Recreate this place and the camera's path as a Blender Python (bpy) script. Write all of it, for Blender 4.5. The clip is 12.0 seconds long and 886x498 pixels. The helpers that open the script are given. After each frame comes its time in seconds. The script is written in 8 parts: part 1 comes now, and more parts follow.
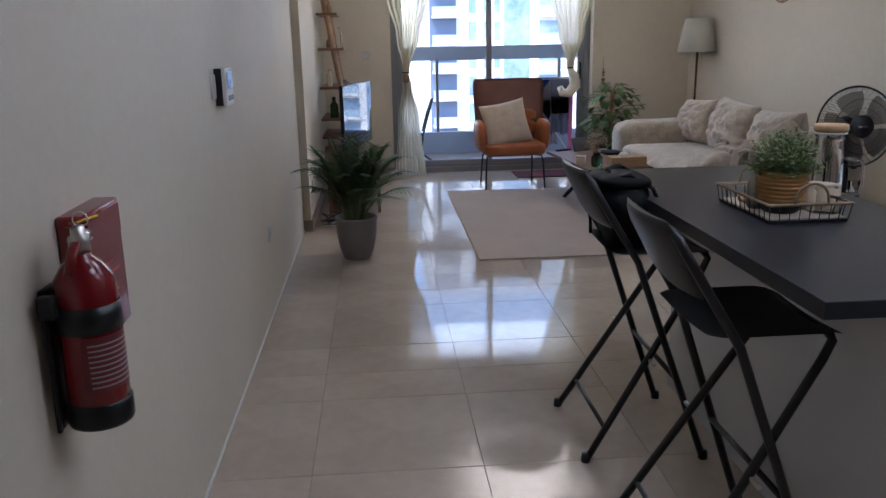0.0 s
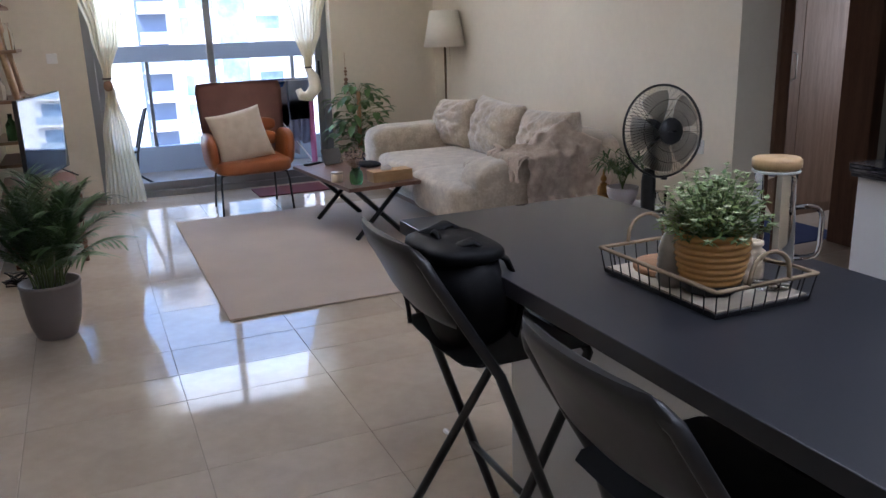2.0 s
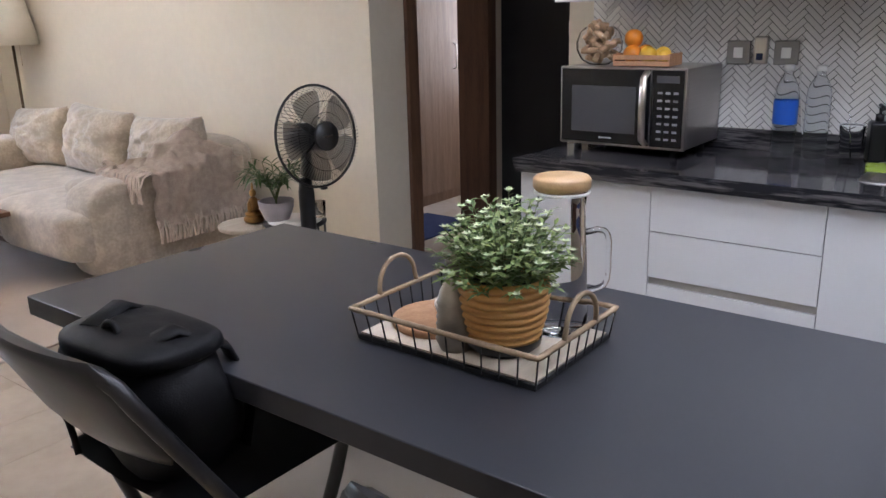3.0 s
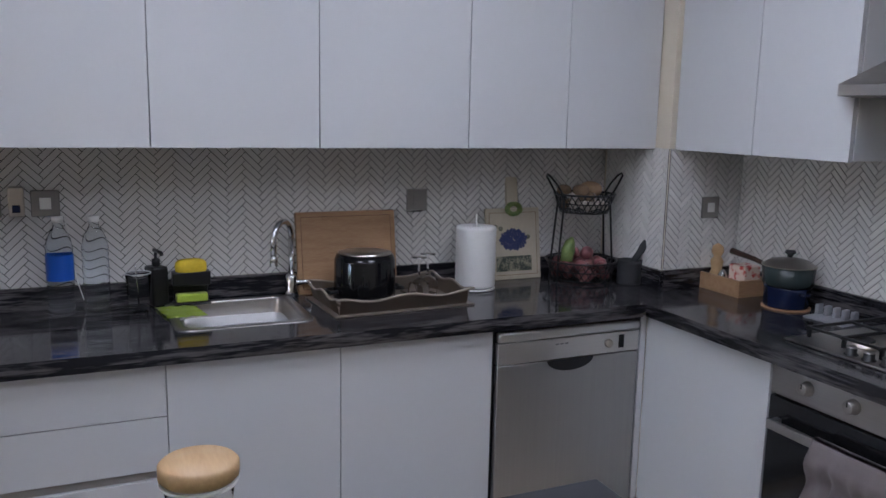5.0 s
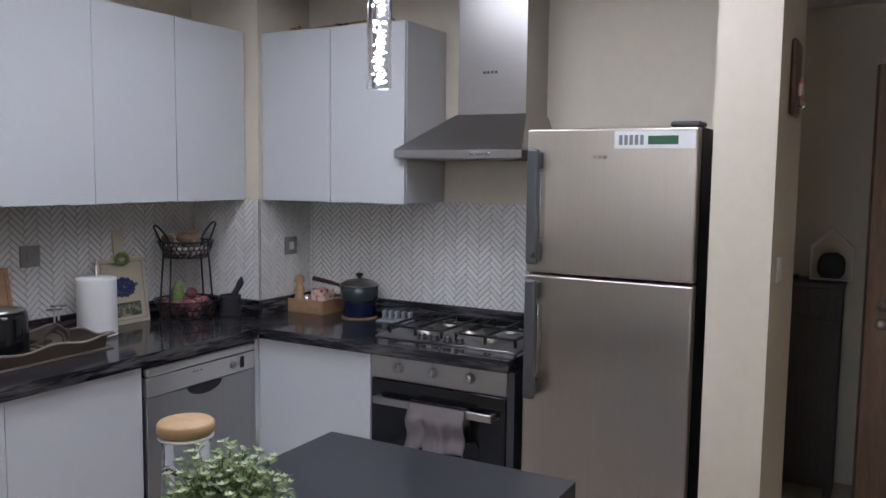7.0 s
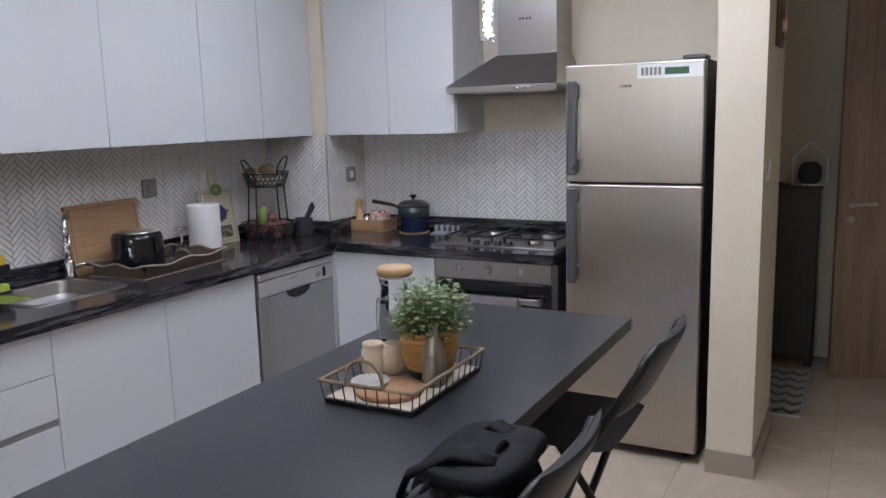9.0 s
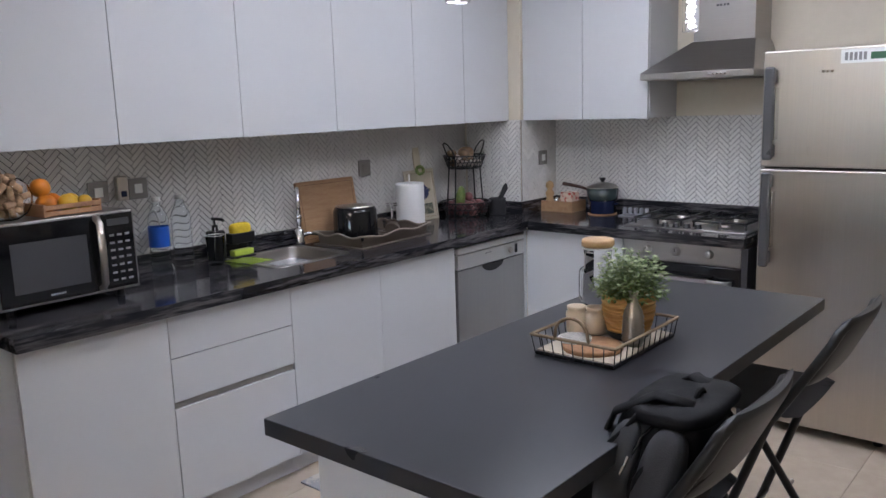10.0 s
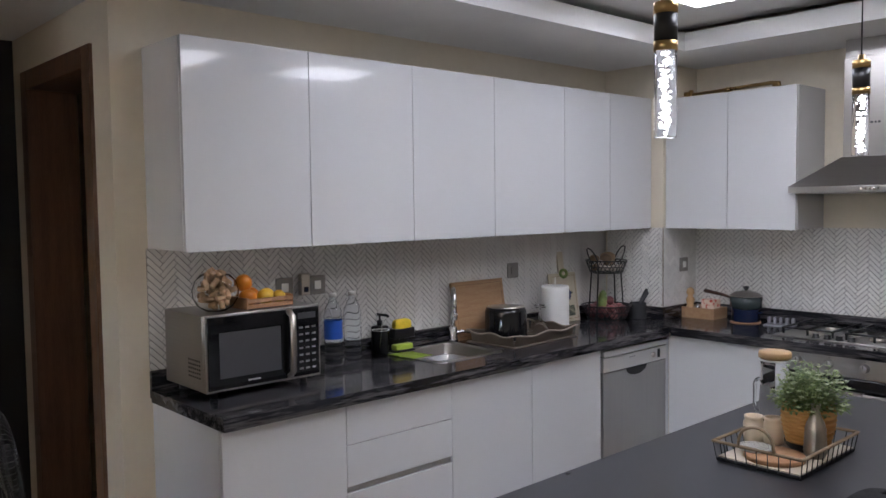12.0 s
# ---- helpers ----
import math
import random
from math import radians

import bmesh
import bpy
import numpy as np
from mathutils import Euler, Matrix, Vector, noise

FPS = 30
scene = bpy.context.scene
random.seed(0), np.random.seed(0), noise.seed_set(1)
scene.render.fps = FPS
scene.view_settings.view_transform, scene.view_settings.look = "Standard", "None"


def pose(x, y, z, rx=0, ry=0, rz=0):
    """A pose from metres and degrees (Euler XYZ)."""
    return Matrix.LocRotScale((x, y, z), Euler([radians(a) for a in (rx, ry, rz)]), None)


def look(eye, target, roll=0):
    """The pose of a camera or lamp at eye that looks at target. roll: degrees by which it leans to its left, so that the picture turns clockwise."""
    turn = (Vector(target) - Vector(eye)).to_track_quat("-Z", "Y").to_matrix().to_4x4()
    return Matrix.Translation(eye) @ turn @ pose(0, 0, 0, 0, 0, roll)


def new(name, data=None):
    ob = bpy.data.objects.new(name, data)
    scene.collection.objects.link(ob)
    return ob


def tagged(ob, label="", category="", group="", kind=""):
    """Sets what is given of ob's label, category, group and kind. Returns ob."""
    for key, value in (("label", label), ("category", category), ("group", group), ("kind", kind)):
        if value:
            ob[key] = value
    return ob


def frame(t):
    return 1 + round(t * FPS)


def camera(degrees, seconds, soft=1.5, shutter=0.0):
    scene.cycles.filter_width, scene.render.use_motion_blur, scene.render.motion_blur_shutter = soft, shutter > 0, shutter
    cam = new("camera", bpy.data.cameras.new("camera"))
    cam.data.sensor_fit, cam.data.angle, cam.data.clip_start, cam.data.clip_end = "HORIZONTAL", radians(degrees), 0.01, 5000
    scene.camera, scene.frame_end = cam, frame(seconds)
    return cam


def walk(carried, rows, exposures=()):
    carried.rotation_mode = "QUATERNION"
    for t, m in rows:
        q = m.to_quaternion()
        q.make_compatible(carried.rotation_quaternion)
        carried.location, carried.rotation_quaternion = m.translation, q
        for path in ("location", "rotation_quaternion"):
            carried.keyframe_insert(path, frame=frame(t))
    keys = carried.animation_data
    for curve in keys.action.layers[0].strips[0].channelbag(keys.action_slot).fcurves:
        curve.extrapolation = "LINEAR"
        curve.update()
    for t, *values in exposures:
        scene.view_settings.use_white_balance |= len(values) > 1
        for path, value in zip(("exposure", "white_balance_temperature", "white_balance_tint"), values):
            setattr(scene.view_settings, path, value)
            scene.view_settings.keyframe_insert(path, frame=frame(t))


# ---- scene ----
cam = camera(57.7, 12.0)
PATH = [
    (0, (0.615, 1.43, 1.453), (0.764, 3.36, 0.948), -1.1),
    (0.5, (0.667, 1.671, 1.444), (0.713, 3.606, 0.94), -0.7),
    (1, (0.675, 1.921, 1.44), (0.743, 3.856, 0.935), -0.5),
    (1.5, (0.64, 2.219, 1.467), (1.012, 4.116, 0.955), -0.6),
    (2, (0.716, 2.528, 1.455), (1.484, 4.297, 0.924), -1.8),
    (2.5, (0.795, 2.789, 1.472), (1.855, 4.391, 0.916), -1.9),
    (3, (0.817, 3.06, 1.45), (2.32, 4.232, 0.886), -1.5),
    (3.2, (0.801, 3.136, 1.458), (2.425, 4.143, 0.893), -1.4),
    (4.8, (1.017, 3.72, 1.574), (2.884, 3.114, 1.192), -0.1),
    (5, (1.008, 3.786, 1.599), (2.808, 2.983, 1.264), 1.2),
    (5.2, (0.965, 3.817, 1.603), (2.701, 2.859, 1.338), 1.1),
    (5.5, (0.925, 3.926, 1.615), (2.517, 2.733, 1.411), 1.2),
    (6, (0.871, 4.143, 1.643), (2.23, 2.684, 1.488), 1.1),
    (6.5, (0.93, 4.379, 1.62), (2.021, 2.71, 1.467), 0.5),
    (7, (0.923, 4.616, 1.607), (1.891, 2.876, 1.421), 0.7),
    (7.2, (0.896, 4.724, 1.583), (1.854, 2.981, 1.373), 0.5),
    (9, (0.874, 5.407, 1.575), (1.796, 3.663, 1.243), -1.5),
    (9.5, (0.816, 5.533, 1.555), (1.891, 3.883, 1.207), -1.7),
    (10, (0.804, 5.687, 1.586), (2.078, 4.188, 1.23), -1.8),
    (10.5, (0.836, 5.826, 1.616), (2.218, 4.409, 1.325), -1.6),
    (11, (0.865, 5.965, 1.643), (2.297, 4.58, 1.465), -1.2),
    (11.5, (0.84, 6.03, 1.656), (2.293, 4.661, 1.535), -0.8),
    (12, (0.844, 6.001, 1.645), (2.318, 4.655, 1.53), -0.7),
]
walk(cam, [(t, look(eye, target, roll)) for t, eye, target, roll in PATH],
     [(0.0, 0.5, 5700, 18), (1.5, 0.83, 5750, 18), (2.5, 1.27, 5850, 18), (3.2, 1.75, 6150, 20), (5.0, 0.9, 5950, 19), (6.0, 0.95, 6150, 19), (7.0, 1.05, 6100, 19), (9.0, 1.3, 6150, 19), (10.5, 1.3, 6200, 19), (12.0, 1.15, 6350, 19)])

# ---- light ----
world = bpy.data.worlds.new("world")
scene.world = world
world.use_nodes = True
_sky = world.node_tree.nodes.new("ShaderNodeTexSky")
_sky.sky_type, _sky.sun_disc = "NISHITA", False
_sky.sun_elevation, _sky.sun_rotation = radians(52), radians(205)
world.node_tree.links.new(_sky.outputs[0], world.node_tree.nodes["Background"].inputs[0])
world.node_tree.nodes["Background"].inputs[1].default_value = 0.55
sun = new("sun", bpy.data.lights.new("sun", "SUN"))
sun.data.energy, sun.data.angle, sun.data.color = 4.5, radians(0.5), (1, 0.95, 0.88)
_az, _el = radians(205), radians(52)
sun.matrix_world = look((math.sin(_az) * math.cos(_el) * 50, math.cos(_az) * math.cos(_el) * 50, math.sin(_el) * 50), (0, 0, 0))


def area_lamp(name, m, w, h, power, color):
    lamp = new(name, bpy.data.lights.new(name, "AREA"))
    lamp.data.shape, lamp.data.size, lamp.data.size_y = "RECTANGLE", w, h
    lamp.data.energy, lamp.data.color = power, color
    lamp.matrix_world = m
    return lamp


area_lamp("window_light", pose(1.88, 10.62, 2.12, 78, 0, 180), 2.1, 0.4, 9, (0.84, 0.92, 1.0))

# Added fill for the bedroom, set in an unseen, assumed opening.
area_lamp("bedroom_fill_light", pose(6.66, 6.95, 1.5, 90, 0, 90), 0.88, 1.18, 13, (0.88, 0.94, 1.0))

# ---- materials ----
def mat(name, color, rough=0.5, metal=0.0, color2=None, scale=6.0, fine=60.0, amount=0.5, bump=0.1, bscale=None, stretch=(1, 1, 1), vary=0.0,
        sheen=0.0, coat=0.0, trans=0.0, sub=0.0, contrast=(0.35, 0.65), rvary=0.08, vec="Object", ior=1.45):
    """A surface with two scales of variation in colour, roughness and relief."""
    m = bpy.data.materials.new(name)
    m.use_nodes = True
    n, l = m.node_tree.nodes, m.node_tree.links
    b = n["Principled BSDF"]
    b.inputs["Roughness"].default_value, b.inputs["Metallic"].default_value, b.inputs["IOR"].default_value = rough, metal, ior
    b.inputs["Sheen Weight"].default_value, b.inputs["Coat Weight"].default_value = sheen, coat
    b.inputs["Transmission Weight"].default_value, b.inputs["Subsurface Weight"].default_value = trans, sub
    co = n.new("ShaderNodeTexCoord")
    mp = n.new("ShaderNodeMapping")
    mp.inputs["Scale"].default_value = stretch
    l.new(co.outputs[vec], mp.inputs[0])
    n1, n2 = n.new("ShaderNodeTexNoise"), n.new("ShaderNodeTexNoise")
    n1.inputs["Scale"].default_value, n2.inputs["Scale"].default_value = scale, fine
    n1.inputs["Detail"].default_value, n2.inputs["Detail"].default_value = 4, 3
    l.new(mp.outputs[0], n1.inputs["Vector"])
    l.new(mp.outputs[0], n2.inputs["Vector"])
    add = n.new("ShaderNodeMath")
    add.operation = "MULTIPLY_ADD"
    l.new(n2.outputs[0], add.inputs[0])
    add.inputs[1].default_value = 0.425
    sub_ = n.new("ShaderNodeMath")
    sub_.operation = "MULTIPLY"
    sub_.inputs[1].default_value = 0.65
    l.new(n1.outputs[0], sub_.inputs[0])
    l.new(sub_.outputs[0], add.inputs[2])
    ramp = n.new("ShaderNodeMapRange")
    ramp.inputs["From Min"].default_value, ramp.inputs["From Max"].default_value = contrast
    l.new(add.outputs[0], ramp.inputs[0])
    mix = n.new("ShaderNodeMix")
    mix.data_type = "RGBA"
    c2 = color2 or tuple(c * (1 - 0.25 * amount) for c in color)
    mix.inputs["A"].default_value, mix.inputs["B"].default_value = (*color, 1), (*c2, 1)
    l.new(ramp.outputs[0], mix.inputs["Factor"])
    out = mix.outputs["Result"]
    if vary:
        oi = n.new("ShaderNodeObjectInfo")
        hs = n.new("ShaderNodeHueSaturation")
        mr = n.new("ShaderNodeMapRange")
        mr.inputs["To Min"].default_value, mr.inputs["To Max"].default_value = 1 - vary, 1 + vary
        l.new(oi.outputs["Random"], mr.inputs[0])
        l.new(mr.outputs[0], hs.inputs["Value"])
        l.new(out, hs.inputs["Color"])
        out = hs.outputs[0]
    l.new(out, b.inputs["Base Color"])
    rr = n.new("ShaderNodeMapRange")
    rr.inputs["To Min"].default_value, rr.inputs["To Max"].default_value = max(0.02, rough - rvary), min(1, rough + rvary)
    l.new(n1.outputs[0], rr.inputs[0])
    l.new(rr.outputs[0], b.inputs["Roughness"])
    if bump:
        bp = n.new("ShaderNodeBump")
        bp.inputs["Strength"].default_value, bp.inputs["Distance"].default_value = bump, 0.002
        if bscale:
            n3 = n.new("ShaderNodeTexNoise")
            n3.inputs["Scale"].default_value = bscale
            l.new(mp.outputs[0], n3.inputs["Vector"])
            l.new(n3.outputs[0], bp.inputs["Height"])
        else:
            l.new(add.outputs[0], bp.inputs["Height"])
        l.new(bp.outputs[0], b.inputs["Normal"])
    return m


def glow(name, color, strength):
    m = bpy.data.materials.new(name)
    m.use_nodes = True
    b = m.node_tree.nodes["Principled BSDF"]
    b.inputs["Base Color"].default_value = (0.8, 0.8, 0.8, 1)
    b.inputs["Emission Color"].default_value, b.inputs["Emission Strength"].default_value = (*color, 1), strength
    return m


def clear(name, color=(1, 1, 1), rough=0.0, ior=1.45):
    m = bpy.data.materials.new(name)
    m.use_nodes = True
    b = m.node_tree.nodes["Principled BSDF"]
    b.inputs["Base Color"].default_value, b.inputs["Transmission Weight"].default_value = (*color, 1), 1
    b.inputs["Roughness"].default_value, b.inputs["IOR"].default_value = rough, ior
    return m


M = {}
M["wall"] = mat("cream_wall_paint", (0.68, 0.61, 0.49), 0.6, scale=1.5, fine=25, amount=0.25, bump=0.12, bscale=140)
M["ceiling"] = mat("white_ceiling_paint", (0.74, 0.74, 0.73), 0.8, amount=0.15, bump=0.05, bscale=120)
M["tile"] = mat("polished_cream_tile", (0.55, 0.465, 0.375), 0.065, color2=(0.47, 0.39, 0.305), scale=2.2, fine=14, amount=0.4, bump=0.012, bscale=2.5, vary=0.03, rvary=0.025, vec="Object", ior=1.33)
M["grout"] = mat("grey_grout", (0.3, 0.26, 0.21), 0.85, bump=0.2)
M["skirting"] = mat("beige_skirting_tile", (0.36, 0.3, 0.24), 0.3, scale=5, amount=0.4, bump=0.02)
M["gloss_white"] = mat("gloss_white_lacquer", (0.57, 0.575, 0.585), 0.14, scale=1.5, fine=8, amount=0.06, bump=0.01, bscale=3, coat=0.5, rvary=0.03)
M["carcass"] = mat("grey_board", (0.3, 0.28, 0.26), 0.5, amount=0.3)
M["white_plastic"] = mat("white_plastic", (0.75, 0.74, 0.7), 0.35, amount=0.1, bump=0.02)
M["black_plastic"] = mat("black_plastic", (0.008, 0.008, 0.009), 0.36, amount=0.5, bump=0.05)
M["black_gloss"] = mat("black_glass", (0.008, 0.008, 0.009), 0.06, amount=0.2, bump=0, rvary=0.02)
M["black_paint"] = mat("black_painted_metal", (0.012, 0.012, 0.013), 0.35, amount=0.5, bump=0.05)
M["granite"] = mat("black_veined_stone", (0.012, 0.012, 0.015), 0.1, color2=(0.1, 0.093, 0.095), scale=22, fine=95, bump=0.01, stretch=(1.6, 0.16, 1.6), contrast=(0.5, 0.64), rvary=0.04)
M["granite_short"] = mat("black_veined_stone_short_run", (0.012, 0.012, 0.015), 0.1, color2=(0.1, 0.093, 0.095), scale=22, fine=95, bump=0.01, stretch=(0.16, 1.6, 1.6), contrast=(0.5, 0.64), rvary=0.04)
M["table_top"] = mat("anthracite_laminate", (0.026, 0.027, 0.032), 0.28, scale=3, fine=90, amount=0.3, bump=0.02, rvary=0.015)
M["steel"] = mat("brushed_steel", (0.55, 0.505, 0.45), 0.3, 1.0, scale=4, fine=30, amount=0.25, bump=0.06, stretch=(60, 60, 0.8), rvary=0.05)


def brushed(m, amount):
    """Round-about brushing, that draws reflections out upright."""
    n, l = m.node_tree.nodes, m.node_tree.links
    tg = n.new("ShaderNodeTangent")
    tg.direction_type, tg.axis = "RADIAL", "Z"
    n["Principled BSDF"].inputs["Anisotropic"].default_value = amount
    l.new(tg.outputs[0], n["Principled BSDF"].inputs["Tangent"])


brushed(M["steel"], 0.75)
M["steel_h"] = mat("brushed_steel_level", (0.42, 0.4, 0.38), 0.3, 1.0, scale=4, fine=30, amount=0.25, bump=0.06, stretch=(1, 1, 60), rvary=0.05)
M["chrome"] = mat("chrome", (0.7, 0.7, 0.7), 0.08, 1.0, amount=0.1, bump=0, rvary=0.03)
M["dark_wood"] = mat("dark_stained_wood", (0.08, 0.042, 0.028), 0.4, color2=(0.16, 0.085, 0.05), scale=3, fine=30, bump=0.1, stretch=(9, 9, 0.7))
M["mid_wood"] = mat("brown_wood", (0.16, 0.085, 0.045), 0.45, color2=(0.25, 0.14, 0.08), scale=3, fine=30, bump=0.1, stretch=(9, 9, 0.7))
M["leaf_wood"] = mat("walnut_door", (0.17, 0.105, 0.07), 0.45, color2=(0.27, 0.18, 0.125), scale=3, fine=26, bump=0.08, stretch=(9, 9, 0.6))
M["black_wall"] = mat("black_board", (0.012, 0.013, 0.017), 0.5, amount=0.4)
M["alu"] = mat("grey_aluminium", (0.3, 0.3, 0.31), 0.4, 0.8, amount=0.2, bump=0.02)
M["glass"] = clear("window_glass", (0.93, 0.97, 1.0), 0.0, 1.02)
M["panel"] = glow("ceiling_panel_light", (0.87, 0.93, 1.0), 5.7)
M["concrete"] = mat("painted_concrete", (0.6, 0.62, 0.66), 0.8, scale=2, amount=0.3, bump=0.3)


# ---- mesh helpers ----
def part(name, bm, material, parent=None, label="", kind=""):
    me = bpy.data.meshes.new(name)
    bm.to_mesh(me)
    bm.free()
    for m_ in material if isinstance(material, (list, tuple)) else [material]:
        me.materials.append(M[m_] if isinstance(m_, str) else m_)
    ob = new(name, me)
    if parent is not None:
        ob.parent = parent
    return tagged(ob, label=label, kind=kind)


def thing(name, at=(0, 0, 0), turn=0, label="", category="", group="", kind=""):
    ob = new(name)
    ob.empty_display_size = 0.1
    ob.matrix_basis = pose(*at, 0, 0, turn)
    return tagged(ob, label, category, group, kind)


def box(bm, a, b, bevel=0.0, seg=2):
    """A box between two corners, its edges rounded by bevel."""
    lo, hi = [min(p, q) for p, q in zip(a, b)], [max(p, q) for p, q in zip(a, b)]
    vs = [bm.verts.new((x, y, z)) for x in (lo[0], hi[0]) for y in (lo[1], hi[1]) for z in (lo[2], hi[2])]
    fs = [bm.faces.new([vs[i] for i in f]) for f in ((0, 1, 3, 2), (4, 6, 7, 5), (0, 4, 5, 1), (2, 3, 7, 6), (0, 2, 6, 4), (1, 5, 7, 3))]
    if bevel:
        es = {e for f in fs for e in f.edges}
        r = bmesh.ops.bevel(bm, geom=list(es), offset=min(bevel, 0.49 * min(h - l for l, h in zip(lo, hi))), segments=seg, affect="EDGES", profile=0.5)
        if seg > 1:
            for f in r["faces"]:
                f.smooth = True
        vs = [v for v in bm.verts if v.is_valid and all(l - 1e-5 <= c <= h + 1e-5 for c, l, h in zip(v.co, lo, hi))]
    return vs


def B(a, b, bevel=0.0, seg=2):
    bm = bmesh.new()
    box(bm, a, b, bevel, seg)
    return bm


def lathe(bm, profile, n=24, at=(0, 0, 0), smooth=True, squash=(1, 1)):
    """A solid of revolution; profile rows are (radius, z), from the bottom up. A zero radius closes it."""
    rings = []
    for r, z in profile:
        if r < 1e-6:
            rings.append([bm.verts.new((at[0], at[1], at[2] + z))])
        else:
            rings.append([bm.verts.new((at[0] + r * squash[0] * math.cos(2 * math.pi * i / n), at[1] + r * squash[1] * math.sin(2 * math.pi * i / n), at[2] + z)) for i in range(n)])
    for p, q in zip(rings, rings[1:]):
        for i in range(n):
            j = (i + 1) % n
            c = [p[i % len(p)], p[j % len(p)], q[j % len(q)], q[i % len(q)]]
            c = [v for k, v in enumerate(c) if v not in c[:k]]
            if len(c) > 2:
                f = bm.faces.new(c)
                f.smooth = smooth
    return bm


def L(profile, n=24, at=(0, 0, 0), smooth=True, squash=(1, 1)):
    return lathe(bmesh.new(), profile, n, at, smooth, squash)


def tube(bm, pts, r, n=8, closed=False, flat=1.0):
    """A round bar along points; r is one radius or one for each point."""
    pts = [Vector(p) for p in pts]
    rs = r if isinstance(r, (list, tuple)) else [r] * len(pts)
    rings, up = [], None
    for i, p in enumerate(pts):
        a = pts[i - 1] if (i or closed) else p
        b = pts[(i + 1) % len(pts)] if (i < len(pts) - 1 or closed) else p
        d = (b - a).normalized()
        if up is None:
            up = d.cross((0, 0, 1)) if abs(d.z) < 0.9 else d.cross((1, 0, 0))
        up = (up - d * up.dot(d)).normalized()
        side = d.cross(up)
        rings.append([bm.verts.new(p + rs[i] * (up * math.cos(2 * math.pi * k / n) + side * flat * math.sin(2 * math.pi * k / n))) for k in range(n)])
    pairs = list(zip(rings, rings[1:])) + ([(rings[-1], rings[0])] if closed else [])
    for p, q in pairs:
        for k in range(n):
            bm.faces.new((p[k], p[(k + 1) % n], q[(k + 1) % n], q[k])).smooth = True
    if not closed:
        bm.faces.new(rings[0][::-1])
        bm.faces.new(rings[-1])
    return bm


def T(pts, r, n=8, closed=False, flat=1.0):
    return tube(bmesh.new(), pts, r, n, closed, flat)


def arc(c, r, a0, a1, n, u=(1, 0, 0), v=(0, 0, 1)):
    c, u, v = Vector(c), Vector(u), Vector(v)
    return [c + r * (u * math.cos(radians(a0 + (a1 - a0) * i / n)) + v * math.sin(radians(a0 + (a1 - a0) * i / n))) for i in range(n + 1)]


def pillow(bm, at, size, p=4.0, n=14, crease=0.0, seed=0, m=None):
    """A soft block: a superellipsoid with creases."""
    rows = []
    sg = lambda v, e: math.copysign(abs(v) ** e, v)
    for i in range(n + 1):
        th = -math.pi / 2 + math.pi * i / n
        ring = []
        for k in range(2 * n):
            ph = math.pi * k / n
            d = Vector((sg(math.cos(th), 2 / p) * sg(math.cos(ph), 2 / p) * size[0] / 2, sg(math.cos(th), 2 / p) * sg(math.sin(ph), 2 / p) * size[1] / 2, sg(math.sin(th), 2 / p) * size[2] / 2))
            if crease:
                q = d * 9 + Vector((seed * 3.1, seed * 1.7, seed))
                d += d.normalized() * crease * (noise.noise(q) + 0.5 * noise.noise(q * 2.3))
            ring.append(bm.verts.new((m @ d if m else d) + Vector(at)))
        rows.append(ring)
    for a, b in zip(rows, rows[1:]):
        for k in range(2 * n):
            j = (k + 1) % (2 * n)
            bm.faces.new((a[k], a[j], b[j], b[k])).smooth = True
    bmesh.ops.remove_doubles(bm, verts=[v for r in (rows[0], rows[-1]) for v in r], dist=1e-5)
    return bm


def P(at, size, p=4.0, n=14, crease=0.0, seed=0, m=None):
    return pillow(bmesh.new(), at, size, p, n, crease, seed, m)


def scatter_cushion(w, h, d, pinch=0.13, crease=0.006, seed=0, n=22):
    """A stuffed square cushion with drawn-out corners and a thin seam, standing in its own xz plane."""
    bm = bmesh.new()
    sides = []
    for s in (1, -1):
        rows = []
        for i in range(n + 1):
            row = []
            for k in range(n + 1):
                u, v = 2 * i / n - 1, 2 * k / n - 1
                x = u * w / 2 * (1 - pinch * (1 - v * v))
                z = v * h / 2 * (1 - pinch * (1 - u * u))
                fat = max(0.0, (1 - u * u) * (1 - v * v)) ** 0.42
                q = Vector((u * 2.3 + seed, v * 2.3, s * 2.0))
                y = s * (d / 2 * fat + 0.002) + crease * fat * (noise.noise(q * 1.4) + 0.6 * noise.noise(q * 3.5))
                row.append(bm.verts.new((x, y, z)))
            rows.append(row)
        for p, q in zip(rows, rows[1:]):
            for k in range(n):
                bm.faces.new((p[k], p[k + 1], q[k + 1], q[k])[::-s]).smooth = True
        sides.append(rows)
    a, b = sides
    rim = [(i, 0) for i in range(n)] + [(n, k) for k in range(n)] + [(i, n) for i in range(n, 0, -1)] + [(0, k) for k in range(n, 0, -1)]
    for (i, k), (i2, k2) in zip(rim, rim[1:] + rim[:1]):
        bm.faces.new((a[i][k], b[i][k], b[i2][k2], a[i2][k2])).smooth = True
    bmesh.ops.recalc_face_normals(bm, faces=bm.faces[:])
    return bm


def structure(name, a, b, material, label="", bevel=0.0):
    return part(name, B(a, b, bevel), material, None, label, "structure")


# ---- the structure ----
CEIL = 2.48
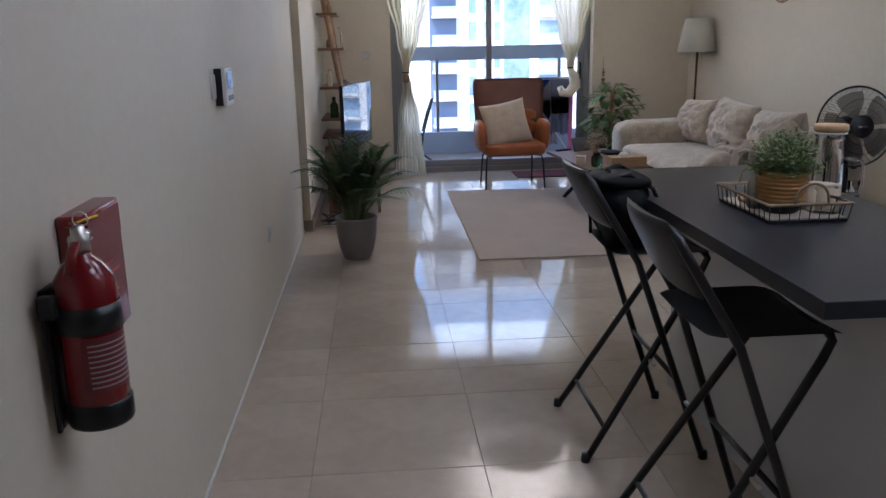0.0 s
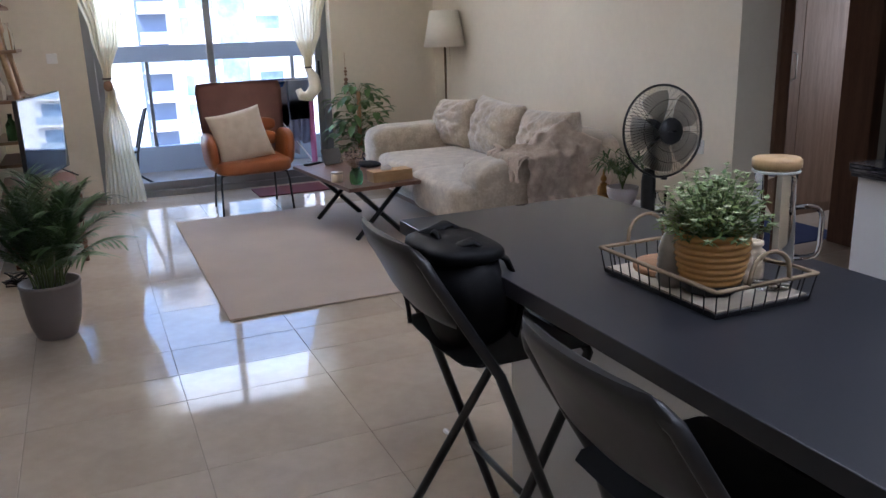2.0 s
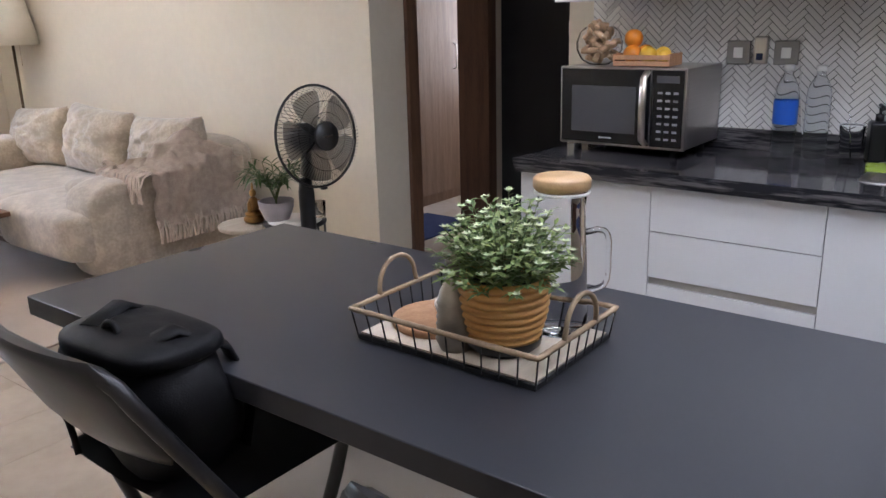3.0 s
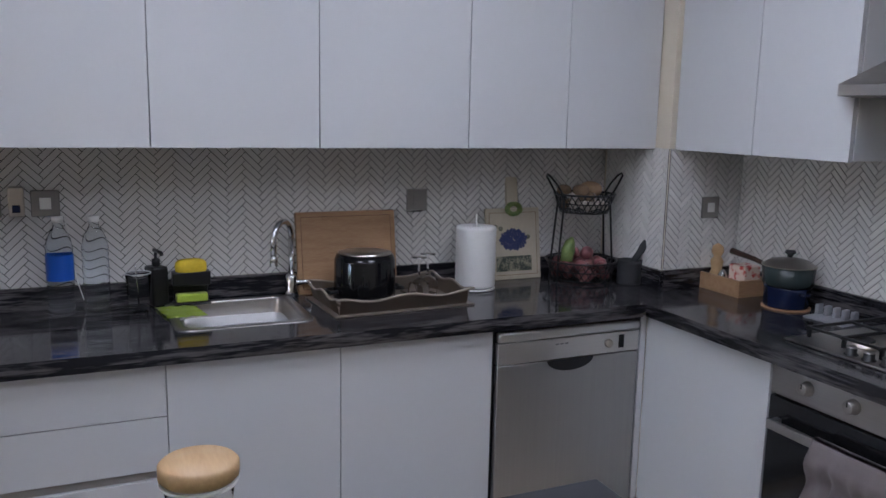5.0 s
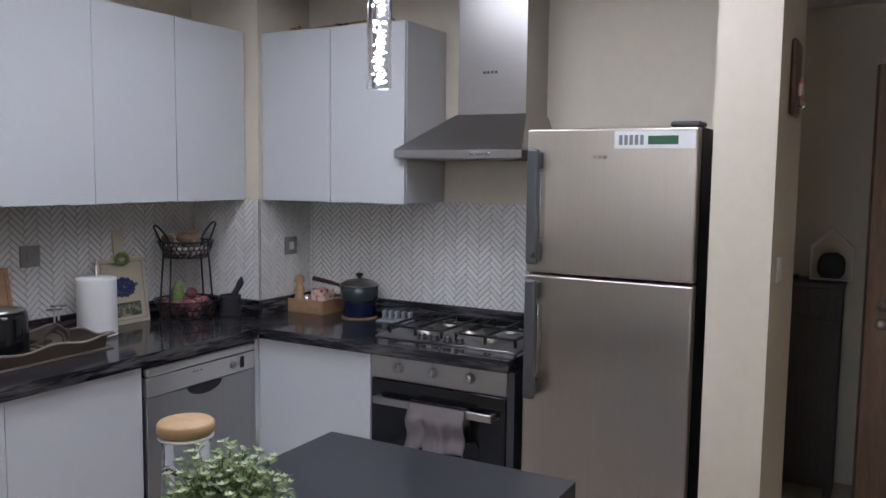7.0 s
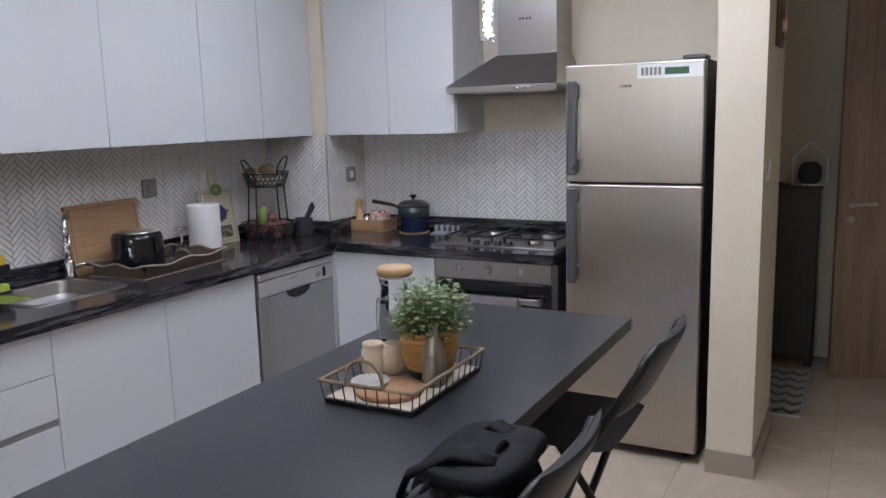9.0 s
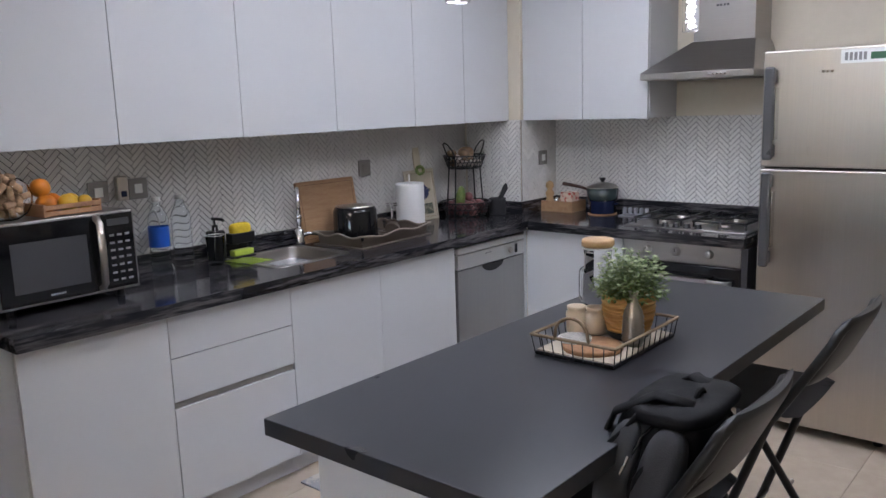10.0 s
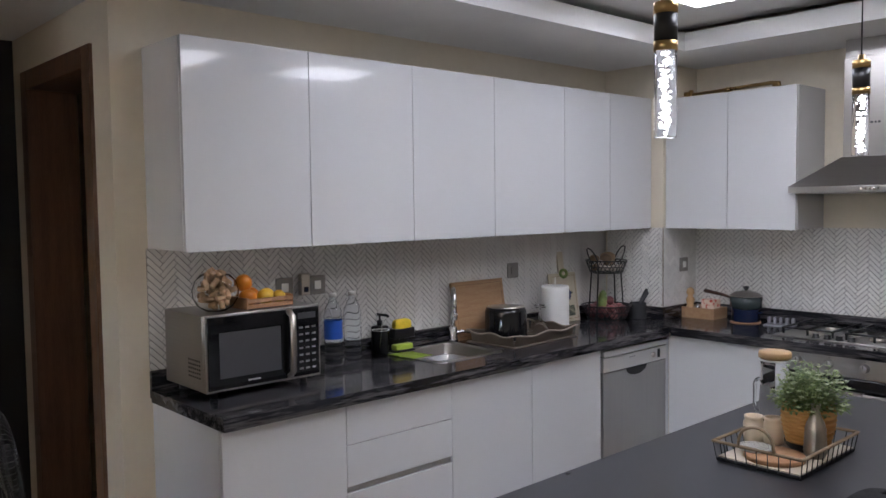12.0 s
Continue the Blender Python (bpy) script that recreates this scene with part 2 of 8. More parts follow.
# left wall with a shallow pilaster step
structure("wall_west", (-0.2, -0.3, 0), (0, 7.7, 2.8), "wall", "plain cream painted wall")
structure("wall_west_niche", (-0.2, 7.7, 0), (0.06, 10.3, 2.8), "wall", "plain cream painted wall")
structure("wall_east_kitchen", (4.02, 1.07, 0), (4.22, 4.83, 2.8), "wall", "plain cream painted kitchen wall")
structure("wall_east_living", (4.06, 6.04, 0), (4.34, 10.5, 2.8), "wall", "plain cream painted living room wall")
structure("wall_hob", (1.43, 1.065, 0), (4.22, 1.265, 2.8), "wall", "plain cream painted wall behind the hob")
structure("wall_column", (3.59, 1.265, 0), (4.02, 1.655, 2.8), "wall", "cream painted corner column")
structure("wall_stub", (1.24, 1.265, 0), (1.43, 1.947, 2.8), "wall", "end of a cream painted wall beside the fridge")
structure("wall_stub_return", (1.43, 1.265, 0), (1.44, 1.3, 2.8), "wall")
structure("wall_entry_side", (1.62, -0.3, 0), (1.8, 1.065, 2.8), "wall")
structure("wall_entry", (0.0, -0.5, 0), (1.8, -0.02, 2.8), "wall", "plain cream wall of the entrance")
# window wall
WX0, WX1, WH = 0.78, 2.98, 2.4
structure("wall_north_left", (-0.2, 10.3, 0), (WX0, 10.5, 2.8), "wall", "plain cream painted wall beside the balcony door")
structure("wall_north_right", (WX1, 10.3, 0), (4.06, 10.5, 2.8), "wall", "plain cream painted wall beside the balcony door")
structure("wall_north_head", (WX0, 10.3, WH), (WX1, 10.5, 2.8), "wall")
# corridor to the bedrooms
structure("wall_corridor_south", (4.22, 4.63, 0), (4.25, 4.83, 2.8), "wall")
structure("wall_corridor_south_b", (5.1, 4.63, 0), (5.6, 4.83, 2.8), "wall")
structure("wall_corridor_south_head", (4.25, 4.63, 2.28), (5.1, 4.83, 2.8), "wall")
structure("wall_corridor_north_b", (5.2, 6.04, 0), (5.31, 6.24, 2.8), "wall")
structure("wall_corridor_north_head", (4.34, 6.04, 2.28), (5.2, 6.24, 2.8), "wall")
structure("wall_corridor_end", (5.311, 4.831, 0), (5.46, 6.139, 2.8), "black_wall", "black panelled wall at the end of the corridor")
structure("wall_bedroom_side", (4.24, 6.24, 0), (4.34, 8.2, 2.8), "wall")
structure("wall_bedroom_far", (4.34, 7.6, 0), (7.0, 7.7, 2.8), "wall")
# The opening left in this unseen east wall is assumed, for the bedroom fill.
structure("wall_bedroom_east", (6.6, 6.24, 0), (6.7, 7.6, 0.9), "wall")
structure("wall_bedroom_east_head", (6.6, 6.24, 2.1), (6.7, 7.6, 2.8), "wall")
structure("wall_bedroom_east_side", (6.6, 6.24, 0.9), (6.7, 6.5, 2.1), "wall")
structure("wall_bedroom_east_far", (6.6, 7.4, 0.9), (6.7, 7.6, 2.1), "wall")
structure("wall_bedroom_south", (5.3105, 6.14, 0), (6.6, 6.24, 2.8), "wall")
structure("wall_room_south", (4.2, 3.4, 0), (5.9, 3.5, 2.8), "wall")
structure("wall_room_east", (5.6, 3.5, 0), (5.75, 4.63, 2.8), "wall")
# ceilings
structure("ceiling_entry", (-0.2, -0.5, CEIL), (4.22, 1.9, CEIL + 0.1), "ceiling", "flat white ceiling over the entrance and hob")
structure("ceiling_kitchen_east", (3.3, 1.9, CEIL), (4.22, 4.83, CEIL + 0.1), "ceiling", "lowered white ceiling border over the cabinets")
structure("ceiling_kitchen_west", (-0.2, 1.9, CEIL), (0.9, 5.0, CEIL + 0.1), "ceiling", "lowered white ceiling border")
structure("ceiling_kitchen_north", (0.9, 4.7, CEIL), (3.3, 5.0, CEIL + 0.1), "ceiling", "lowered white ceiling border")
structure("ceiling_living", (-0.2, 5.0, 2.62), (4.34, 10.5, 2.72), "ceiling", "flat white living room ceiling")
structure("ceiling_corridor", (3.3, 4.83, CEIL), (7.0, 8.2, CEIL + 0.1), "ceiling", "flat white corridor ceiling")
structure("ceiling_room", (4.22, 3.4, CEIL), (5.75, 4.83, CEIL + 0.1), "ceiling")
structure("ceiling_recess", (0.8, 1.8, 2.62), (3.4, 4.8, 2.7), "ceiling", "raised white ceiling recess over the kitchen")
# Unseen slab added over all rooms to block the sun from above.
structure("roof", (-0.4, -0.7, 2.8), (7.1, 10.5, 3.0), "concrete")
for _i, (_x, _y) in enumerate(((1.2, 2.3), (2.4, 2.3), (1.2, 3.5), (2.4, 3.5))):
    _t = thing("ceiling_light", (_x, _y, 2.6), 0, "square white recessed ceiling light panel, switched on", "ceiling light", "ceiling lights over the kitchen")
    part("diffuser", B((0.02, 0.02, 0), (0.58, 0.58, 0.012)), "panel", _t)
    _f = bmesh.new()
    for _a, _b in (((0, 0), (0.6, 0.02)), ((0, 0.58), (0.6, 0.6)), ((0, 0.02), (0.02, 0.58)), ((0.58, 0.02), (0.6, 0.58))):
        box(_f, (*_a, -0.004), (*_b, 0.016))
    part("frame", _f, "white_plastic", _t)

# round lamp hung under the living room ceiling: a thin lit rim, plus an unseen upward glow added as room fill
M["warm_ring"] = glow("warm_lit_ring", (1.0, 0.9, 0.76), 9.0)
M["warm_top"] = glow("warm_added_fill", (1.0, 0.9, 0.76), 16.5)
_t = thing("ring_lamp", (1.82, 8.2, 2.3), 0, "round white ceiling lamp with a thin warm lit rim and added fill on top", "ceiling light")
part("base", L([(0, 0.0), (0.42, 0.0), (0.42, 0.03), (0, 0.03)], 48), "white_plastic", _t, "flat round white base")
part("ring", T(arc((0, 0, 0.012), 0.43, 0, 360, 72, v=(0, 1, 0))[:-1], 0.0085, 8, True), "warm_ring", _t, "thin warm lit rim")
_b = bmesh.new()
lathe(_b, [(0.1, 0.034), (0.4, 0.034), (0.4, 0.038), (0.1, 0.038), (0.1, 0.034)], 48, smooth=False)
part("added_fill", _b, "warm_top", _t, "unseen glowing ring added on top to fill the room")
for _k in range(3):
    _a = _k * math.pi * 2 / 3
    part("suspension", T([(0.38 * math.cos(_a), 0.38 * math.sin(_a), 0.04), (0.05 * math.cos(_a), 0.05 * math.sin(_a), 0.3)], 0.0015, 5), "chrome", _t)
part("canopy", L([(0, 0.295), (0.06, 0.295), (0.06, 0.318), (0, 0.318)], 24), "white_plastic", _t)

# ---- kitchen ----
M["herring"] = mat("white_glazed_tile", (0.7, 0.68, 0.65), 0.22, scale=5, amount=0.2, bump=0.02, vary=0.06)
M["splash_grout"] = mat("grey_tile_grout", (0.1, 0.095, 0.09), 0.8, bump=0.1)
M["rubber"] = mat("dark_grey_plastic", (0.06, 0.06, 0.065), 0.35, amount=0.3)
M["handle_grey"] = mat("grey_metallic_plastic", (0.12, 0.12, 0.125), 0.3, 0.5, amount=0.3, bump=0.02)
M["steel_dark"] = mat("stainless_dishwasher_front", (0.4, 0.395, 0.385), 0.36, 0.85, scale=3, fine=30, amount=0.2, bump=0.04, stretch=(40, 40, 0.8))
M["steel_bright"] = mat("satin_steel_trim", (0.6, 0.59, 0.57), 0.32, 0.85, scale=3, fine=30, amount=0.15, bump=0.02, stretch=(1, 1, 40))
M["socket_steel"] = mat("brushed_socket_plate", (0.26, 0.245, 0.225), 0.45, 0.5, amount=0.3, bump=0.02)
M["clear"] = clear("clear_glass", (1, 1, 1), 0.0, 1.14)
M["pet"] = clear("clear_plastic", (0.93, 0.97, 1), 0.05, 1.2)
M["bamboo"] = mat("pale_bamboo", (0.5, 0.33, 0.17), 0.45, color2=(0.4, 0.25, 0.12), scale=6, fine=40, bump=0.06, stretch=(1, 6, 6))
M["board_wood"] = mat("oak_board", (0.42, 0.26, 0.14), 0.5, color2=(0.33, 0.19, 0.1), scale=5, fine=40, bump=0.08, stretch=(9, 1, 9))
M["cork"] = mat("cork", (0.42, 0.23, 0.12), 0.85, color2=(0.32, 0.17, 0.09), scale=60, fine=200, bump=0.3)
M["brown_plastic"] = mat("grey_brown_plastic", (0.17, 0.135, 0.105), 0.35, amount=0.3)
M["tray_lip"] = mat("pale_brown_plastic", (0.3, 0.25, 0.2), 0.4, amount=0.3)
M["paper"] = mat("white_paper", (0.72, 0.71, 0.69), 0.9, scale=30, amount=0.1, bump=0.5, bscale=180)
M["stone_grey"] = mat("dark_grey_stone", (0.035, 0.035, 0.038), 0.7, scale=40, amount=0.6, bump=0.4)
M["navy"] = mat("navy_enamel", (0.012, 0.02, 0.06), 0.15, amount=0.3, bump=0)
M["green_enamel"] = mat("green_grey_enamel", (0.028, 0.04, 0.04), 0.25, amount=0.3, bump=0)
M["brown_handle"] = mat("brown_plastic_handle", (0.05, 0.02, 0.012), 0.35, amount=0.4)
M["yellow"] = mat("yellow_sponge", (0.7, 0.5, 0.03), 0.8, scale=60, amount=0.5, bump=0.5)
M["lime"] = mat("lime_cloth", (0.42, 0.55, 0.06), 0.9, scale=30, fine=300, amount=0.4, bump=0.4, sheen=0.2)
M["onion"] = mat("red_onion_skin", (0.1, 0.018, 0.03), 0.3, color2=(0.3, 0.13, 0.12), scale=14, fine=60, vary=0.35, stretch=(1, 1, 0.3))
M["potato"] = mat("potato_skin", (0.3, 0.2, 0.12), 0.7, scale=14, vary=0.3, amount=1.0)
M["garlic"] = mat("garlic_skin", (0.6, 0.52, 0.46), 0.6, scale=20, vary=0.2, amount=0.8)
M["green_leaf"] = mat("green_vegetable", (0.05, 0.11, 0.03), 0.5, color2=(0.2, 0.24, 0.07), amount=0.8, vary=0.2)
M["orange"] = mat("orange_peel", (0.62, 0.2, 0.015), 0.4, scale=20, fine=250, amount=0.4, bump=0.4, vary=0.1)
M["lemon"] = mat("yellow_fruit", (0.65, 0.38, 0.03), 0.4, scale=20, fine=200, amount=0.4, bump=0.3, vary=0.1)
M["corkstop"] = mat("wine_cork", (0.5, 0.33, 0.2), 0.85, scale=40, vary=0.3, amount=0.8, bump=0.3)
M["beige_rope"] = mat("jute_rope", (0.3, 0.22, 0.14), 0.9, scale=80, fine=250, amount=0.8, bump=0.8)
M["mustard"] = mat("mustard_coiled_clay", (0.5, 0.26, 0.08), 0.6, scale=15, fine=120, amount=0.5, bump=0.15)
M["jar_cream"] = mat("cream_ceramic", (0.68, 0.55, 0.4), 0.35, amount=0.15, bump=0.02)
M["pewter"] = mat("hammered_pewter", (0.36, 0.32, 0.27), 0.35, 0.85, scale=20, fine=120, amount=0.5, bump=0.5)
M["tray_base"] = mat("pale_whitewashed_wood", (0.5, 0.43, 0.34), 0.6, scale=8, fine=40, amount=0.5, bump=0.05, stretch=(1, 8, 1))
M["soil"] = mat("dark_soil", (0.02, 0.014, 0.01), 0.95, scale=60, bump=0.8)
M["leaf_a"] = mat("grey_green_leaf", (0.06, 0.11, 0.03), 0.5, color2=(0.2, 0.26, 0.085), scale=30, fine=90, bump=0.02, contrast=(0.42, 0.6))
M["leaf_b"] = mat("pale_flower_bud", (0.44, 0.5, 0.3), 0.6, amount=0.5)
M["towel"] = mat("grey_pink_towel", (0.36, 0.31, 0.31), 0.95, scale=30, fine=350, amount=0.3, bump=0.8, sheen=0.3)
M["brass"] = mat("brushed_brass", (0.5, 0.33, 0.14), 0.3, 1.0, amount=0.2, bump=0.02)
M["crystal"] = clear("pendant_acrylic", (1, 1, 1), 0.02, 1.15)
M["bubbles"] = glow("lit_bubble_core", (0.95, 0.98, 1.0), 5.0)
M["label_white"] = mat("white_label", (0.7, 0.71, 0.7), 0.4, amount=0.05, bump=0)
M["label_green"] = mat("green_label", (0.03, 0.1, 0.05), 0.4, amount=0.05, bump=0)
M["ink"] = mat("printed_grey", (0.2, 0.2, 0.2), 0.5, amount=0.05, bump=0)
M["blue_label"] = mat("blue_label", (0.02, 0.1, 0.45), 0.3, amount=0.2, bump=0)
M["water"] = clear("water", (0.96, 0.99, 1), 0.0, 1.08)


def text(name, body, size, m, material, parent=None, align="CENTER"):
    """Flat raised writing in the built-in font; m places its centre, facing its own +z."""
    cu = bpy.data.curves.new(name, "FONT")
    cu.body, cu.size, cu.extrude, cu.align_x, cu.align_y = body, size, 0.0004, align, "CENTER"
    ob = new(name, cu)
    cu.materials.append(M[material])
    ob.parent = parent
    ob.matrix_basis = m
    return ob


# wall cabinets of the long run: one unit for each door
def wall_cabinet(x0, y0, x1, y1, z0, z1, face, label, solid=True):
    """A wall cabinet; face: 'w' (door looks to -x) or 'n' (door looks to +y)."""
    t = thing("wall_cabinet", ((x0 + x1) / 2, (y0 + y1) / 2, z0), 0, label, "kitchen cabinet", "wall cabinets of the kitchen")
    hx, hy, h = (x1 - x0) / 2, (y1 - y0) / 2, z1 - z0
    if face == "w":
        part("body", B((-hx + 0.021, -hy + 0.0005, 0), (hx, hy - 0.0005, h), 0.001, 1), "gloss_white", t)
        part("door", B((-hx, -hy + 0.0015, -0.004), (-hx + 0.018, hy - 0.0015, h), 0.0012, 2), "gloss_white", t)
    else:
        part("body", B((-hx + 0.0005, -hy, 0), (hx - 0.0005, hy - 0.021, h), 0.001, 1), "gloss_white", t)
        part("door", B((-hx + 0.0015, hy - 0.018, -0.004), (hx - 0.0015, hy, h), 0.0012, 2), "gloss_white", t)
    return t


_ys = (4.705, 4.155, 3.598, 3.06, 2.505, 2.088, 1.66)
for _a, _b in zip(_ys, _ys[1:]):
    wall_cabinet(3.67, _b, 4.018, _a, 1.475, 2.27, "w", "gloss white handleless kitchen wall cabinet over the backsplash")
for _a, _b in ((2.781, 3.181), (3.181, 3.588)):
    wall_cabinet(_a, 1.267, _b, 1.631, 1.475, 2.262, "n", "gloss white handleless wall cabinet beside the cooker hood")

# base units
def base_unit(name, x0, y0, x1, y1, face, fronts, label, category="kitchen cabinet"):
    """A base unit; fronts: (low, high, kind) of its doors and drawers, in heights."""
    t = thing(name, ((x0 + x1) / 2, (y0 + y1) / 2, 0), 0, label, category, "base units of the kitchen")
    hx, hy = (x1 - x0) / 2, (y1 - y0) / 2
    if face == "w":
        part("body", B((-hx + 0.021, -hy + 0.0005, 0.1), (hx, hy - 0.0005, 0.849)), "gloss_white", t)
        part("plinth", B((-hx + 0.06, -hy + 0.0005, 0.002), (-hx + 0.075, hy - 0.0005, 0.1)), "gloss_white", t)
        for lo, hi, kind in fronts:
            part(kind, B((-hx, -hy + 0.0015, lo), (-hx + 0.018, hy - 0.0015, hi), 0.0012, 2), "gloss_white", t)
            if kind == "drawer" and lo < 0.2:
                part("grip_channel", B((-hx + 0.012, -hy + 0.0015, hi + 0.001), (-hx + 0.0205, hy - 0.0015, hi + 0.028)), "carcass", t, "recessed grey aluminium grip")
    else:
        part("body", B((-hx + 0.0005, -hy, 0.1), (hx - 0.0005, hy - 0.021, 0.849)), "gloss_white", t)
        part("plinth", B((-hx + 0.0005, hy - 0.075, 0.002), (hx - 0.0005, hy - 0.06, 0.1)), "gloss_white", t)
        for lo, hi, kind in fronts:
            part(kind, B((-hx + 0.0015, hy - 0.018, lo), (hx - 0.0015, hy, hi), 0.0012, 2), "gloss_white", t)
    return t


base_unit("base_cabinet", 3.43, 4.17, 4.018, 4.705, "w", [(0.1, 0.845, "door")], "gloss white handleless base cabinet under the microwave")
base_unit("drawer_unit", 3.43, 3.597, 4.018, 4.17, "w", [(0.1, 0.487, "drawer"), (0.516, 0.683, "drawer"), (0.686, 0.845, "drawer")], "gloss white handleless three drawer kitchen unit")
base_unit("base_cabinet", 3.43, 3.06, 4.018, 3.597, "w", [(0.1, 0.845, "door")], "gloss white handleless base cabinet under the sink")
base_unit("base_cabinet", 3.43, 2.505, 4.018, 3.06, "w", [(0.1, 0.845, "door")], "gloss white handleless base cabinet beside the dishwasher")
base_unit("corner_cabinet", 2.812, 1.267, 3.43, 1.84, "n", [(0.1, 0.845, "door")], "gloss white handleless corner base cabinet")
structure("corner_filler", (3.43, 1.842, 0.1), (3.46, 1.868, 0.848), "gloss_white", "gloss white filler strip in the corner of the units")

# dishwasher
_t = thing("dishwasher", (3.72, 2.187, 0), 0, "built-under stainless steel dishwasher with a recessed grip", "dishwasher")
part("body", B((-0.27, -0.312, 0.08), (0.28, 0.312, 0.845)), "carcass", _t)
part("plinth", B((-0.24, -0.3, 0.002), (-0.22, 0.3, 0.08)), "black_plastic", _t)
# Black sheet that puts the shade of the front's gaps into colour.
part("seal", B((-0.2715, -0.3115, 0.085), (-0.2702, 0.3115, 0.845)), "black_plastic", _t, "black sheet for the dark gap around the door")
part("door", B((-0.297, -0.305, 0.09), (-0.272, 0.302, 0.715), 0.004), "steel_dark", _t, "brushed steel door")
part("top_strip", B((-0.306, -0.305, 0.8), (-0.272, 0.302, 0.838), 0.01), "steel_bright", _t)
part("control_panel", B((-0.299, -0.305, 0.718), (-0.272, 0.302, 0.797), 0.003), "steel_bright", _t, "steel control panel")
# Flat black half-round: the grip recess's shade is drawn, nothing is hollowed.
_b = bmesh.new()
_v = [_b.verts.new((-0.3012, 0.1 * math.cos(a), 0.716 - 0.045 * math.sin(a))) for a in [math.pi * i / 14 for i in range(15)]]
_b.faces.new(_v)
part("grip", _b, "black_plastic", _t, "flat black half-round, the shade of a recessed grip")
part("display", B((-0.302, -0.235, 0.735), (-0.299, -0.212, 0.785)), "black_gloss", _t)
_k = L([(0, 0), (0.016, 0), (0.016, 0.01), (0.013, 0.014), (0, 0.014)], 18)
_k = part("knob", _k, "steel", _t)
_k.matrix_basis = pose(-0.299, -0.165, 0.757, 0, -90, 0)
for _y in (0.02, 0.04, 0.06):
    part("lettering", B((-0.3, _y - 0.008, 0.772), (-0.2992, _y + 0.006, 0.778)), "ink", _t)

# worktop of dark veined stone, with the sink cut out
SX0, SX1, SY0, SY1 = 3.58, 3.95, 3.13, 3.53
_top, _short = bmesh.new(), bmesh.new()
for _a, _b in (((3.39, 3.53), (4.018, 4.715)), ((3.39, 1.882), (4.018, 3.13)), ((3.39, 3.13), (SX0, 3.53)), ((SX1, 3.13), (4.018, 3.53)), ((3.588, 1.657), (4.018, 1.88))):
    box(_top, (*_a, 0.872), (*_b, 0.903))
box(_short, (2.155, 1.267, 0.872), (3.588, 1.88, 0.903))
for _a, _b in (((3.397, 1.887), (3.44, 4.71)), ((3.44, 4.67), (4.018, 4.71))):
    box(_top, (*_a, 0.853), (*_b, 0.8715))
box(_short, (2.16, 1.83, 0.853), (3.4, 1.873, 0.8715))
part("worktop", _top, "granite", None, "black polished stone worktop with grey veins", "structure")
part("worktop", _short, "granite_short", None, "black polished stone worktop with grey veins", "structure")
_u = bmesh.new()
box(_u, (3.998, 1.657, 0.903), (4.018, 4.715, 0.982), 0.002)
box(_u, (3.57, 1.288, 0.903), (3.588, 1.655, 0.982), 0.002)
part("upstand", _u, "granite", None, "black polished stone upstand along the wall", "structure")
_u = bmesh.new()
box(_u, (2.155, 1.267, 0.903), (3.588, 1.287, 0.982), 0.002)
box(_u, (3.572, 1.657, 0.903), (3.997, 1.677, 0.982), 0.002)
part("upstand", _u, "granite_short", None, "black polished stone upstand along the wall", "structure")

# sink and tap
_t = thing("kitchen_sink", (3.765, 3.33, 0.903), 0, "square stainless steel inset kitchen sink", "sink")
_s = bmesh.new()
def _ring(x0, x1, y0, y1, z, r, n=6):
    out = []
    for cx, cy, a0 in ((x1 - r, y1 - r, 0), (x0 + r, y1 - r, 90), (x0 + r, y0 + r, 180), (x1 - r, y0 + r, 270)):
        out += [(cx + r * math.cos(radians(a0 + 90 * i / n)), cy + r * math.sin(radians(a0 + 90 * i / n)), z) for i in range(n + 1)]
    return out
_rings = [_ring(-0.21, 0.205, -0.225, 0.225, 0.0005, 0.05), _ring(-0.21, 0.205, -0.225, 0.225, 0.003, 0.05), _ring(-0.18, 0.182, -0.196, 0.196, 0.003, 0.045), _ring(-0.178, 0.18, -0.194, 0.194, -0.005, 0.044),
          _ring(-0.165, 0.165, -0.18, 0.18, -0.15, 0.05), _ring(-0.13, 0.13, -0.145, 0.145, -0.165, 0.05), _ring(-0.03, 0.03, -0.03, 0.03, -0.17, 0.029)]
_rv = [[_s.verts.new(p) for p in r] for r in _rings]
for _p, _q in zip(_rv, _rv[1:]):
    for _i in range(len(_p)):
        _j = (_i + 1) % len(_p)
        _s.faces.new((_p[_i], _p[_j], _q[_j], _q[_i])).smooth = True
_s.faces.new(_rv[-1])
part("basin", _s, "steel_h", _t, "stainless steel basin")
part("drain", L([(0, -0.168), (0.03, -0.168), (0.034, -0.165), (0, -0.164)], 18), "chrome", _t)
_t = thing("kitchen_tap", (3.955, 3.095, 0.903), 0, "chrome swan neck kitchen tap with a side lever", "tap")
part("base", L([(0, 0), (0.027, 0), (0.027, 0.02), (0.023, 0.03), (0.023, 0.075), (0.015, 0.085), (0, 0.085)], 20), "chrome", _t)
part("spout", T([(0, 0, 0.08), (0, 0, 0.22)] + arc((-0.055, 0.045, 0.22), 0.071, 0, 180, 12, (0.774, -0.633, 0)) + [(-0.11, 0.09, 0.17)], 0.011, 12), "chrome", _t)
part("nozzle", L([(0, 0), (0.014, 0), (0.015, 0.03), (0.011, 0.035), (0, 0.035)], 16, (-0.11, 0.09, 0.138)), "chrome", _t)
part("lever", T([(-0.005, -0.02, 0.05), (-0.02, -0.05, 0.055), (-0.04, -0.09, 0.045)], [0.013, 0.009, 0.006], 10), "chrome", _t)

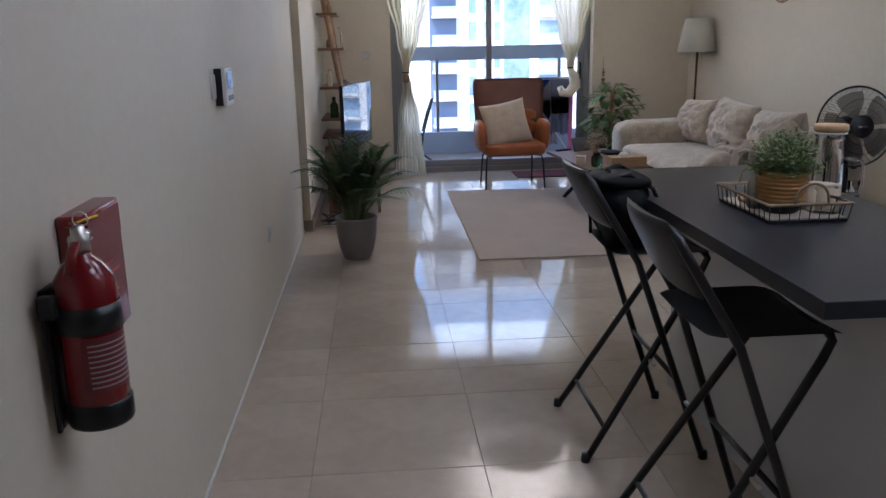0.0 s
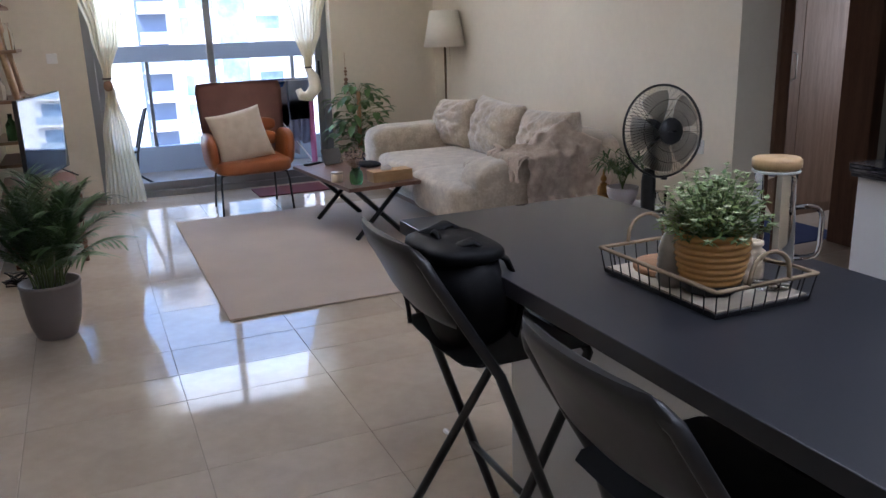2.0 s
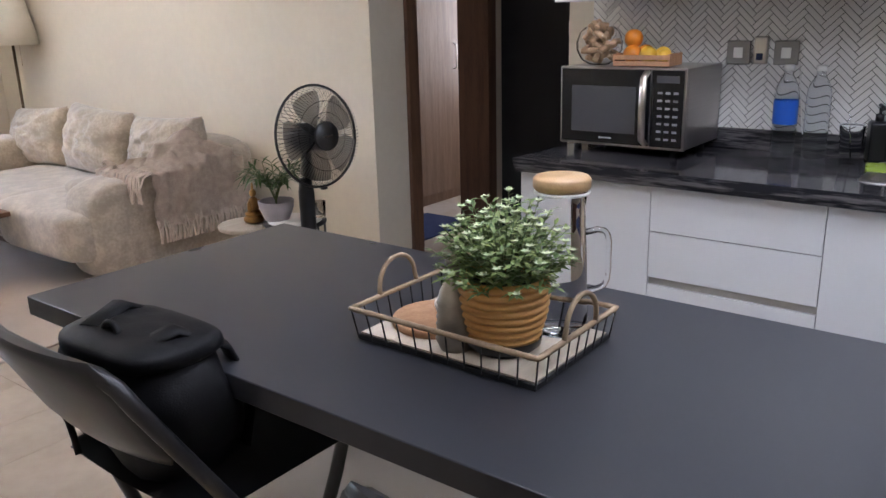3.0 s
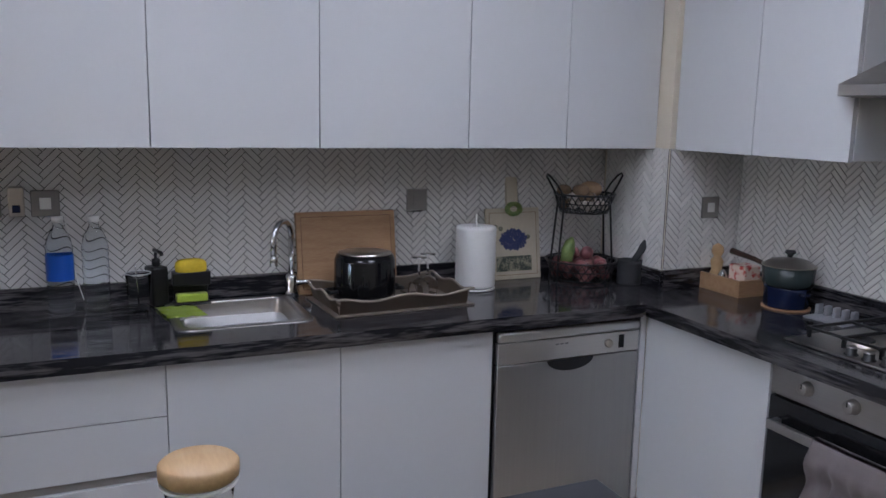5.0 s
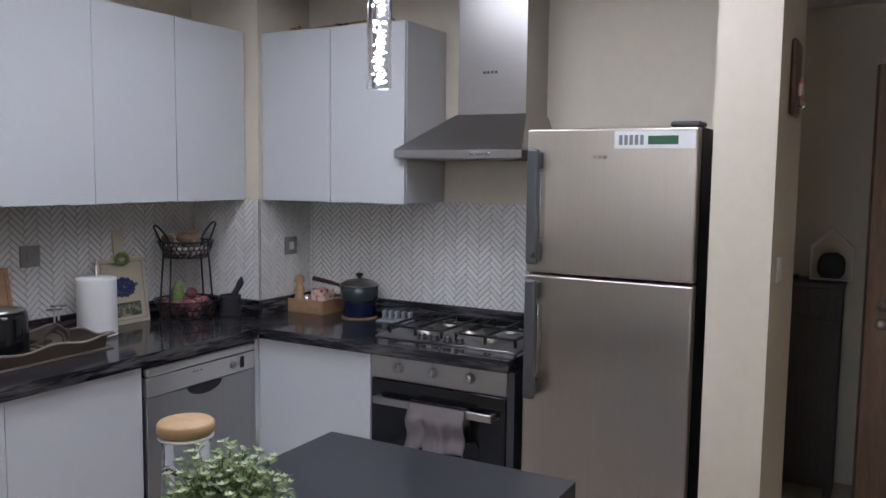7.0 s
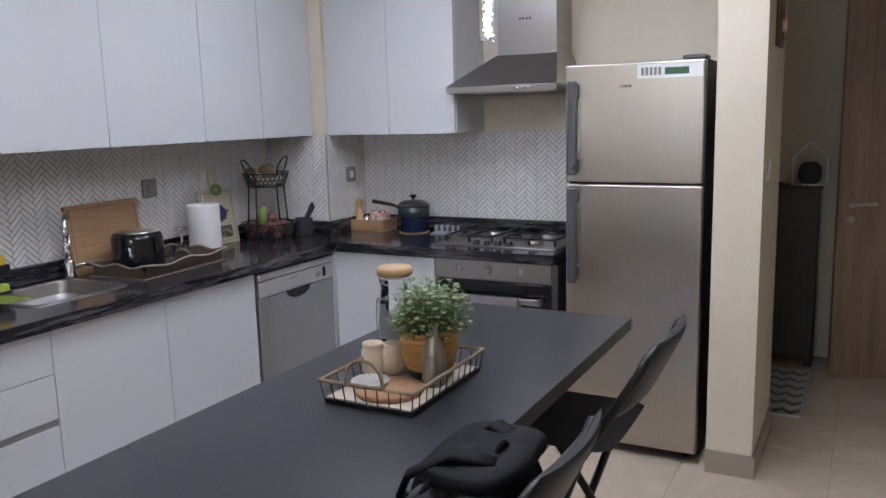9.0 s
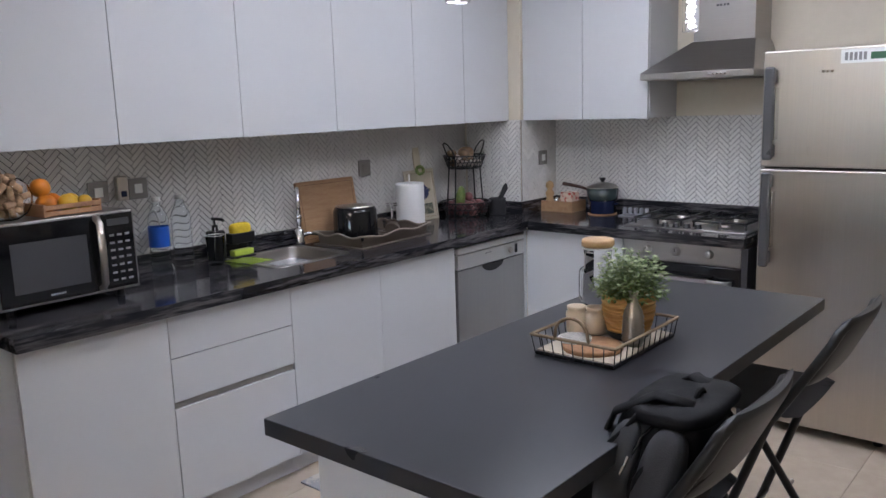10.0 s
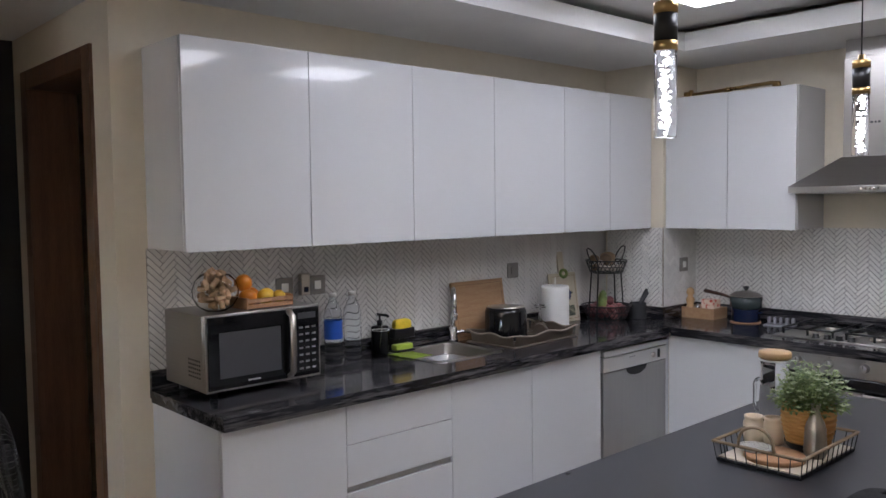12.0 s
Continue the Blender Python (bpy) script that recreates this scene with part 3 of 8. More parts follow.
# oven in the short run
_t = thing("built_in_oven", (2.505, 1.55, 0), 0, "built-under electric oven with a steel panel and black glass door", "oven")
part("body", B((-0.32, -0.27, 0.1), (0.3, 0.265, 0.845)), "carcass", _t)
part("control_panel", B((-0.325, 0.266, 0.752), (0.3, 0.29, 0.852), 0.002), "steel_h", _t, "brushed steel control panel")
part("door", B((-0.325, 0.266, 0.12), (0.3, 0.292, 0.745), 0.004), "black_gloss", _t, "black glass oven door")
part("window", B((-0.21, 0.2925, 0.25), (0.21, 0.2935, 0.62), 0.0), "black_gloss", _t)
_h = bmesh.new()
box(_h, (-0.285, 0.325, 0.652), (0.265, 0.34, 0.684), 0.004)
box(_h, (-0.285, 0.292, 0.656), (-0.265, 0.326, 0.68), 0.002)
box(_h, (0.245, 0.292, 0.656), (0.265, 0.326, 0.68), 0.002)
part("handle", _h, "steel_h", _t, "steel bar handle")
for _x in (0.174, 0.015, -0.156):
    _k = part("knob", L([(0, 0), (0.023, 0), (0.023, 0.004), (0.019, 0.006), (0.018, 0.026), (0.015, 0.028), (0, 0.028)], 24), "steel_h", _t, "round steel knob")
    _k.matrix_basis = pose(_x - 0.012, 0.29, 0.805, -90, 0, 0)
    part("pointer", B((_x - 0.0135, 0.3175, 0.807), (_x - 0.0105, 0.3195, 0.822)), "black_paint", _t)
    part("symbol", B((_x - 0.016, 0.2902, 0.836), (_x - 0.008, 0.2908, 0.84)), "ink", _t)
structure("oven_side_panel", (2.148, 1.27, 0.0), (2.178, 1.835, 0.848), "rubber", "grey side panel beside the oven")

# towel on the oven handle
def draped(bm, x0, x1, y, ztop, front, back, thick=0.006, n=22, m=18, seed=0):
    """A cloth hung over a bar along x."""
    rng = random.Random(seed)
    rows = []
    path = [(y - 0.016, ztop - back), (y - 0.016, ztop - back * 0.5), (y - 0.015, ztop - 0.01), (y - 0.008, ztop + 0.004), (y + 0.006, ztop + 0.007), (y + 0.018, ztop + 0.001), (y + 0.024, ztop - 0.03)]
    path += [(y + 0.026 + 0.012 * math.sin(i * 0.9), ztop - 0.03 - (front - 0.03) * i / 9) for i in range(1, 10)]
    for j, (py, pz) in enumerate(path):
        f = max(0, (ztop - pz)) / front
        rows.append([bm.verts.new((x0 + (x1 - x0) * i / n + 0.012 * f * math.sin(i * 0.8 + seed), py + (0.011 * f * math.sin(i * 1.3 + seed) if j > 6 else 0), pz - (0.02 * f * math.sin(i * 0.5 + seed) if j > 6 else 0))) for i in range(n + 1)])
    for p, q in zip(rows, rows[1:]):
        for i in range(n):
            bm.faces.new((p[i], p[i + 1], q[i + 1], q[i])).smooth = True
    bmesh.ops.solidify(bm, geom=bm.faces[:], thickness=thick)
    return bm


_tw = part("hand_towel", draped(bmesh.new(), 2.325, 2.585, 1.8825, 0.686, 0.19, 0.14, seed=3), "towel", None)
tagged(_tw, "grey-pink terry hand towel hung over the oven handle", "towel")

# hob
_t = thing("gas_hob", (2.525, 1.52, 0.903), 0, "four burner steel gas hob with black pan supports", "hob")
part("plate", B((-0.34, -0.24, 0), (0.32, 0.24, 0.008), 0.003), "steel_h", _t, "brushed steel plate")
for _x, _y, _r in ((-0.17, 0.1, 0.03), (-0.17, -0.12, 0.038), (0.15, 0.09, 0.038), (0.15, -0.13, 0.03), (-0.02, -0.02, 0.05)):
    _bn = part("burner", L([(0, 0.008), (_r * 1.2, 0.008), (_r * 1.2, 0.014), (_r, 0.018), (_r, 0.026), (0, 0.026)], 20, (_x, _y, 0)), "steel", _t)
    part("cap", L([(0, 0.026), (_r * 0.85, 0.026), (_r * 0.85, 0.031), (_r * 0.7, 0.034), (0, 0.034)], 20, (_x, _y, 0)), "black_paint", _bn, "black enamel burner cap")
for _x0, _x1 in ((-0.31, -0.04), (0.03, 0.29)):
    _g = bmesh.new()
    for _x in (_x0, (_x0 + _x1) / 2, _x1):
        box(_g, (_x - 0.005, -0.215, 0.036), (_x + 0.005, 0.18, 0.046), 0.002)
        for _y in (-0.2, 0.165):
            box(_g, (_x - 0.005, _y - 0.005, 0.008), (_x + 0.005, _y + 0.005, 0.037))
    for _y in (-0.21, -0.02, 0.17):
        box(_g, (_x0 - 0.003, _y - 0.005, 0.0365), (_x1 + 0.003, _y + 0.005, 0.0455), 0.002)
    part("pan_support", _g, "black_paint", _t, "black cast iron pan support")
for _x in (0.1, 0.04, -0.02, -0.08):
    _k = part("knob", L([(0, 0.008), (0.021, 0.008), (0.021, 0.012), (0.016, 0.014), (0.0155, 0.03), (0, 0.03)], 18, (_x, 0.205, 0)), "black_plastic", _t)
    part("knob_cap", L([(0, 0.0302), (0.0155, 0.0302), (0.0135, 0.034), (0, 0.034)], 18, (_x, 0.205, 0)), "steel_h", _k, "steel knob top")

# cooker hood
_t = thing("cooker_hood", (2.505, 1.265, 1.672), 0, "stainless steel chimney cooker hood over the hob", "cooker hood")
_h = bmesh.new()
box(_h, (-0.3, 0.002, 0), (0.297, 0.42, 0.035), 0.002)
_lo = [_h.verts.new(p) for p in ((-0.3, 0.002, 0.035), (0.297, 0.002, 0.035), (0.297, 0.42, 0.035), (-0.3, 0.42, 0.035))]
_hi = [_h.verts.new(p) for p in ((-0.24, 0.002, 0.19), (0.09, 0.002, 0.19), (0.09, 0.24, 0.19), (-0.24, 0.24, 0.19))]
for _i in range(4):
    _h.faces.new((_lo[_i], _lo[(_i + 1) % 4], _hi[(_i + 1) % 4], _hi[_i]))
_h.faces.new(_hi)
part("canopy", _h, "steel_h", _t, "brushed steel sloping canopy")
part("chimney", B((-0.235, 0.002, 0.19), (0.085, 0.235, 0.71), 0.002), "steel_h", _t, "brushed steel chimney")
part("chimney_sleeve", B((-0.23, 0.002, 0.712), (0.08, 0.23, 0.807)), "steel_h", _t)
part("filter", B((-0.27, 0.03, -0.004), (0.27, 0.39, 0.0005)), "carcass", _t)
for _i in range(5):
    part("button", B((-0.165 + _i * 0.02, 0.4195, 0.012), (-0.152 + _i * 0.02, 0.4235, 0.024), 0.002), "chrome", _t)
for _i, _w in enumerate((0.012, 0.01, 0.013, 0.012)):
    part("badge", B((-0.1 + _i * 0.018, 0.2345, 0.36), (-0.1 + _i * 0.018 + _w, 0.237, 0.371)), "rubber", _t)

# refrigerator
_t = thing("refrigerator", (1.7785, 1.6, 0), 0, "tall stainless steel fridge freezer with grey bar handles and dark sides", "refrigerator")
part("body", B((-0.3, -0.3, 0.04), (0.3, 0.262, 1.765), 0.006), "black_plastic", _t, "dark grey cabinet sides")
part("top_cover", B((-0.3, -0.3, 1.7655), (0.3, 0.25, 1.772), 0.003), "rubber", _t)
part("freezer_door", B((-0.3, 0.268, 1.256), (0.3, 0.323, 1.77), 0.008, 3), "steel", _t, "brushed stainless steel freezer door")
part("fridge_door", B((-0.3, 0.268, 0.05), (0.3, 0.323, 1.247), 0.008, 3), "steel", _t, "brushed stainless steel fridge door")
part("hinge_cover", B((-0.3, 0.2, 1.772), (-0.2, 0.3, 1.79), 0.008), "rubber", _t)
for _lo, _hi in ((1.29, 1.7), (0.8, 1.235)):
    _h = bmesh.new()
    box(_h, (0.232, 0.36, _lo), (0.276, 0.385, _hi), 0.01, 3)
    box(_h, (0.236, 0.322, _lo + 0.01), (0.272, 0.362, _lo + 0.07), 0.006)
    box(_h, (0.236, 0.322, _hi - 0.07), (0.272, 0.362, _hi - 0.01), 0.006)
    _hh = part("handle", _h, "handle_grey", _t, "long grey bar handle")
    part("inlay", B((0.226, 0.325, _lo + 0.09), (0.2345, 0.368, _hi - 0.09), 0.002), "chrome", _hh)
for _x in (-0.24, 0.24):
    for _y in (-0.24, 0.22):
        part("foot", L([(0, 0), (0.022, 0), (0.022, 0.02), (0.015, 0.041), (0, 0.041)], 14, (_x, _y, 0)), "black_plastic", _t)
_l = part("energy_label", B((-0.29, 0.3232, 1.70), (-0.02, 0.3238, 1.758)), "label_white", _t, "white energy label with a green field")
part("green_field", B((-0.235, 0.3239, 1.713), (-0.135, 0.3244, 1.742)), "label_green", _l)
for _i in range(5):
    part("bar", B((-0.12 + 0.018 * _i, 0.3239, 1.712), (-0.108 + 0.018 * _i, 0.3243, 1.745)), "ink", _l)
for _i in range(3):
    part("badge", B((0.005 + _i * 0.018, 0.3232, 1.665), (0.017 + _i * 0.018, 0.3245, 1.676)), "chrome", _t)

# gas pipe above the short cabinets
_t = thing("gas_pipe", (0, 0, 0), 0, "yellow brass gas pipe on top of the wall cabinets", "pipe")
part("pipe", T([(3.58, 1.4, 2.3), (3.02, 1.42, 2.315), (2.98, 1.42, 2.31), (2.975, 1.42, 2.27)], 0.011, 10), "brass", _t)
for _x in (3.57, 3.3, 3.0):
    part("joint", T([(_x - 0.018, 1.41, 2.306), (_x + 0.018, 1.41, 2.306)], 0.016, 10), "brass", _t)
part("tap_body", T([(3.55, 1.4, 2.262), (3.55, 1.4, 2.33)], 0.014, 10), "brass", _t)

# island table
_t = thing("kitchen_island", (1.86, 3.8, 0), 0, "long black topped island table on a white panel base", "island table")
part("top", B((-0.348, -0.875, 0.878), (0.338, 0.874, 0.918), 0.002), "table_top", _t, "matt anthracite laminate top")
part("base_panel", B((-0.048, -0.835, 0.002), (0.31, 0.75, 0.8775)), "gloss_white", _t, "glossy white base panels")

# pendants
def pendant(x, y, zb, label):
    t = thing("pendant_light", (x, y, zb), 0, label, "pendant lamp", "pendant lamps over the island")
    part("tube", L([(0, 0), (0.025, 0), (0.026, 0.003), (0.026, 0.2), (0.0, 0.2)], 24), "crystal", t, "clear acrylic tube full of lit bubbles")
    rng = random.Random(int(y * 10))
    bm = bmesh.new()
    for _ in range(130):
        a, r, z = rng.uniform(0, 6.3), rng.uniform(0, 0.013), rng.uniform(0.008, 0.195)
        s = rng.uniform(0.0015, 0.004)
        bmesh.ops.create_icosphere(bm, subdivisions=1, radius=s, matrix=Matrix.Translation((r * math.cos(a), r * math.sin(a), z)))
    part("bubbles", bm, "bubbles", t, "glowing bubbles")
    part("lower_ring", L([(0.02, 0.2), (0.028, 0.2), (0.028, 0.222), (0.02, 0.222)], 24), "brass", t)
    part("holder", L([(0.0, 0.2225), (0.027, 0.2225), (0.027, 0.285), (0.0, 0.285)], 24), "black_paint", t, "black lamp holder")
    part("upper_ring", L([(0.0, 0.2855), (0.028, 0.2855), (0.028, 0.31), (0.024, 0.312), (0.012, 0.314), (0.01, 0.33), (0, 0.33)], 24), "brass", t)
    part("cable", T([(0, 0, 0.33), (0, 0, 2.607 - zb)], 0.0022, 6), "black_plastic", t)
    part("ceiling_rose", L([(0, 2.59 - zb), (0.05, 2.59 - zb), (0.05, 2.612 - zb), (0, 2.612 - zb)], 20), "black_paint", t)


pendant(1.888, 4.34, 1.79, "slim pendant lamp with brass rings and a lit bubble tube")
pendant(1.888, 3.17, 1.785, "slim pendant lamp with brass rings and a lit bubble tube")
_t = thing("smoke_detector", (2.75, 3.15, 2.59), 0, "round white ceiling smoke detector", "smoke detector")
part("base", L([(0, 0.008), (0.055, 0.008), (0.055, 0.028), (0, 0.028)], 24), "white_plastic", _t)
part("cover", L([(0, -0.012), (0.03, -0.012), (0.045, 0.0), (0.048, 0.008), (0, 0.008)], 24), "white_plastic", _t)

# sockets and switches
def plate(name, at, size, face, material="handle_grey", label="", inner="white_plastic", n=1, kind="switch"):
    """A wall plate; face: the way it looks (w, e, n, s)."""
    t = thing(name, at, {"s": 0, "e": 90, "n": 180, "w": -90}[face], label, "switch" if "switch" in name else "socket")
    w, h = size
    part("plate", B((-w / 2, -0.009, -h / 2), (w / 2, 0, h / 2), 0.003), material, t)
    for i in range(n):
        cx = (i - (n - 1) / 2) * w / n
        part("rocker", B((cx - w / n * 0.2, -0.0125, -h * 0.22), (cx + w / n * 0.2, -0.0092, h * 0.22), 0.001), inner, t)
    return t


plate("wall_socket", (4.0085, 2.57, 1.249), (0.088, 0.088), "w", "socket_steel", "brushed steel blank plate on the tiled wall", "socket_steel")
plate("wall_socket", (4.0085, 4.09, 1.27), (0.088, 0.088), "w", "socket_steel", "brushed steel socket on the tiled wall")
plate("wall_socket", (4.0085, 3.915, 1.27), (0.088, 0.088), "w", "socket_steel", "brushed steel socket on the tiled wall")
plate("wall_socket", (3.5785, 1.44, 1.236), (0.088, 0.088), "w", "socket_steel", "brushed steel socket on the tiled column")
_t = thing("plug_adapter", (3.985, 4.0, 1.29), 0, "silver and black plug-in device between two sockets", "plug")
part("body", B((-0.02, -0.024, -0.06), (0.012, 0.024, 0.04), 0.006), "steel", _t)
part("button", B((-0.024, -0.012, -0.045), (-0.019, 0.012, -0.02), 0.002), "navy", _t)

# ---- things on the worktop ----
WT = 0.903
# microwave
_t = thing("microwave", (3.83, 4.4, WT), 0, "silver microwave oven with a black glass door", "microwave")
part("body", B((-0.17, -0.255, 0.036), (0.165, 0.255, 0.328), 0.004), "steel_h", _t, "silver metal case")
part("front_frame", B((-0.188, -0.255, 0.034), (-0.171, 0.255, 0.33), 0.003), "steel_h", _t)
part("door", B((-0.195, -0.118, 0.044), (-0.1885, 0.246, 0.322), 0.002), "black_gloss", _t, "black glass door")
part("door_window", B((-0.1962, -0.065, 0.085), (-0.1952, 0.2, 0.26)), "rubber", _t)
part("control_panel", B((-0.195, -0.246, 0.044), (-0.1885, -0.125, 0.322), 0.002), "black_gloss", _t, "black control panel")
part("display", B((-0.1962, -0.23, 0.278), (-0.1952, -0.145, 0.303)), "rubber", _t)
for _r in range(7):
    for _c in range(3):
        part("key", B((-0.1962, -0.228 + _c * 0.03, 0.07 + _r * 0.028), (-0.1952, -0.21 + _c * 0.03, 0.078 + _r * 0.028)), "ink", _t)
part("handle", T([(-0.19, -0.105, 0.052), (-0.222, -0.105, 0.072), (-0.228, -0.105, 0.18), (-0.222, -0.105, 0.295), (-0.19, -0.105, 0.316)], 0.014, 10, flat=0.7), "steel", _t, "curved silver handle")
for _i in range(6):
    part("badge_letter", B((-0.196, 0.03 + _i * 0.009, 0.062), (-0.195, 0.036 + _i * 0.009, 0.068)), "label_white", _t)
_v = bmesh.new()
for _r in range(5):
    for _c in range(6):
        box(_v, (-0.145 + _c * 0.018, 0.2548, 0.085 + _r * 0.016), (-0.135 + _c * 0.018, 0.2558, 0.092 + _r * 0.016))
part("vents", _v, "black_plastic", _t, "dark vent slots", "stuff")
for _x in (-0.14, 0.13):
    for _y in (-0.2, 0.2):
        part("foot", L([(0, 0), (0.016, 0), (0.014, 0.037), (0, 0.037)], 12, (_x, _y, 0)), "black_plastic", _t)

# bowl of corks
MT = WT + 0.3305
_t = thing("cork_bowl", (3.755, 4.55, MT), 0, "round clear glass bowl full of wine corks", "glass bowl")
part("bowl", L([(0, 0), (0.04, 0), (0.07, 0.02), (0.088, 0.055), (0.09, 0.085), (0.078, 0.12), (0.058, 0.142), (0.056, 0.142), (0.074, 0.12), (0.086, 0.085), (0.084, 0.055), (0.066, 0.023), (0.038, 0.004), (0, 0.004)], 32), "clear", _t)
_rng = random.Random(4)
_cb = bmesh.new()
lathe(_cb, [(0, -0.019), (0.0105, -0.019), (0.011, -0.017), (0.011, 0.017), (0.0105, 0.019), (0, 0.019)], 12)
_first = part("cork", _cb, "corkstop", _t)
_n = 0
for _k in range(64):
    _z = 0.022 + 0.132 * (_k / 64)
    _R = 0.066 * math.sqrt(max(0.1, 1 - ((_z - 0.075) / 0.095) ** 2)) if _z < 0.12 else 0.045 - (_z - 0.12) * 0.6
    _a = _k * 2.399
    _r = _R * (0.55 + 0.45 * _rng.random()) if _k % 3 else _R * 0.25
    _o = _first if _k == 0 else new("cork", _first.data)
    _o.parent = _t
    _o.matrix_basis = pose(_r * math.cos(_a), _r * math.sin(_a), _z, _rng.uniform(0, 180), _rng.uniform(0, 180), _rng.uniform(0, 180))

# fruit box
_t = thing("fruit_box", (3.76, 4.35, MT), 4, "small wooden crate holding oranges and lemons", "fruit box")
for _x in (-0.07, 0.07):
    for _z in (0.0, 0.022):
        part("slat", B((_x - 0.003, -0.105, _z + 0.002), (_x + 0.003, 0.105, _z + 0.019), 0.001), "cork", _t)
for _y in (-0.105, 0.105):
    part("end_board", B((-0.073, _y - 0.004, 0), (0.073, _y + 0.004, 0.045), 0.001), "cork", _t)
part("base", B((-0.066, -0.1, 0.0), (0.066, 0.1, 0.004)), "cork", _t)
for _i, (_x, _y, _z, _r, _m, _n) in enumerate(((0, 0.06, 0.04, 0.036, "orange", "orange"), (-0.02, -0.01, 0.038, 0.034, "lemon", "lemon"), (0.03, -0.05, 0.036, 0.032, "lemon", "lemon"), (0.035, 0.02, 0.04, 0.035, "orange", "orange"), (-0.025, -0.072, 0.034, 0.028, "lemon", "lemon"), (0.02, 0.065, 0.098, 0.035, "orange", "orange"))):
    _o = part(_n, P((0, 0, 0), (2 * _r, 2 * _r, 1.9 * _r), 2.1, 12), _m)
    _o.matrix_basis = _t.matrix_basis @ pose(_x, _y, _z, _i * 30, _i * 20, 0)
    tagged(_o, "ripe " + _n + " in the wooden fruit crate", "fruit", "fruit in the crate")

# bottles
def bottle(x, y, h, r, label, cap, band):
    t = thing("water_bottle", (x, y, WT), 0, label, "bottle")
    prof = [(0, 0.002), (r * 0.8, 0), (r, 0.01)]
    z = 0.02
    while z < h * 0.66:
        prof += [(r, z), (r * 0.95, z + 0.008)]
        z += 0.02
    prof += [(r, h * 0.68), (r * 0.85, h * 0.78), (r * 0.45, h * 0.88), (r * 0.36, h * 0.9), (r * 0.36, h * 0.95)]
    part("body", L(prof, 24), "pet", t, "clear ribbed plastic")
    part("cap", L([(0, h * 0.94), (r * 0.42, h * 0.94), (r * 0.42, h), (0, h)], 18), cap, t)
    if band:
        part("wrapper", L([(r * 1.015, h * 0.36), (r * 1.015, h * 0.62)], 24), band, t, "blue printed wrapper")


bottle(3.93, 3.88, 0.33, 0.043, "clear plastic water bottle with a blue label", "white_plastic", "blue_label")
bottle(3.93, 3.77, 0.33, 0.043, "clear ribbed plastic water bottle without a label", "white_plastic", None)
# glass, soap, sponge holder, cloth
_t = thing("drinking_glass", (3.88, 3.64, WT), 0, "clear drinking glass with a metal spoon inside", "glass")
part("tumbler", L([(0, 0), (0.03, 0), (0.032, 0.01), (0.042, 0.135), (0, 0.1352)], 24), "water", _t)
# White ring painted in for the bright glint on the glass edge.
part("rim", T(arc((0, 0, 0.1355), 0.0415, 0, 360, 28, v=(0, 1, 0))[:-1], 0.0012, 6, True), "label_white", _t)
part("spoon", T([(0.015, 0, 0.02), (-0.025, 0.01, 0.175)], 0.0022, 6), "chrome", _t)
_t = thing("soap_dispenser", (3.97, 3.575, WT), 200, "black soap dispenser with a pump", "soap dispenser")
part("bottle", B((-0.035, -0.03, 0), (0.035, 0.03, 0.14), 0.008), "black_plastic", _t)
part("neck", L([(0, 0.14), (0.014, 0.14), (0.014, 0.165), (0.005, 0.167), (0.005, 0.19), (0, 0.19)], 16), "black_plastic", _t)
part("pump_head", T([(-0.012, 0, 0.195), (0.045, 0, 0.192), (0.05, 0, 0.184)], 0.007, 8), "black_plastic", _t)
_t = thing("sponge_holder", (3.945, 3.46, WT), 0, "black wire sponge holder with yellow sponges", "sponge holder")
part("frame", B((-0.03, -0.065, 0.0), (0.03, 0.065, 0.008), 0.002), "black_plastic", _t)
part("back_panel", B((0.02, -0.06, 0.008), (0.027, 0.06, 0.12), 0.003), "black_plastic", _t)
part("front_panel", B((-0.03, -0.065, 0.07), (0.02, 0.065, 0.12), 0.004), "black_plastic", _t)
part("sponge", P((-0.005, 0, 0.135), (0.05, 0.11, 0.06), 3.2, 12), "yellow", _t, "yellow sponge")
part("lower_sponge", B((-0.028, -0.055, 0.01), (0.015, 0.055, 0.04), 0.006), "lime", _t)
_c = bmesh.new()
_g = [[_c.verts.new((3.73 + 0.17 * i / 14, 3.43 + 0.13 * j / 12 + 0.03 * i / 14, WT + 0.006 + 0.006 * noise.noise(Vector((i * 0.5, j * 0.5, 1))))) for j in range(13)] for i in range(15)]
for _i in range(14):
    for _j in range(12):
        _c.faces.new((_g[_i][_j], _g[_i + 1][_j], _g[_i + 1][_j + 1], _g[_i][_j + 1])).smooth = True
bmesh.ops.solidify(_c, geom=_c.faces[:], thickness=0.003)
tagged(part("dish_cloth", _c, "lime"), "lime green dish cloth lying beside the sink", "cloth")
_t = thing("cable", (0, 0, 0), 0, "thin white charging cable on the worktop", "cable")
part("lead", T([(3.99, 3.86, 1.23), (3.98, 3.83, 1.0), (3.96, 3.8, 0.895), (3.9, 3.7, 0.893), (3.94, 3.62, 0.893)], 0.002, 6), "white_plastic", _t)

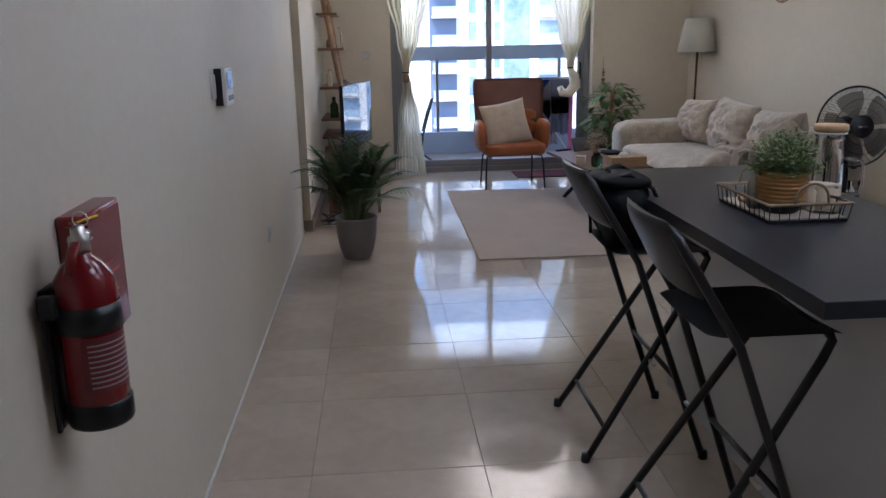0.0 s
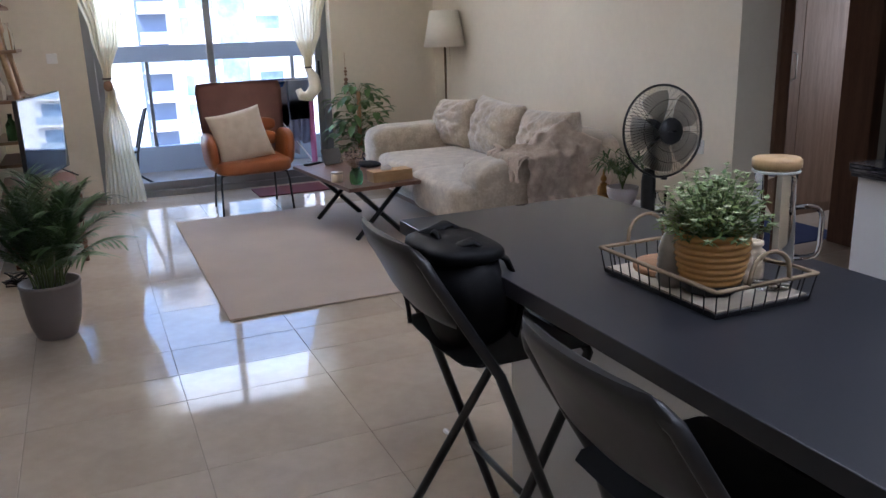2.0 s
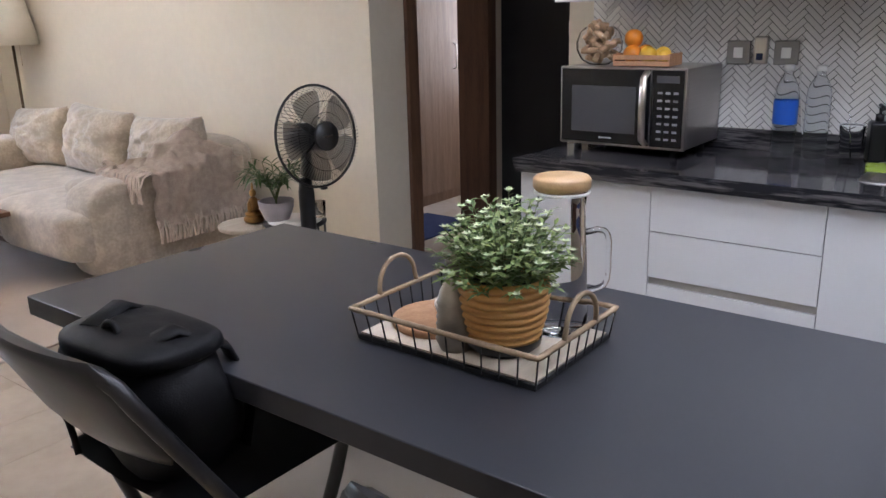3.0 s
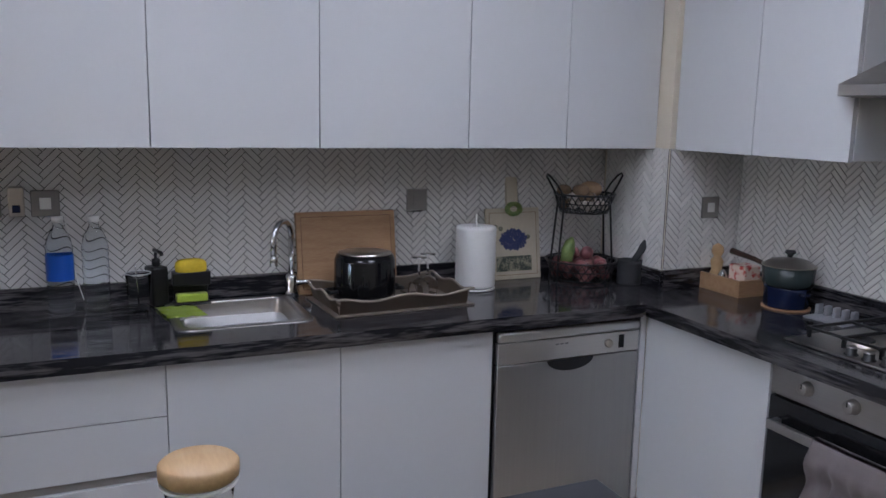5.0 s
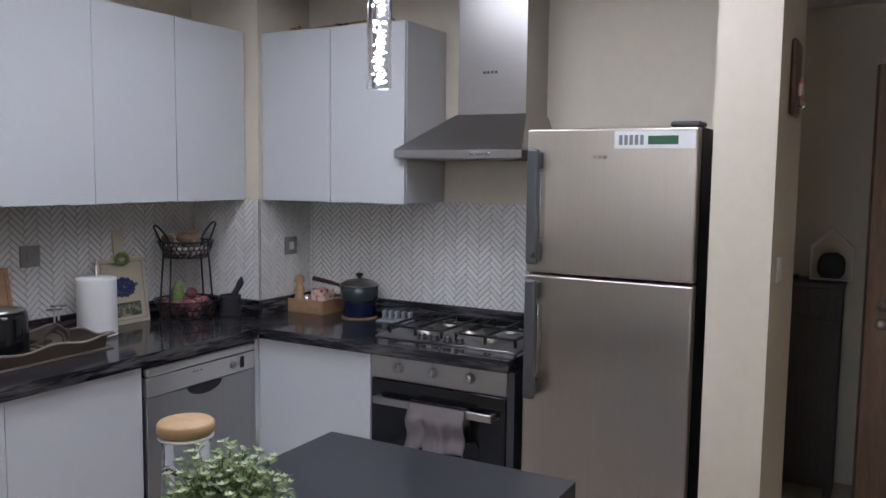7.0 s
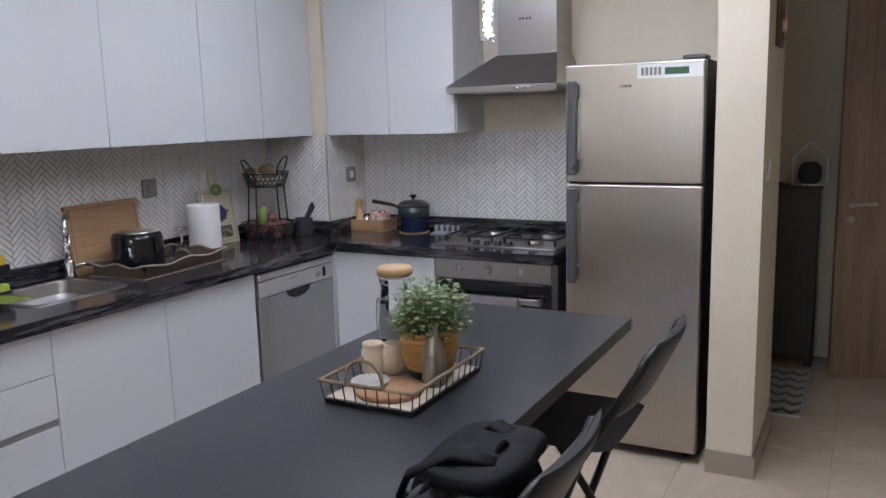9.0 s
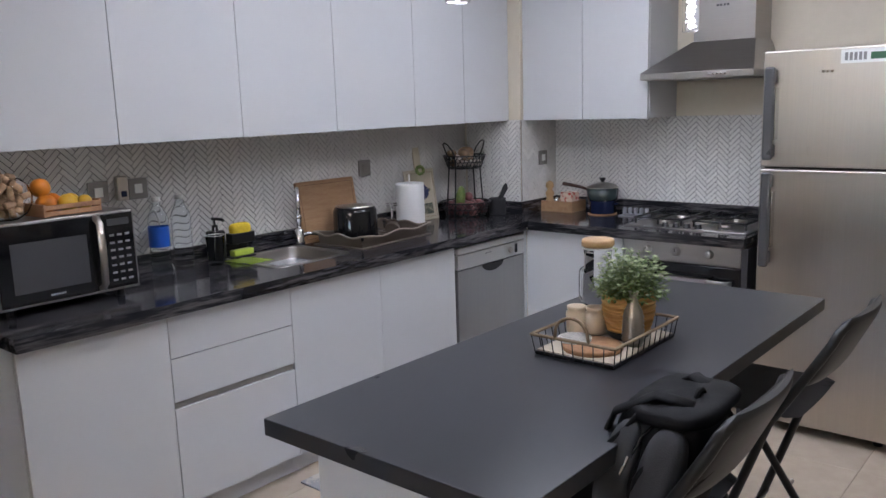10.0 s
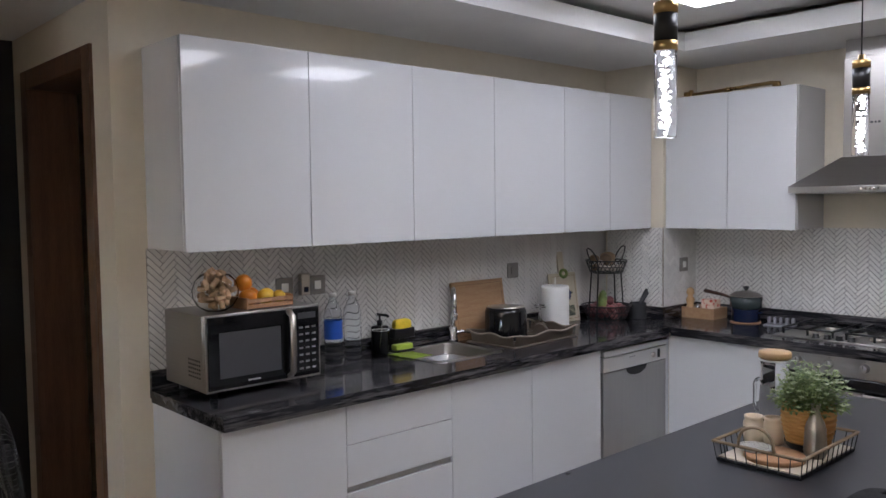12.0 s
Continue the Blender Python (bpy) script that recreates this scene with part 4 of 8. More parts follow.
# chopping board leaning on the wall
_t = thing("chopping_board", (3.945, 2.87, WT), 0, "oak chopping board leaning against the tiled wall", "chopping board")
_m = pose(0, 0, 0, 0, 9, 0)
_b = bmesh.new()
box(_b, (0, -0.2, 0.0), (0.018, 0.2, 0.315), 0.005)
_o = part("board", _b, "board_wood", _t)
_o.matrix_basis = _m
_o = part("juice_groove", T([(-0.0005, -0.18, 0.02), (-0.0005, 0.18, 0.02), (-0.0005, 0.18, 0.295), (-0.0005, -0.18, 0.295)], 0.002, 6, True), "mid_wood", _t)
_o.matrix_basis = _m
# drying tray
_t = thing("drying_tray", (3.74, 2.78, WT), 3, "grey-brown plastic dish drying tray with wavy rims", "dish tray")
_b = bmesh.new()
_N = 18
def _edge(i, side):
    return 0.04 + 0.007 * math.cos(4 * math.pi * i / _N)
for _s in (-1, 1):
    _rows = [[_b.verts.new((_s * (0.13 + 0.012 * k), -0.22 + 0.44 * i / _N, (0.004, _edge(i, _s) + 0.012)[k])) for i in range(_N + 1)] for k in (0, 1)]
    for _i in range(_N):
        _b.faces.new((_rows[0][_i], _rows[0][_i + 1], _rows[1][_i + 1], _rows[1][_i]))
    _rows = [[_b.verts.new((-0.13 + 0.26 * i / _N, _s * (0.22 + 0.012 * k), (0.004, _edge(i, _s) + 0.012)[k])) for i in range(_N + 1)] for k in (0, 1)]
    for _i in range(_N):
        _b.faces.new((_rows[0][_i], _rows[0][_i + 1], _rows[1][_i + 1], _rows[1][_i]))
bmesh.ops.solidify(_b, geom=_b.faces[:], thickness=0.004)
part("rim", _b, "brown_plastic", _t)
_e = [(-0.154 + 0.308 * i / _N, -0.232, _edge(i, 1) + 0.013) for i in range(_N)] + [(0.154, -0.232 + 0.464 * i / _N, _edge(i, 1) + 0.013) for i in range(_N)]
_e += [(-p[0], -p[1], p[2]) for p in _e]
part("lip", T(_e, 0.0045, 6, True), "tray_lip", _t, "pale wavy lip")
_t.scale = (1.12, 1.12, 1.1)
part("base", B((-0.15, -0.24, 0.001), (0.15, 0.24, 0.006), 0.002), "brown_plastic", _t)
_g = bmesh.new()
for _i in range(9):
    box(_g, (-0.1, -0.18 + 0.045 * _i, 0.006), (0.1, -0.174 + 0.045 * _i, 0.014))
part("ridges", _g, "brown_plastic", _t, "", "stuff")
# pot upside down on the tray
_t = thing("cooking_pot", (3.79, 2.86, WT + 0.012), 0, "black enamel cooking pot turned upside down to dry", "pot")
part("body", L([(0.114, 0.0), (0.116, 0.003), (0.114, 0.03), (0.112, 0.145), (0.104, 0.164), (0.0, 0.166)], 36), "black_gloss", _t, "glossy black body")
part("base_disc", L([(0, 0.1665), (0.095, 0.1665), (0.098, 0.171), (0, 0.1715)], 36), "steel", _t)
for _s in (-1, 1):
    part("handle", T([(-0.03, _s * 0.11, 0.035), (-0.03, _s * 0.14, 0.032), (0.03, _s * 0.14, 0.032), (0.03, _s * 0.11, 0.035)], 0.007, 8), "black_plastic", _t)
for _x, _y in ((3.7, 2.68), (3.76, 2.62)):
    _t = thing("wine_glass", (_x, _y, WT + 0.012), 0, "clear stemmed glass drying upside down on the tray", "glass", "glasses on the tray")
    part("cup", L([(0.034, 0), (0.041, 0.03), (0.036, 0.06), (0.008, 0.078), (0.0, 0.079)], 22), "clear", _t)
    part("stem", L([(0.004, 0.079), (0.004, 0.15), (0.03, 0.156), (0.03, 0.158), (0, 0.158)], 22), "clear", _t)
# paper towel roll
_t = thing("paper_towel", (3.85, 2.375, WT), 0, "white paper towel roll on a wire stand", "paper towel")
_b = L([(0.018, 0.012), (0.078, 0.012), (0.081, 0.02)] + [(0.081 - 0.0018 * (k % 2), 0.025 + k * 0.0108) for k in range(21)] + [(0.078, 0.252), (0.018, 0.252)], 40)
for _v in _b.verts:
    _r = math.hypot(_v.co.x, _v.co.y)
    if _r > 0.05:
        _v.co.x *= 1 + 0.012 * noise.noise(_v.co * 25)
        _v.co.y *= 1 + 0.012 * noise.noise(_v.co * 25)
part("roll", _b, "paper", _t)
part("stand", T([(0, 0, 0.006), (0, 0, 0.3)], 0.003, 8), "white_plastic", _t)
part("base_ring", T(arc((0, 0, 0.005), 0.078, 0, 360, 28, v=(0, 1, 0))[:-1], 0.004, 8, True), "white_plastic", _t)
# painted board
_t = thing("painted_board", (3.952, 2.135, WT), 0, "cream painted board with a lavender bouquet picture", "decorative board")
_m = pose(0, 0, 0, 0, 8, 0)
M["cream_paint"] = mat("cream_painted_board", (0.55, 0.48, 0.36), 0.6, scale=12, amount=0.4)
M["picture_leaves"] = mat("painted_leaves_and_fruit", (0.34, 0.31, 0.22), 0.7, color2=(0.05, 0.065, 0.05), scale=35, fine=120, bump=0, contrast=(0.42, 0.58))
M["lavender"] = mat("blue_violet_paint", (0.04, 0.05, 0.14), 0.7, amount=0.5)
_b = bmesh.new()
box(_b, (0, -0.13, 0), (0.012, 0.13, 0.305), 0.004)
box(_b, (0, -0.03, 0.3055), (0.012, 0.03, 0.44), 0.014)
part("board", _b, "cream_paint", _t).matrix_basis = _m
_b = bmesh.new()
for _k in range(90):
    _a, _r = _k * 2.4, 0.052 * math.sqrt((_k + 1) / 60)
    bmesh.ops.create_icosphere(_b, subdivisions=1, radius=0.007, matrix=Matrix.Translation((-0.001, _r * math.cos(_a), 0.17 + 0.7 * _r * math.sin(_a))) @ Matrix.Diagonal((0.25, 1, 1, 1)))
part("bouquet", _b, "lavender", _t, "painted blue flowers", "stuff").matrix_basis = _m
part("vase_picture", B((-0.0012, -0.085, 0.036), (-0.0002, 0.085, 0.1), 0.0), "picture_leaves", _t).matrix_basis = _m
part("picture_edge", T([(-0.0004, -0.112, 0.02), (-0.0004, 0.112, 0.02), (-0.0004, 0.112, 0.285), (-0.0004, -0.112, 0.285)], 0.0016, 4, True), "potato", _t).matrix_basis = _m
for _y in (-0.07, 0.06, 0.085):
    part("flower_picture", P((-0.0006, _y, 0.2 + 0.3 * _y), (0.001, 0.022, 0.02), 2, 8), "picture_leaves", _t).matrix_basis = _m
_b = bmesh.new()
for _k in range(14):
    pillow(_b, (-0.012, 0.03 * math.cos(_k * 2.4), 0.3 + 0.022 * math.sin(_k * 2.4)), (0.008, 0.028, 0.02), 2.2, 5)
part("leaf_bow", _b, "green_leaf", _t, "small green leaves", "stuff").matrix_basis = _m
# two-tier basket
_t = thing("tiered_basket", (3.86, 1.865, WT), 0, "black wire two tier basket of onions and potatoes", "basket")
def _wire_basket(name, r0, r1, z0, z1, turns=28):
    bm = bmesh.new()
    for r, z in ((r0, z0), (r1, z1), ((r0 + r1) / 2, (z0 + z1) / 2)):
        tube(bm, arc((0, 0, z), r, 0, 360, 28, v=(0, 1, 0))[:-1], 0.0045 if z == z1 else 0.0028, 6, True)
    for i in range(turns):
        for d in (-1, 1):
            a, b = 2 * math.pi * i / turns, 2 * math.pi * (i + 1.6 * d) / turns
            tube(bm, [(r0 * math.cos(a), r0 * math.sin(a), z0), ((r0 + r1) / 2 * math.cos((a + b) / 2), (r0 + r1) / 2 * math.sin((a + b) / 2), (z0 + z1) / 2), (r1 * math.cos(b), r1 * math.sin(b), z1)], 0.0022, 4)
    for k in (-0.6, -0.2, 0.2, 0.6):
        w = r0 * math.sqrt(1 - k * k)
        tube(bm, [(-w, k * r0, z0), (w, k * r0, z0)], 0.0014, 4)
        tube(bm, [(k * r0, -w, z0), (k * r0, w, z0)], 0.0014, 4)
    return part(name, bm, "black_paint", _t, "black wire mesh bowl")
_wire_basket("lower_basket", 0.12, 0.152, 0.012, 0.09)
_wire_basket("upper_basket", 0.1, 0.128, 0.295, 0.37)
for _y in (-1, 1):
    for _x in (-1, 1):
        part("post", T([(_x * 0.03, _y * 0.137, 0.0), (_x * 0.03, _y * 0.135, 0.085), (_x * 0.025, _y * 0.115, 0.33), (_x * 0.02, _y * 0.124, 0.37)], 0.0048, 6), "black_paint", _t)
    part("handle", T([(-0.028, _y * 0.122, 0.368), (-0.026, _y * 0.15, 0.41), (-0.016, _y * 0.178, 0.445), (0, _y * 0.184, 0.454), (0.016, _y * 0.178, 0.445), (0.026, _y * 0.15, 0.41), (0.028, _y * 0.122, 0.368)], 0.0045, 6), "black_paint", _t)
_rng = random.Random(8)
def _veg(n, r, z0, dz, kinds, s):
    for k in range(n):
        a, rr = k * 2.4, r * math.sqrt((k % 14 + 0.5) / 14)
        nm, mt = kinds[k % len(kinds)]
        sz = s * _rng.uniform(0.8, 1.15)
        o = part(nm, P((0, 0, 0), (sz, sz, sz * 0.9), 2.2, 8), mt)
        o.matrix_basis = pose(3.86 + rr * math.cos(a), 1.865 + rr * math.sin(a), WT + z0 + dz * (k // 14), _rng.uniform(0, 60), _rng.uniform(0, 60), _rng.uniform(0, 180))
        tagged(o, {"onion": "small red onion in the wire basket", "potato": "brown potato in the wire basket", "garlic_bulb": "pale garlic bulb in the wire basket"}[nm], "vegetable", "vegetables in the basket")
_veg(30, 0.115, 0.035, 0.04, [("onion", "onion")], 0.054)
_veg(20, 0.095, 0.325, 0.035, [("garlic_bulb", "garlic"), ("garlic_bulb", "garlic"), ("potato", "potato")], 0.04)
for _x, _y, _s in ((0.02, -0.045, 0.095), (-0.02, 0.03, 0.07), (0.03, 0.08, 0.06)):
    tagged(part("potato", P((3.86 + _x, 1.865 + _y, WT + 0.385), (_s, _s, _s * 0.75), 2.2, 9, 0.004), "potato"), "brown potato in the wire basket", "vegetable", "vegetables in the basket")
_g = T([(3.83, 1.95, WT + 0.06), (3.82, 1.965, WT + 0.1), (3.818, 1.96, WT + 0.14), (3.825, 1.945, WT + 0.175), (3.83, 1.935, WT + 0.19)], [0.02, 0.027, 0.029, 0.02, 0.006], 12)
tagged(part("green_squash", _g, "green_leaf"), "green vegetable standing in the lower basket", "vegetable")
# mortar
_t = thing("mortar", (3.735, 1.705, WT), 0, "dark grey stone mortar with its pestle", "mortar")
part("bowl", L([(0, 0), (0.05, 0), (0.052, 0.01), (0.05, 0.085), (0.052, 0.1), (0.045, 0.1), (0.035, 0.05), (0, 0.03)], 26), "stone_grey", _t)
part("pestle", T([(0.0, 0.01, 0.05), (-0.02, -0.03, 0.13), (-0.03, -0.045, 0.16), (-0.035, -0.055, 0.185)], [0.018, 0.014, 0.019, 0.012], 12), "stone_grey", _t)
# wooden caddy with pepper mill
_t = thing("wooden_caddy", (3.5, 1.385, WT), 0, "small oak caddy with a pepper mill and a patterned tin", "caddy")
_t.scale = (1.25, 1.2, 1.12)
for _a, _b in (((-0.12, -0.07, 0), (0.075, 0.07, 0.01)), ((-0.12, 0.06, 0.01), (0.075, 0.07, 0.06)), ((-0.12, -0.07, 0.01), (0.075, -0.06, 0.06)), ((-0.12, -0.06, 0.01), (-0.11, 0.06, 0.06)), ((0.065, -0.06, 0.01), (0.075, 0.06, 0.06))):
    part("board", B(_a, _b, 0.001), "board_wood", _t)
part("pepper_mill", L([(0, 0.01), (0.026, 0.01), (0.024, 0.05), (0.017, 0.07), (0.022, 0.1), (0.012, 0.118), (0.021, 0.135), (0.018, 0.155), (0.006, 0.165), (0, 0.168)], 20, (0.035, 0.02, 0)), "bamboo", _t, "turned pale wooden pepper mill")
M["red_tin"] = mat("red_patterned_tin", (0.5, 0.05, 0.04), 0.3, color2=(0.7, 0.55, 0.45), scale=40, contrast=(0.45, 0.55), bump=0)
part("tin", B((-0.1, -0.04, 0.0105), (-0.03, 0.03, 0.105), 0.004), "red_tin", _t, "red and white patterned tin")
part("salt_mill", L([(0, 0.01), (0.014, 0.01), (0.012, 0.04), (0.016, 0.06), (0.006, 0.08), (0, 0.082)], 16, (-0.02, 0.045, 0.0)), "chrome", _t)
# two pots
_t = thing("saucepan", (3.175, 1.405, WT), 0, "navy enamel saucepan on a cork mat", "saucepan")
_t.scale = (0.97, 0.97, 0.92)
part("mat", L([(0, 0), (0.09, 0), (0.09, 0.006), (0, 0.006)], 28), "cork", _t)
part("body", L([(0, 0.007), (0.08, 0.007), (0.084, 0.012), (0.085, 0.085), (0.088, 0.09), (0.0, 0.09)], 32), "navy", _t)
part("handle", T([(-0.08, -0.02, 0.07), (-0.1, -0.022, 0.072), (-0.105, 0.0, 0.073), (-0.1, 0.022, 0.072), (-0.08, 0.02, 0.07)], 0.005, 8), "navy", _t)
_t = thing("saucepan", (3.175, 1.405, WT + 0.0836), 0, "green grey saucepan with a glass lid and brown handle", "saucepan")
_t.scale = (0.98, 0.98, 0.9)
part("body", L([(0, 0), (0.085, 0), (0.093, 0.015), (0.096, 0.085), (0.0, 0.085)], 32), "green_enamel", _t)
part("rim", T(arc((0, 0, 0.086), 0.097, 0, 360, 32, v=(0, 1, 0))[:-1], 0.003, 6, True), "steel", _t)
part("lid", L([(0.094, 0.088), (0.07, 0.108), (0.03, 0.118), (0, 0.12)], 32), "steel_h", _t)
part("knob", L([(0, 0.12), (0.01, 0.12), (0.012, 0.132), (0.02, 0.136), (0.018, 0.148), (0, 0.15)], 18), "black_plastic", _t)
part("handle", T([(0.092, 0.02, 0.07), (0.14, 0.03, 0.085), (0.25, 0.05, 0.105)], [0.009, 0.011, 0.014], 8), "brown_handle", _t)
# spoon rest
_t = thing("spoon_rest", (2.965, 1.4, WT), 6, "grey ceramic slotted spoon rest", "spoon rest")
M["grey_ceramic"] = mat("grey_ceramic", (0.3, 0.3, 0.32), 0.4, amount=0.3)
part("base", B((-0.08, -0.05, 0), (0.08, 0.06, 0.008), 0.003), "grey_ceramic", _t)
for _i in range(5):
    part("divider", B((-0.075 + _i * 0.034, -0.03, 0.0085), (-0.06 + _i * 0.034, 0.0, 0.045), 0.003), "grey_ceramic", _t)

# ---- tray on the island ----
TT = 0.918
_t = thing("serving_tray", (1.845, 3.782, TT), 0, "black wire tray with rope rims and a pale wooden base", "tray")
_t.scale = (0.92, 0.96, 0.86)
part("base", B((-0.128, -0.182, 0.0), (0.128, 0.182, 0.012), 0.002), "black_paint", _t, "black base")
part("board", B((-0.124, -0.178, 0.0125), (0.124, 0.178, 0.0165), 0.001), "tray_base", _t, "pale wooden floor")
_pr = [(-0.135, -0.19), (0.135, -0.19), (0.135, 0.19), (-0.135, 0.19)]
_pp = []
for (_x0, _y0), (_x1, _y1) in zip(_pr, _pr[1:] + _pr[:1]):
    _pp += [(_x0 + (_x1 - _x0) * k / 26, _y0 + (_y1 - _y0) * k / 26, 0.066) for k in range(26)]
part("rope_rim", T(_pp, [0.005 + 0.0008 * (i % 2) for i in range(len(_pp))], 8, True), "beige_rope", _t, "jute rope rim")
for (_x0, _y0), (_x1, _y1) in zip(_pr, _pr[1:] + _pr[:1]):
    _n = 11 if abs(_y1 - _y0) > 0.2 else 8
    for _k in range(_n):
        _f = _k / _n
        _x, _y = _x0 + (_x1 - _x0) * _f, _y0 + (_y1 - _y0) * _f
        part("wire", T([(_x * 0.94, _y * 0.955, 0.004), (_x, _y, 0.066)], 0.0016, 5), "black_paint", _t)
for _s in (-1, 1):
    part("handle", T([(-0.055, _s * 0.19, 0.066)] + arc((0, _s * 0.192, 0.085), 0.052, 180, 0, 12) + [(0.055, _s * 0.19, 0.066)], 0.0046, 8), "beige_rope", _t, "rope wrapped loop handle")
TB = TT + 0.0146
# potted plant
_t = thing("potted_plant", (1.812, 3.718, TB), 0, "small bushy green plant in a mustard coiled pot", "potted plant")
_t.scale = (0.93, 0.93, 0.93)
_prof = [(0, 0), (0.05, 0), (0.062, 0.02)]
for _k in range(8):
    _z = 0.03 + _k * 0.0135
    _R = 0.066 + 0.014 * math.sin(min(1, _k / 5) * 1.4)
    _prof += [(_R - 0.008, _z - 0.0065), (_R - 0.002, _z - 0.004), (_R, _z), (_R - 0.002, _z + 0.004)]
_prof += [(0.074, 0.135), (0.068, 0.13), (0.06, 0.115), (0, 0.115)]
part("pot", L(_prof, 36), "mustard", _t, "coiled mustard yellow pot")
part("pot_base", L([(0.0505, -0.0004), (0.064, 0.012), (0.0665, 0.026)], 36), "black_plastic", _t)
part("soil", L([(0, 0.116), (0.062, 0.116), (0, 0.12)], 20), "soil", _t)
def leaf(bm, base, tip_dir, length, width, droop=0.15, n=3):
    """One folded pointed leaf."""
    d = Vector(tip_dir).normalized()
    side = d.cross(Vector((0, 0, 1)))
    side = side.normalized() if side.length > 0.05 else Vector((1, 0, 0))
    up = side.cross(d)
    prev = None
    for i in range(n + 1):
        f = i / n
        c = Vector(base) + d * length * f - Vector((0, 0, droop * length * f * f))
        w = width * math.sin(math.pi * min(0.96, f * 0.86 + 0.12)) / 2
        cur = (bm.verts.new(c - side * w + up * w * 0.3), bm.verts.new(c), bm.verts.new(c + side * w + up * w * 0.3))
        if prev:
            for k in (0, 1):
                bm.faces.new((prev[k], prev[k + 1], cur[k + 1], cur[k])).smooth = True
        prev = cur


_rng = random.Random(21)
_lv, _fl, _st = bmesh.new(), bmesh.new(), bmesh.new()
for _k in range(150):
    _a, _u = _k * 2.39996, 1 - (_k + 0.5) / 150 * 1.15
    _q = math.sqrt(max(0, 1 - _u * _u)) if _u > 0 else 1
    _dir = Vector((_q * math.cos(_a), _q * math.sin(_a), max(_u, -0.12)))
    _len = _rng.uniform(0.085, 0.125)
    _tip = Vector((0, 0, 0.125)) + Vector((_dir.x * _len * 0.98, _dir.y * _len * 0.98, _dir.z * _len * 1.05 + 0.02))
    tube(_st, [(_dir.x * 0.02, _dir.y * 0.02, 0.118), _tip], 0.0009, 3)
    for _j in range(11):
        _f = 0.5 + 0.5 * _j / 10
        _p = Vector((_dir.x * 0.02, _dir.y * 0.02, 0.118)).lerp(_tip, _f)
        _aa = _j * 2.4 + _k
        _dd = _dir * 0.5 + Vector((math.cos(_aa), math.sin(_aa), 0.4 * math.sin(_aa * 2)))
        leaf(_lv, _p, _dd, _rng.uniform(0.014, 0.022), 0.0085, 0.1, 2)
    if _k % 3 != 1:
        for _j in range(7):
            leaf(_fl, _tip, Vector((math.cos(_j * 1.05), math.sin(_j * 1.05), 0.7)), 0.0115, 0.007, 0, 2)
part("leaves", _lv, "leaf_a", _t, "small grey green leaves", "stuff")
part("buds", _fl, "leaf_b", _t, "pale tips", "stuff")
part("stems", _st, "green_leaf", _t, "", "stuff")
# glass jug
_t = thing("glass_jug", (1.928, 3.682, TB), 0, "tall clear glass water jug with a wooden lid", "jug")
_t.scale = (0.93, 0.93, 0.96)
part("body", L([(0, 0), (0.045, 0), (0.05, 0.006), (0.046, 0.12), (0.041, 0.22), (0.044, 0.248), (0, 0.2482)], 36), "clear", _t, "clear glass body")
part("foot_ring", T(arc((0, 0, 0.004), 0.047, 0, 360, 30, v=(0, 1, 0))[:-1], 0.003, 6, True), "pet", _t)
part("lid", L([(0, 0.249), (0.045, 0.249), (0.05, 0.254), (0.05, 0.268), (0.046, 0.272), (0, 0.273)], 32), "bamboo", _t, "round pale wooden lid")
part("seal", T(arc((0, 0, 0.2455), 0.046, 0, 360, 30, v=(0, 1, 0))[:-1], 0.003, 6, True), "label_white", _t)
part("handle", T([(0.04, -0.02, 0.168), (0.068, -0.036, 0.17), (0.08, -0.043, 0.166), (0.087, -0.046, 0.158), (0.09, -0.048, 0.145), (0.09, -0.048, 0.09), (0.088, -0.047, 0.075), (0.082, -0.044, 0.066), (0.07, -0.037, 0.062), (0.041, -0.02, 0.06)], 0.0055, 10), "clear", _t, "clear glass handle")
_t = thing("pewter_vase", (1.766, 3.78, TB), 0, "small beaten pewter bottle vase with rings", "vase")
_prof = [(0, 0), (0.024, 0), (0.028, 0.01)]
for _k in range(6):
    _z = 0.018 + _k * 0.012
    _prof += [(0.0315 - 0.0006 * _k, _z), (0.029 - 0.0006 * _k, _z + 0.006)]
_prof += [(0.024, 0.095), (0.014, 0.115), (0.0115, 0.125), (0.0115, 0.143), (0.014, 0.147), (0.01, 0.148), (0, 0.13)]
part("body", L(_prof, 28), "pewter", _t)
for _x, _y in ((1.955, 3.755), (1.905, 3.735)):
    _t = thing("cream_jar", (_x, _y, TB), 0, "small cream ceramic jar with an open rim", "jar", "jars on the tray")
    part("body", L([(0, 0), (0.026, 0), (0.029, 0.005), (0.03, 0.057), (0.024, 0.066), (0.027, 0.069), (0.027, 0.077), (0.022, 0.077), (0.021, 0.062), (0, 0.06)], 28), "jar_cream", _t)
_t = thing("cork_mat", (1.838, 3.87, TB), 0, "round cork trivet lying on the tray", "trivet")
part("disc", L([(0, 0), (0.078, 0), (0.08, 0.003), (0.08, 0.011), (0.078, 0.013), (0, 0.013)], 36), "cork", _t)
M["zigzag"] = mat("black_white_zigzag_ceramic", (0.6, 0.58, 0.54), 0.3, amount=0.1)
_t = thing("coaster", (1.895, 3.865, TB + 0.0135), 0, "round white ceramic coaster with a black zigzag pattern", "coaster")
part("disc", L([(0, 0), (0.044, 0), (0.046, 0.003), (0.046, 0.007), (0.044, 0.009), (0, 0.009)], 32), "zigzag", _t)
_b = bmesh.new()
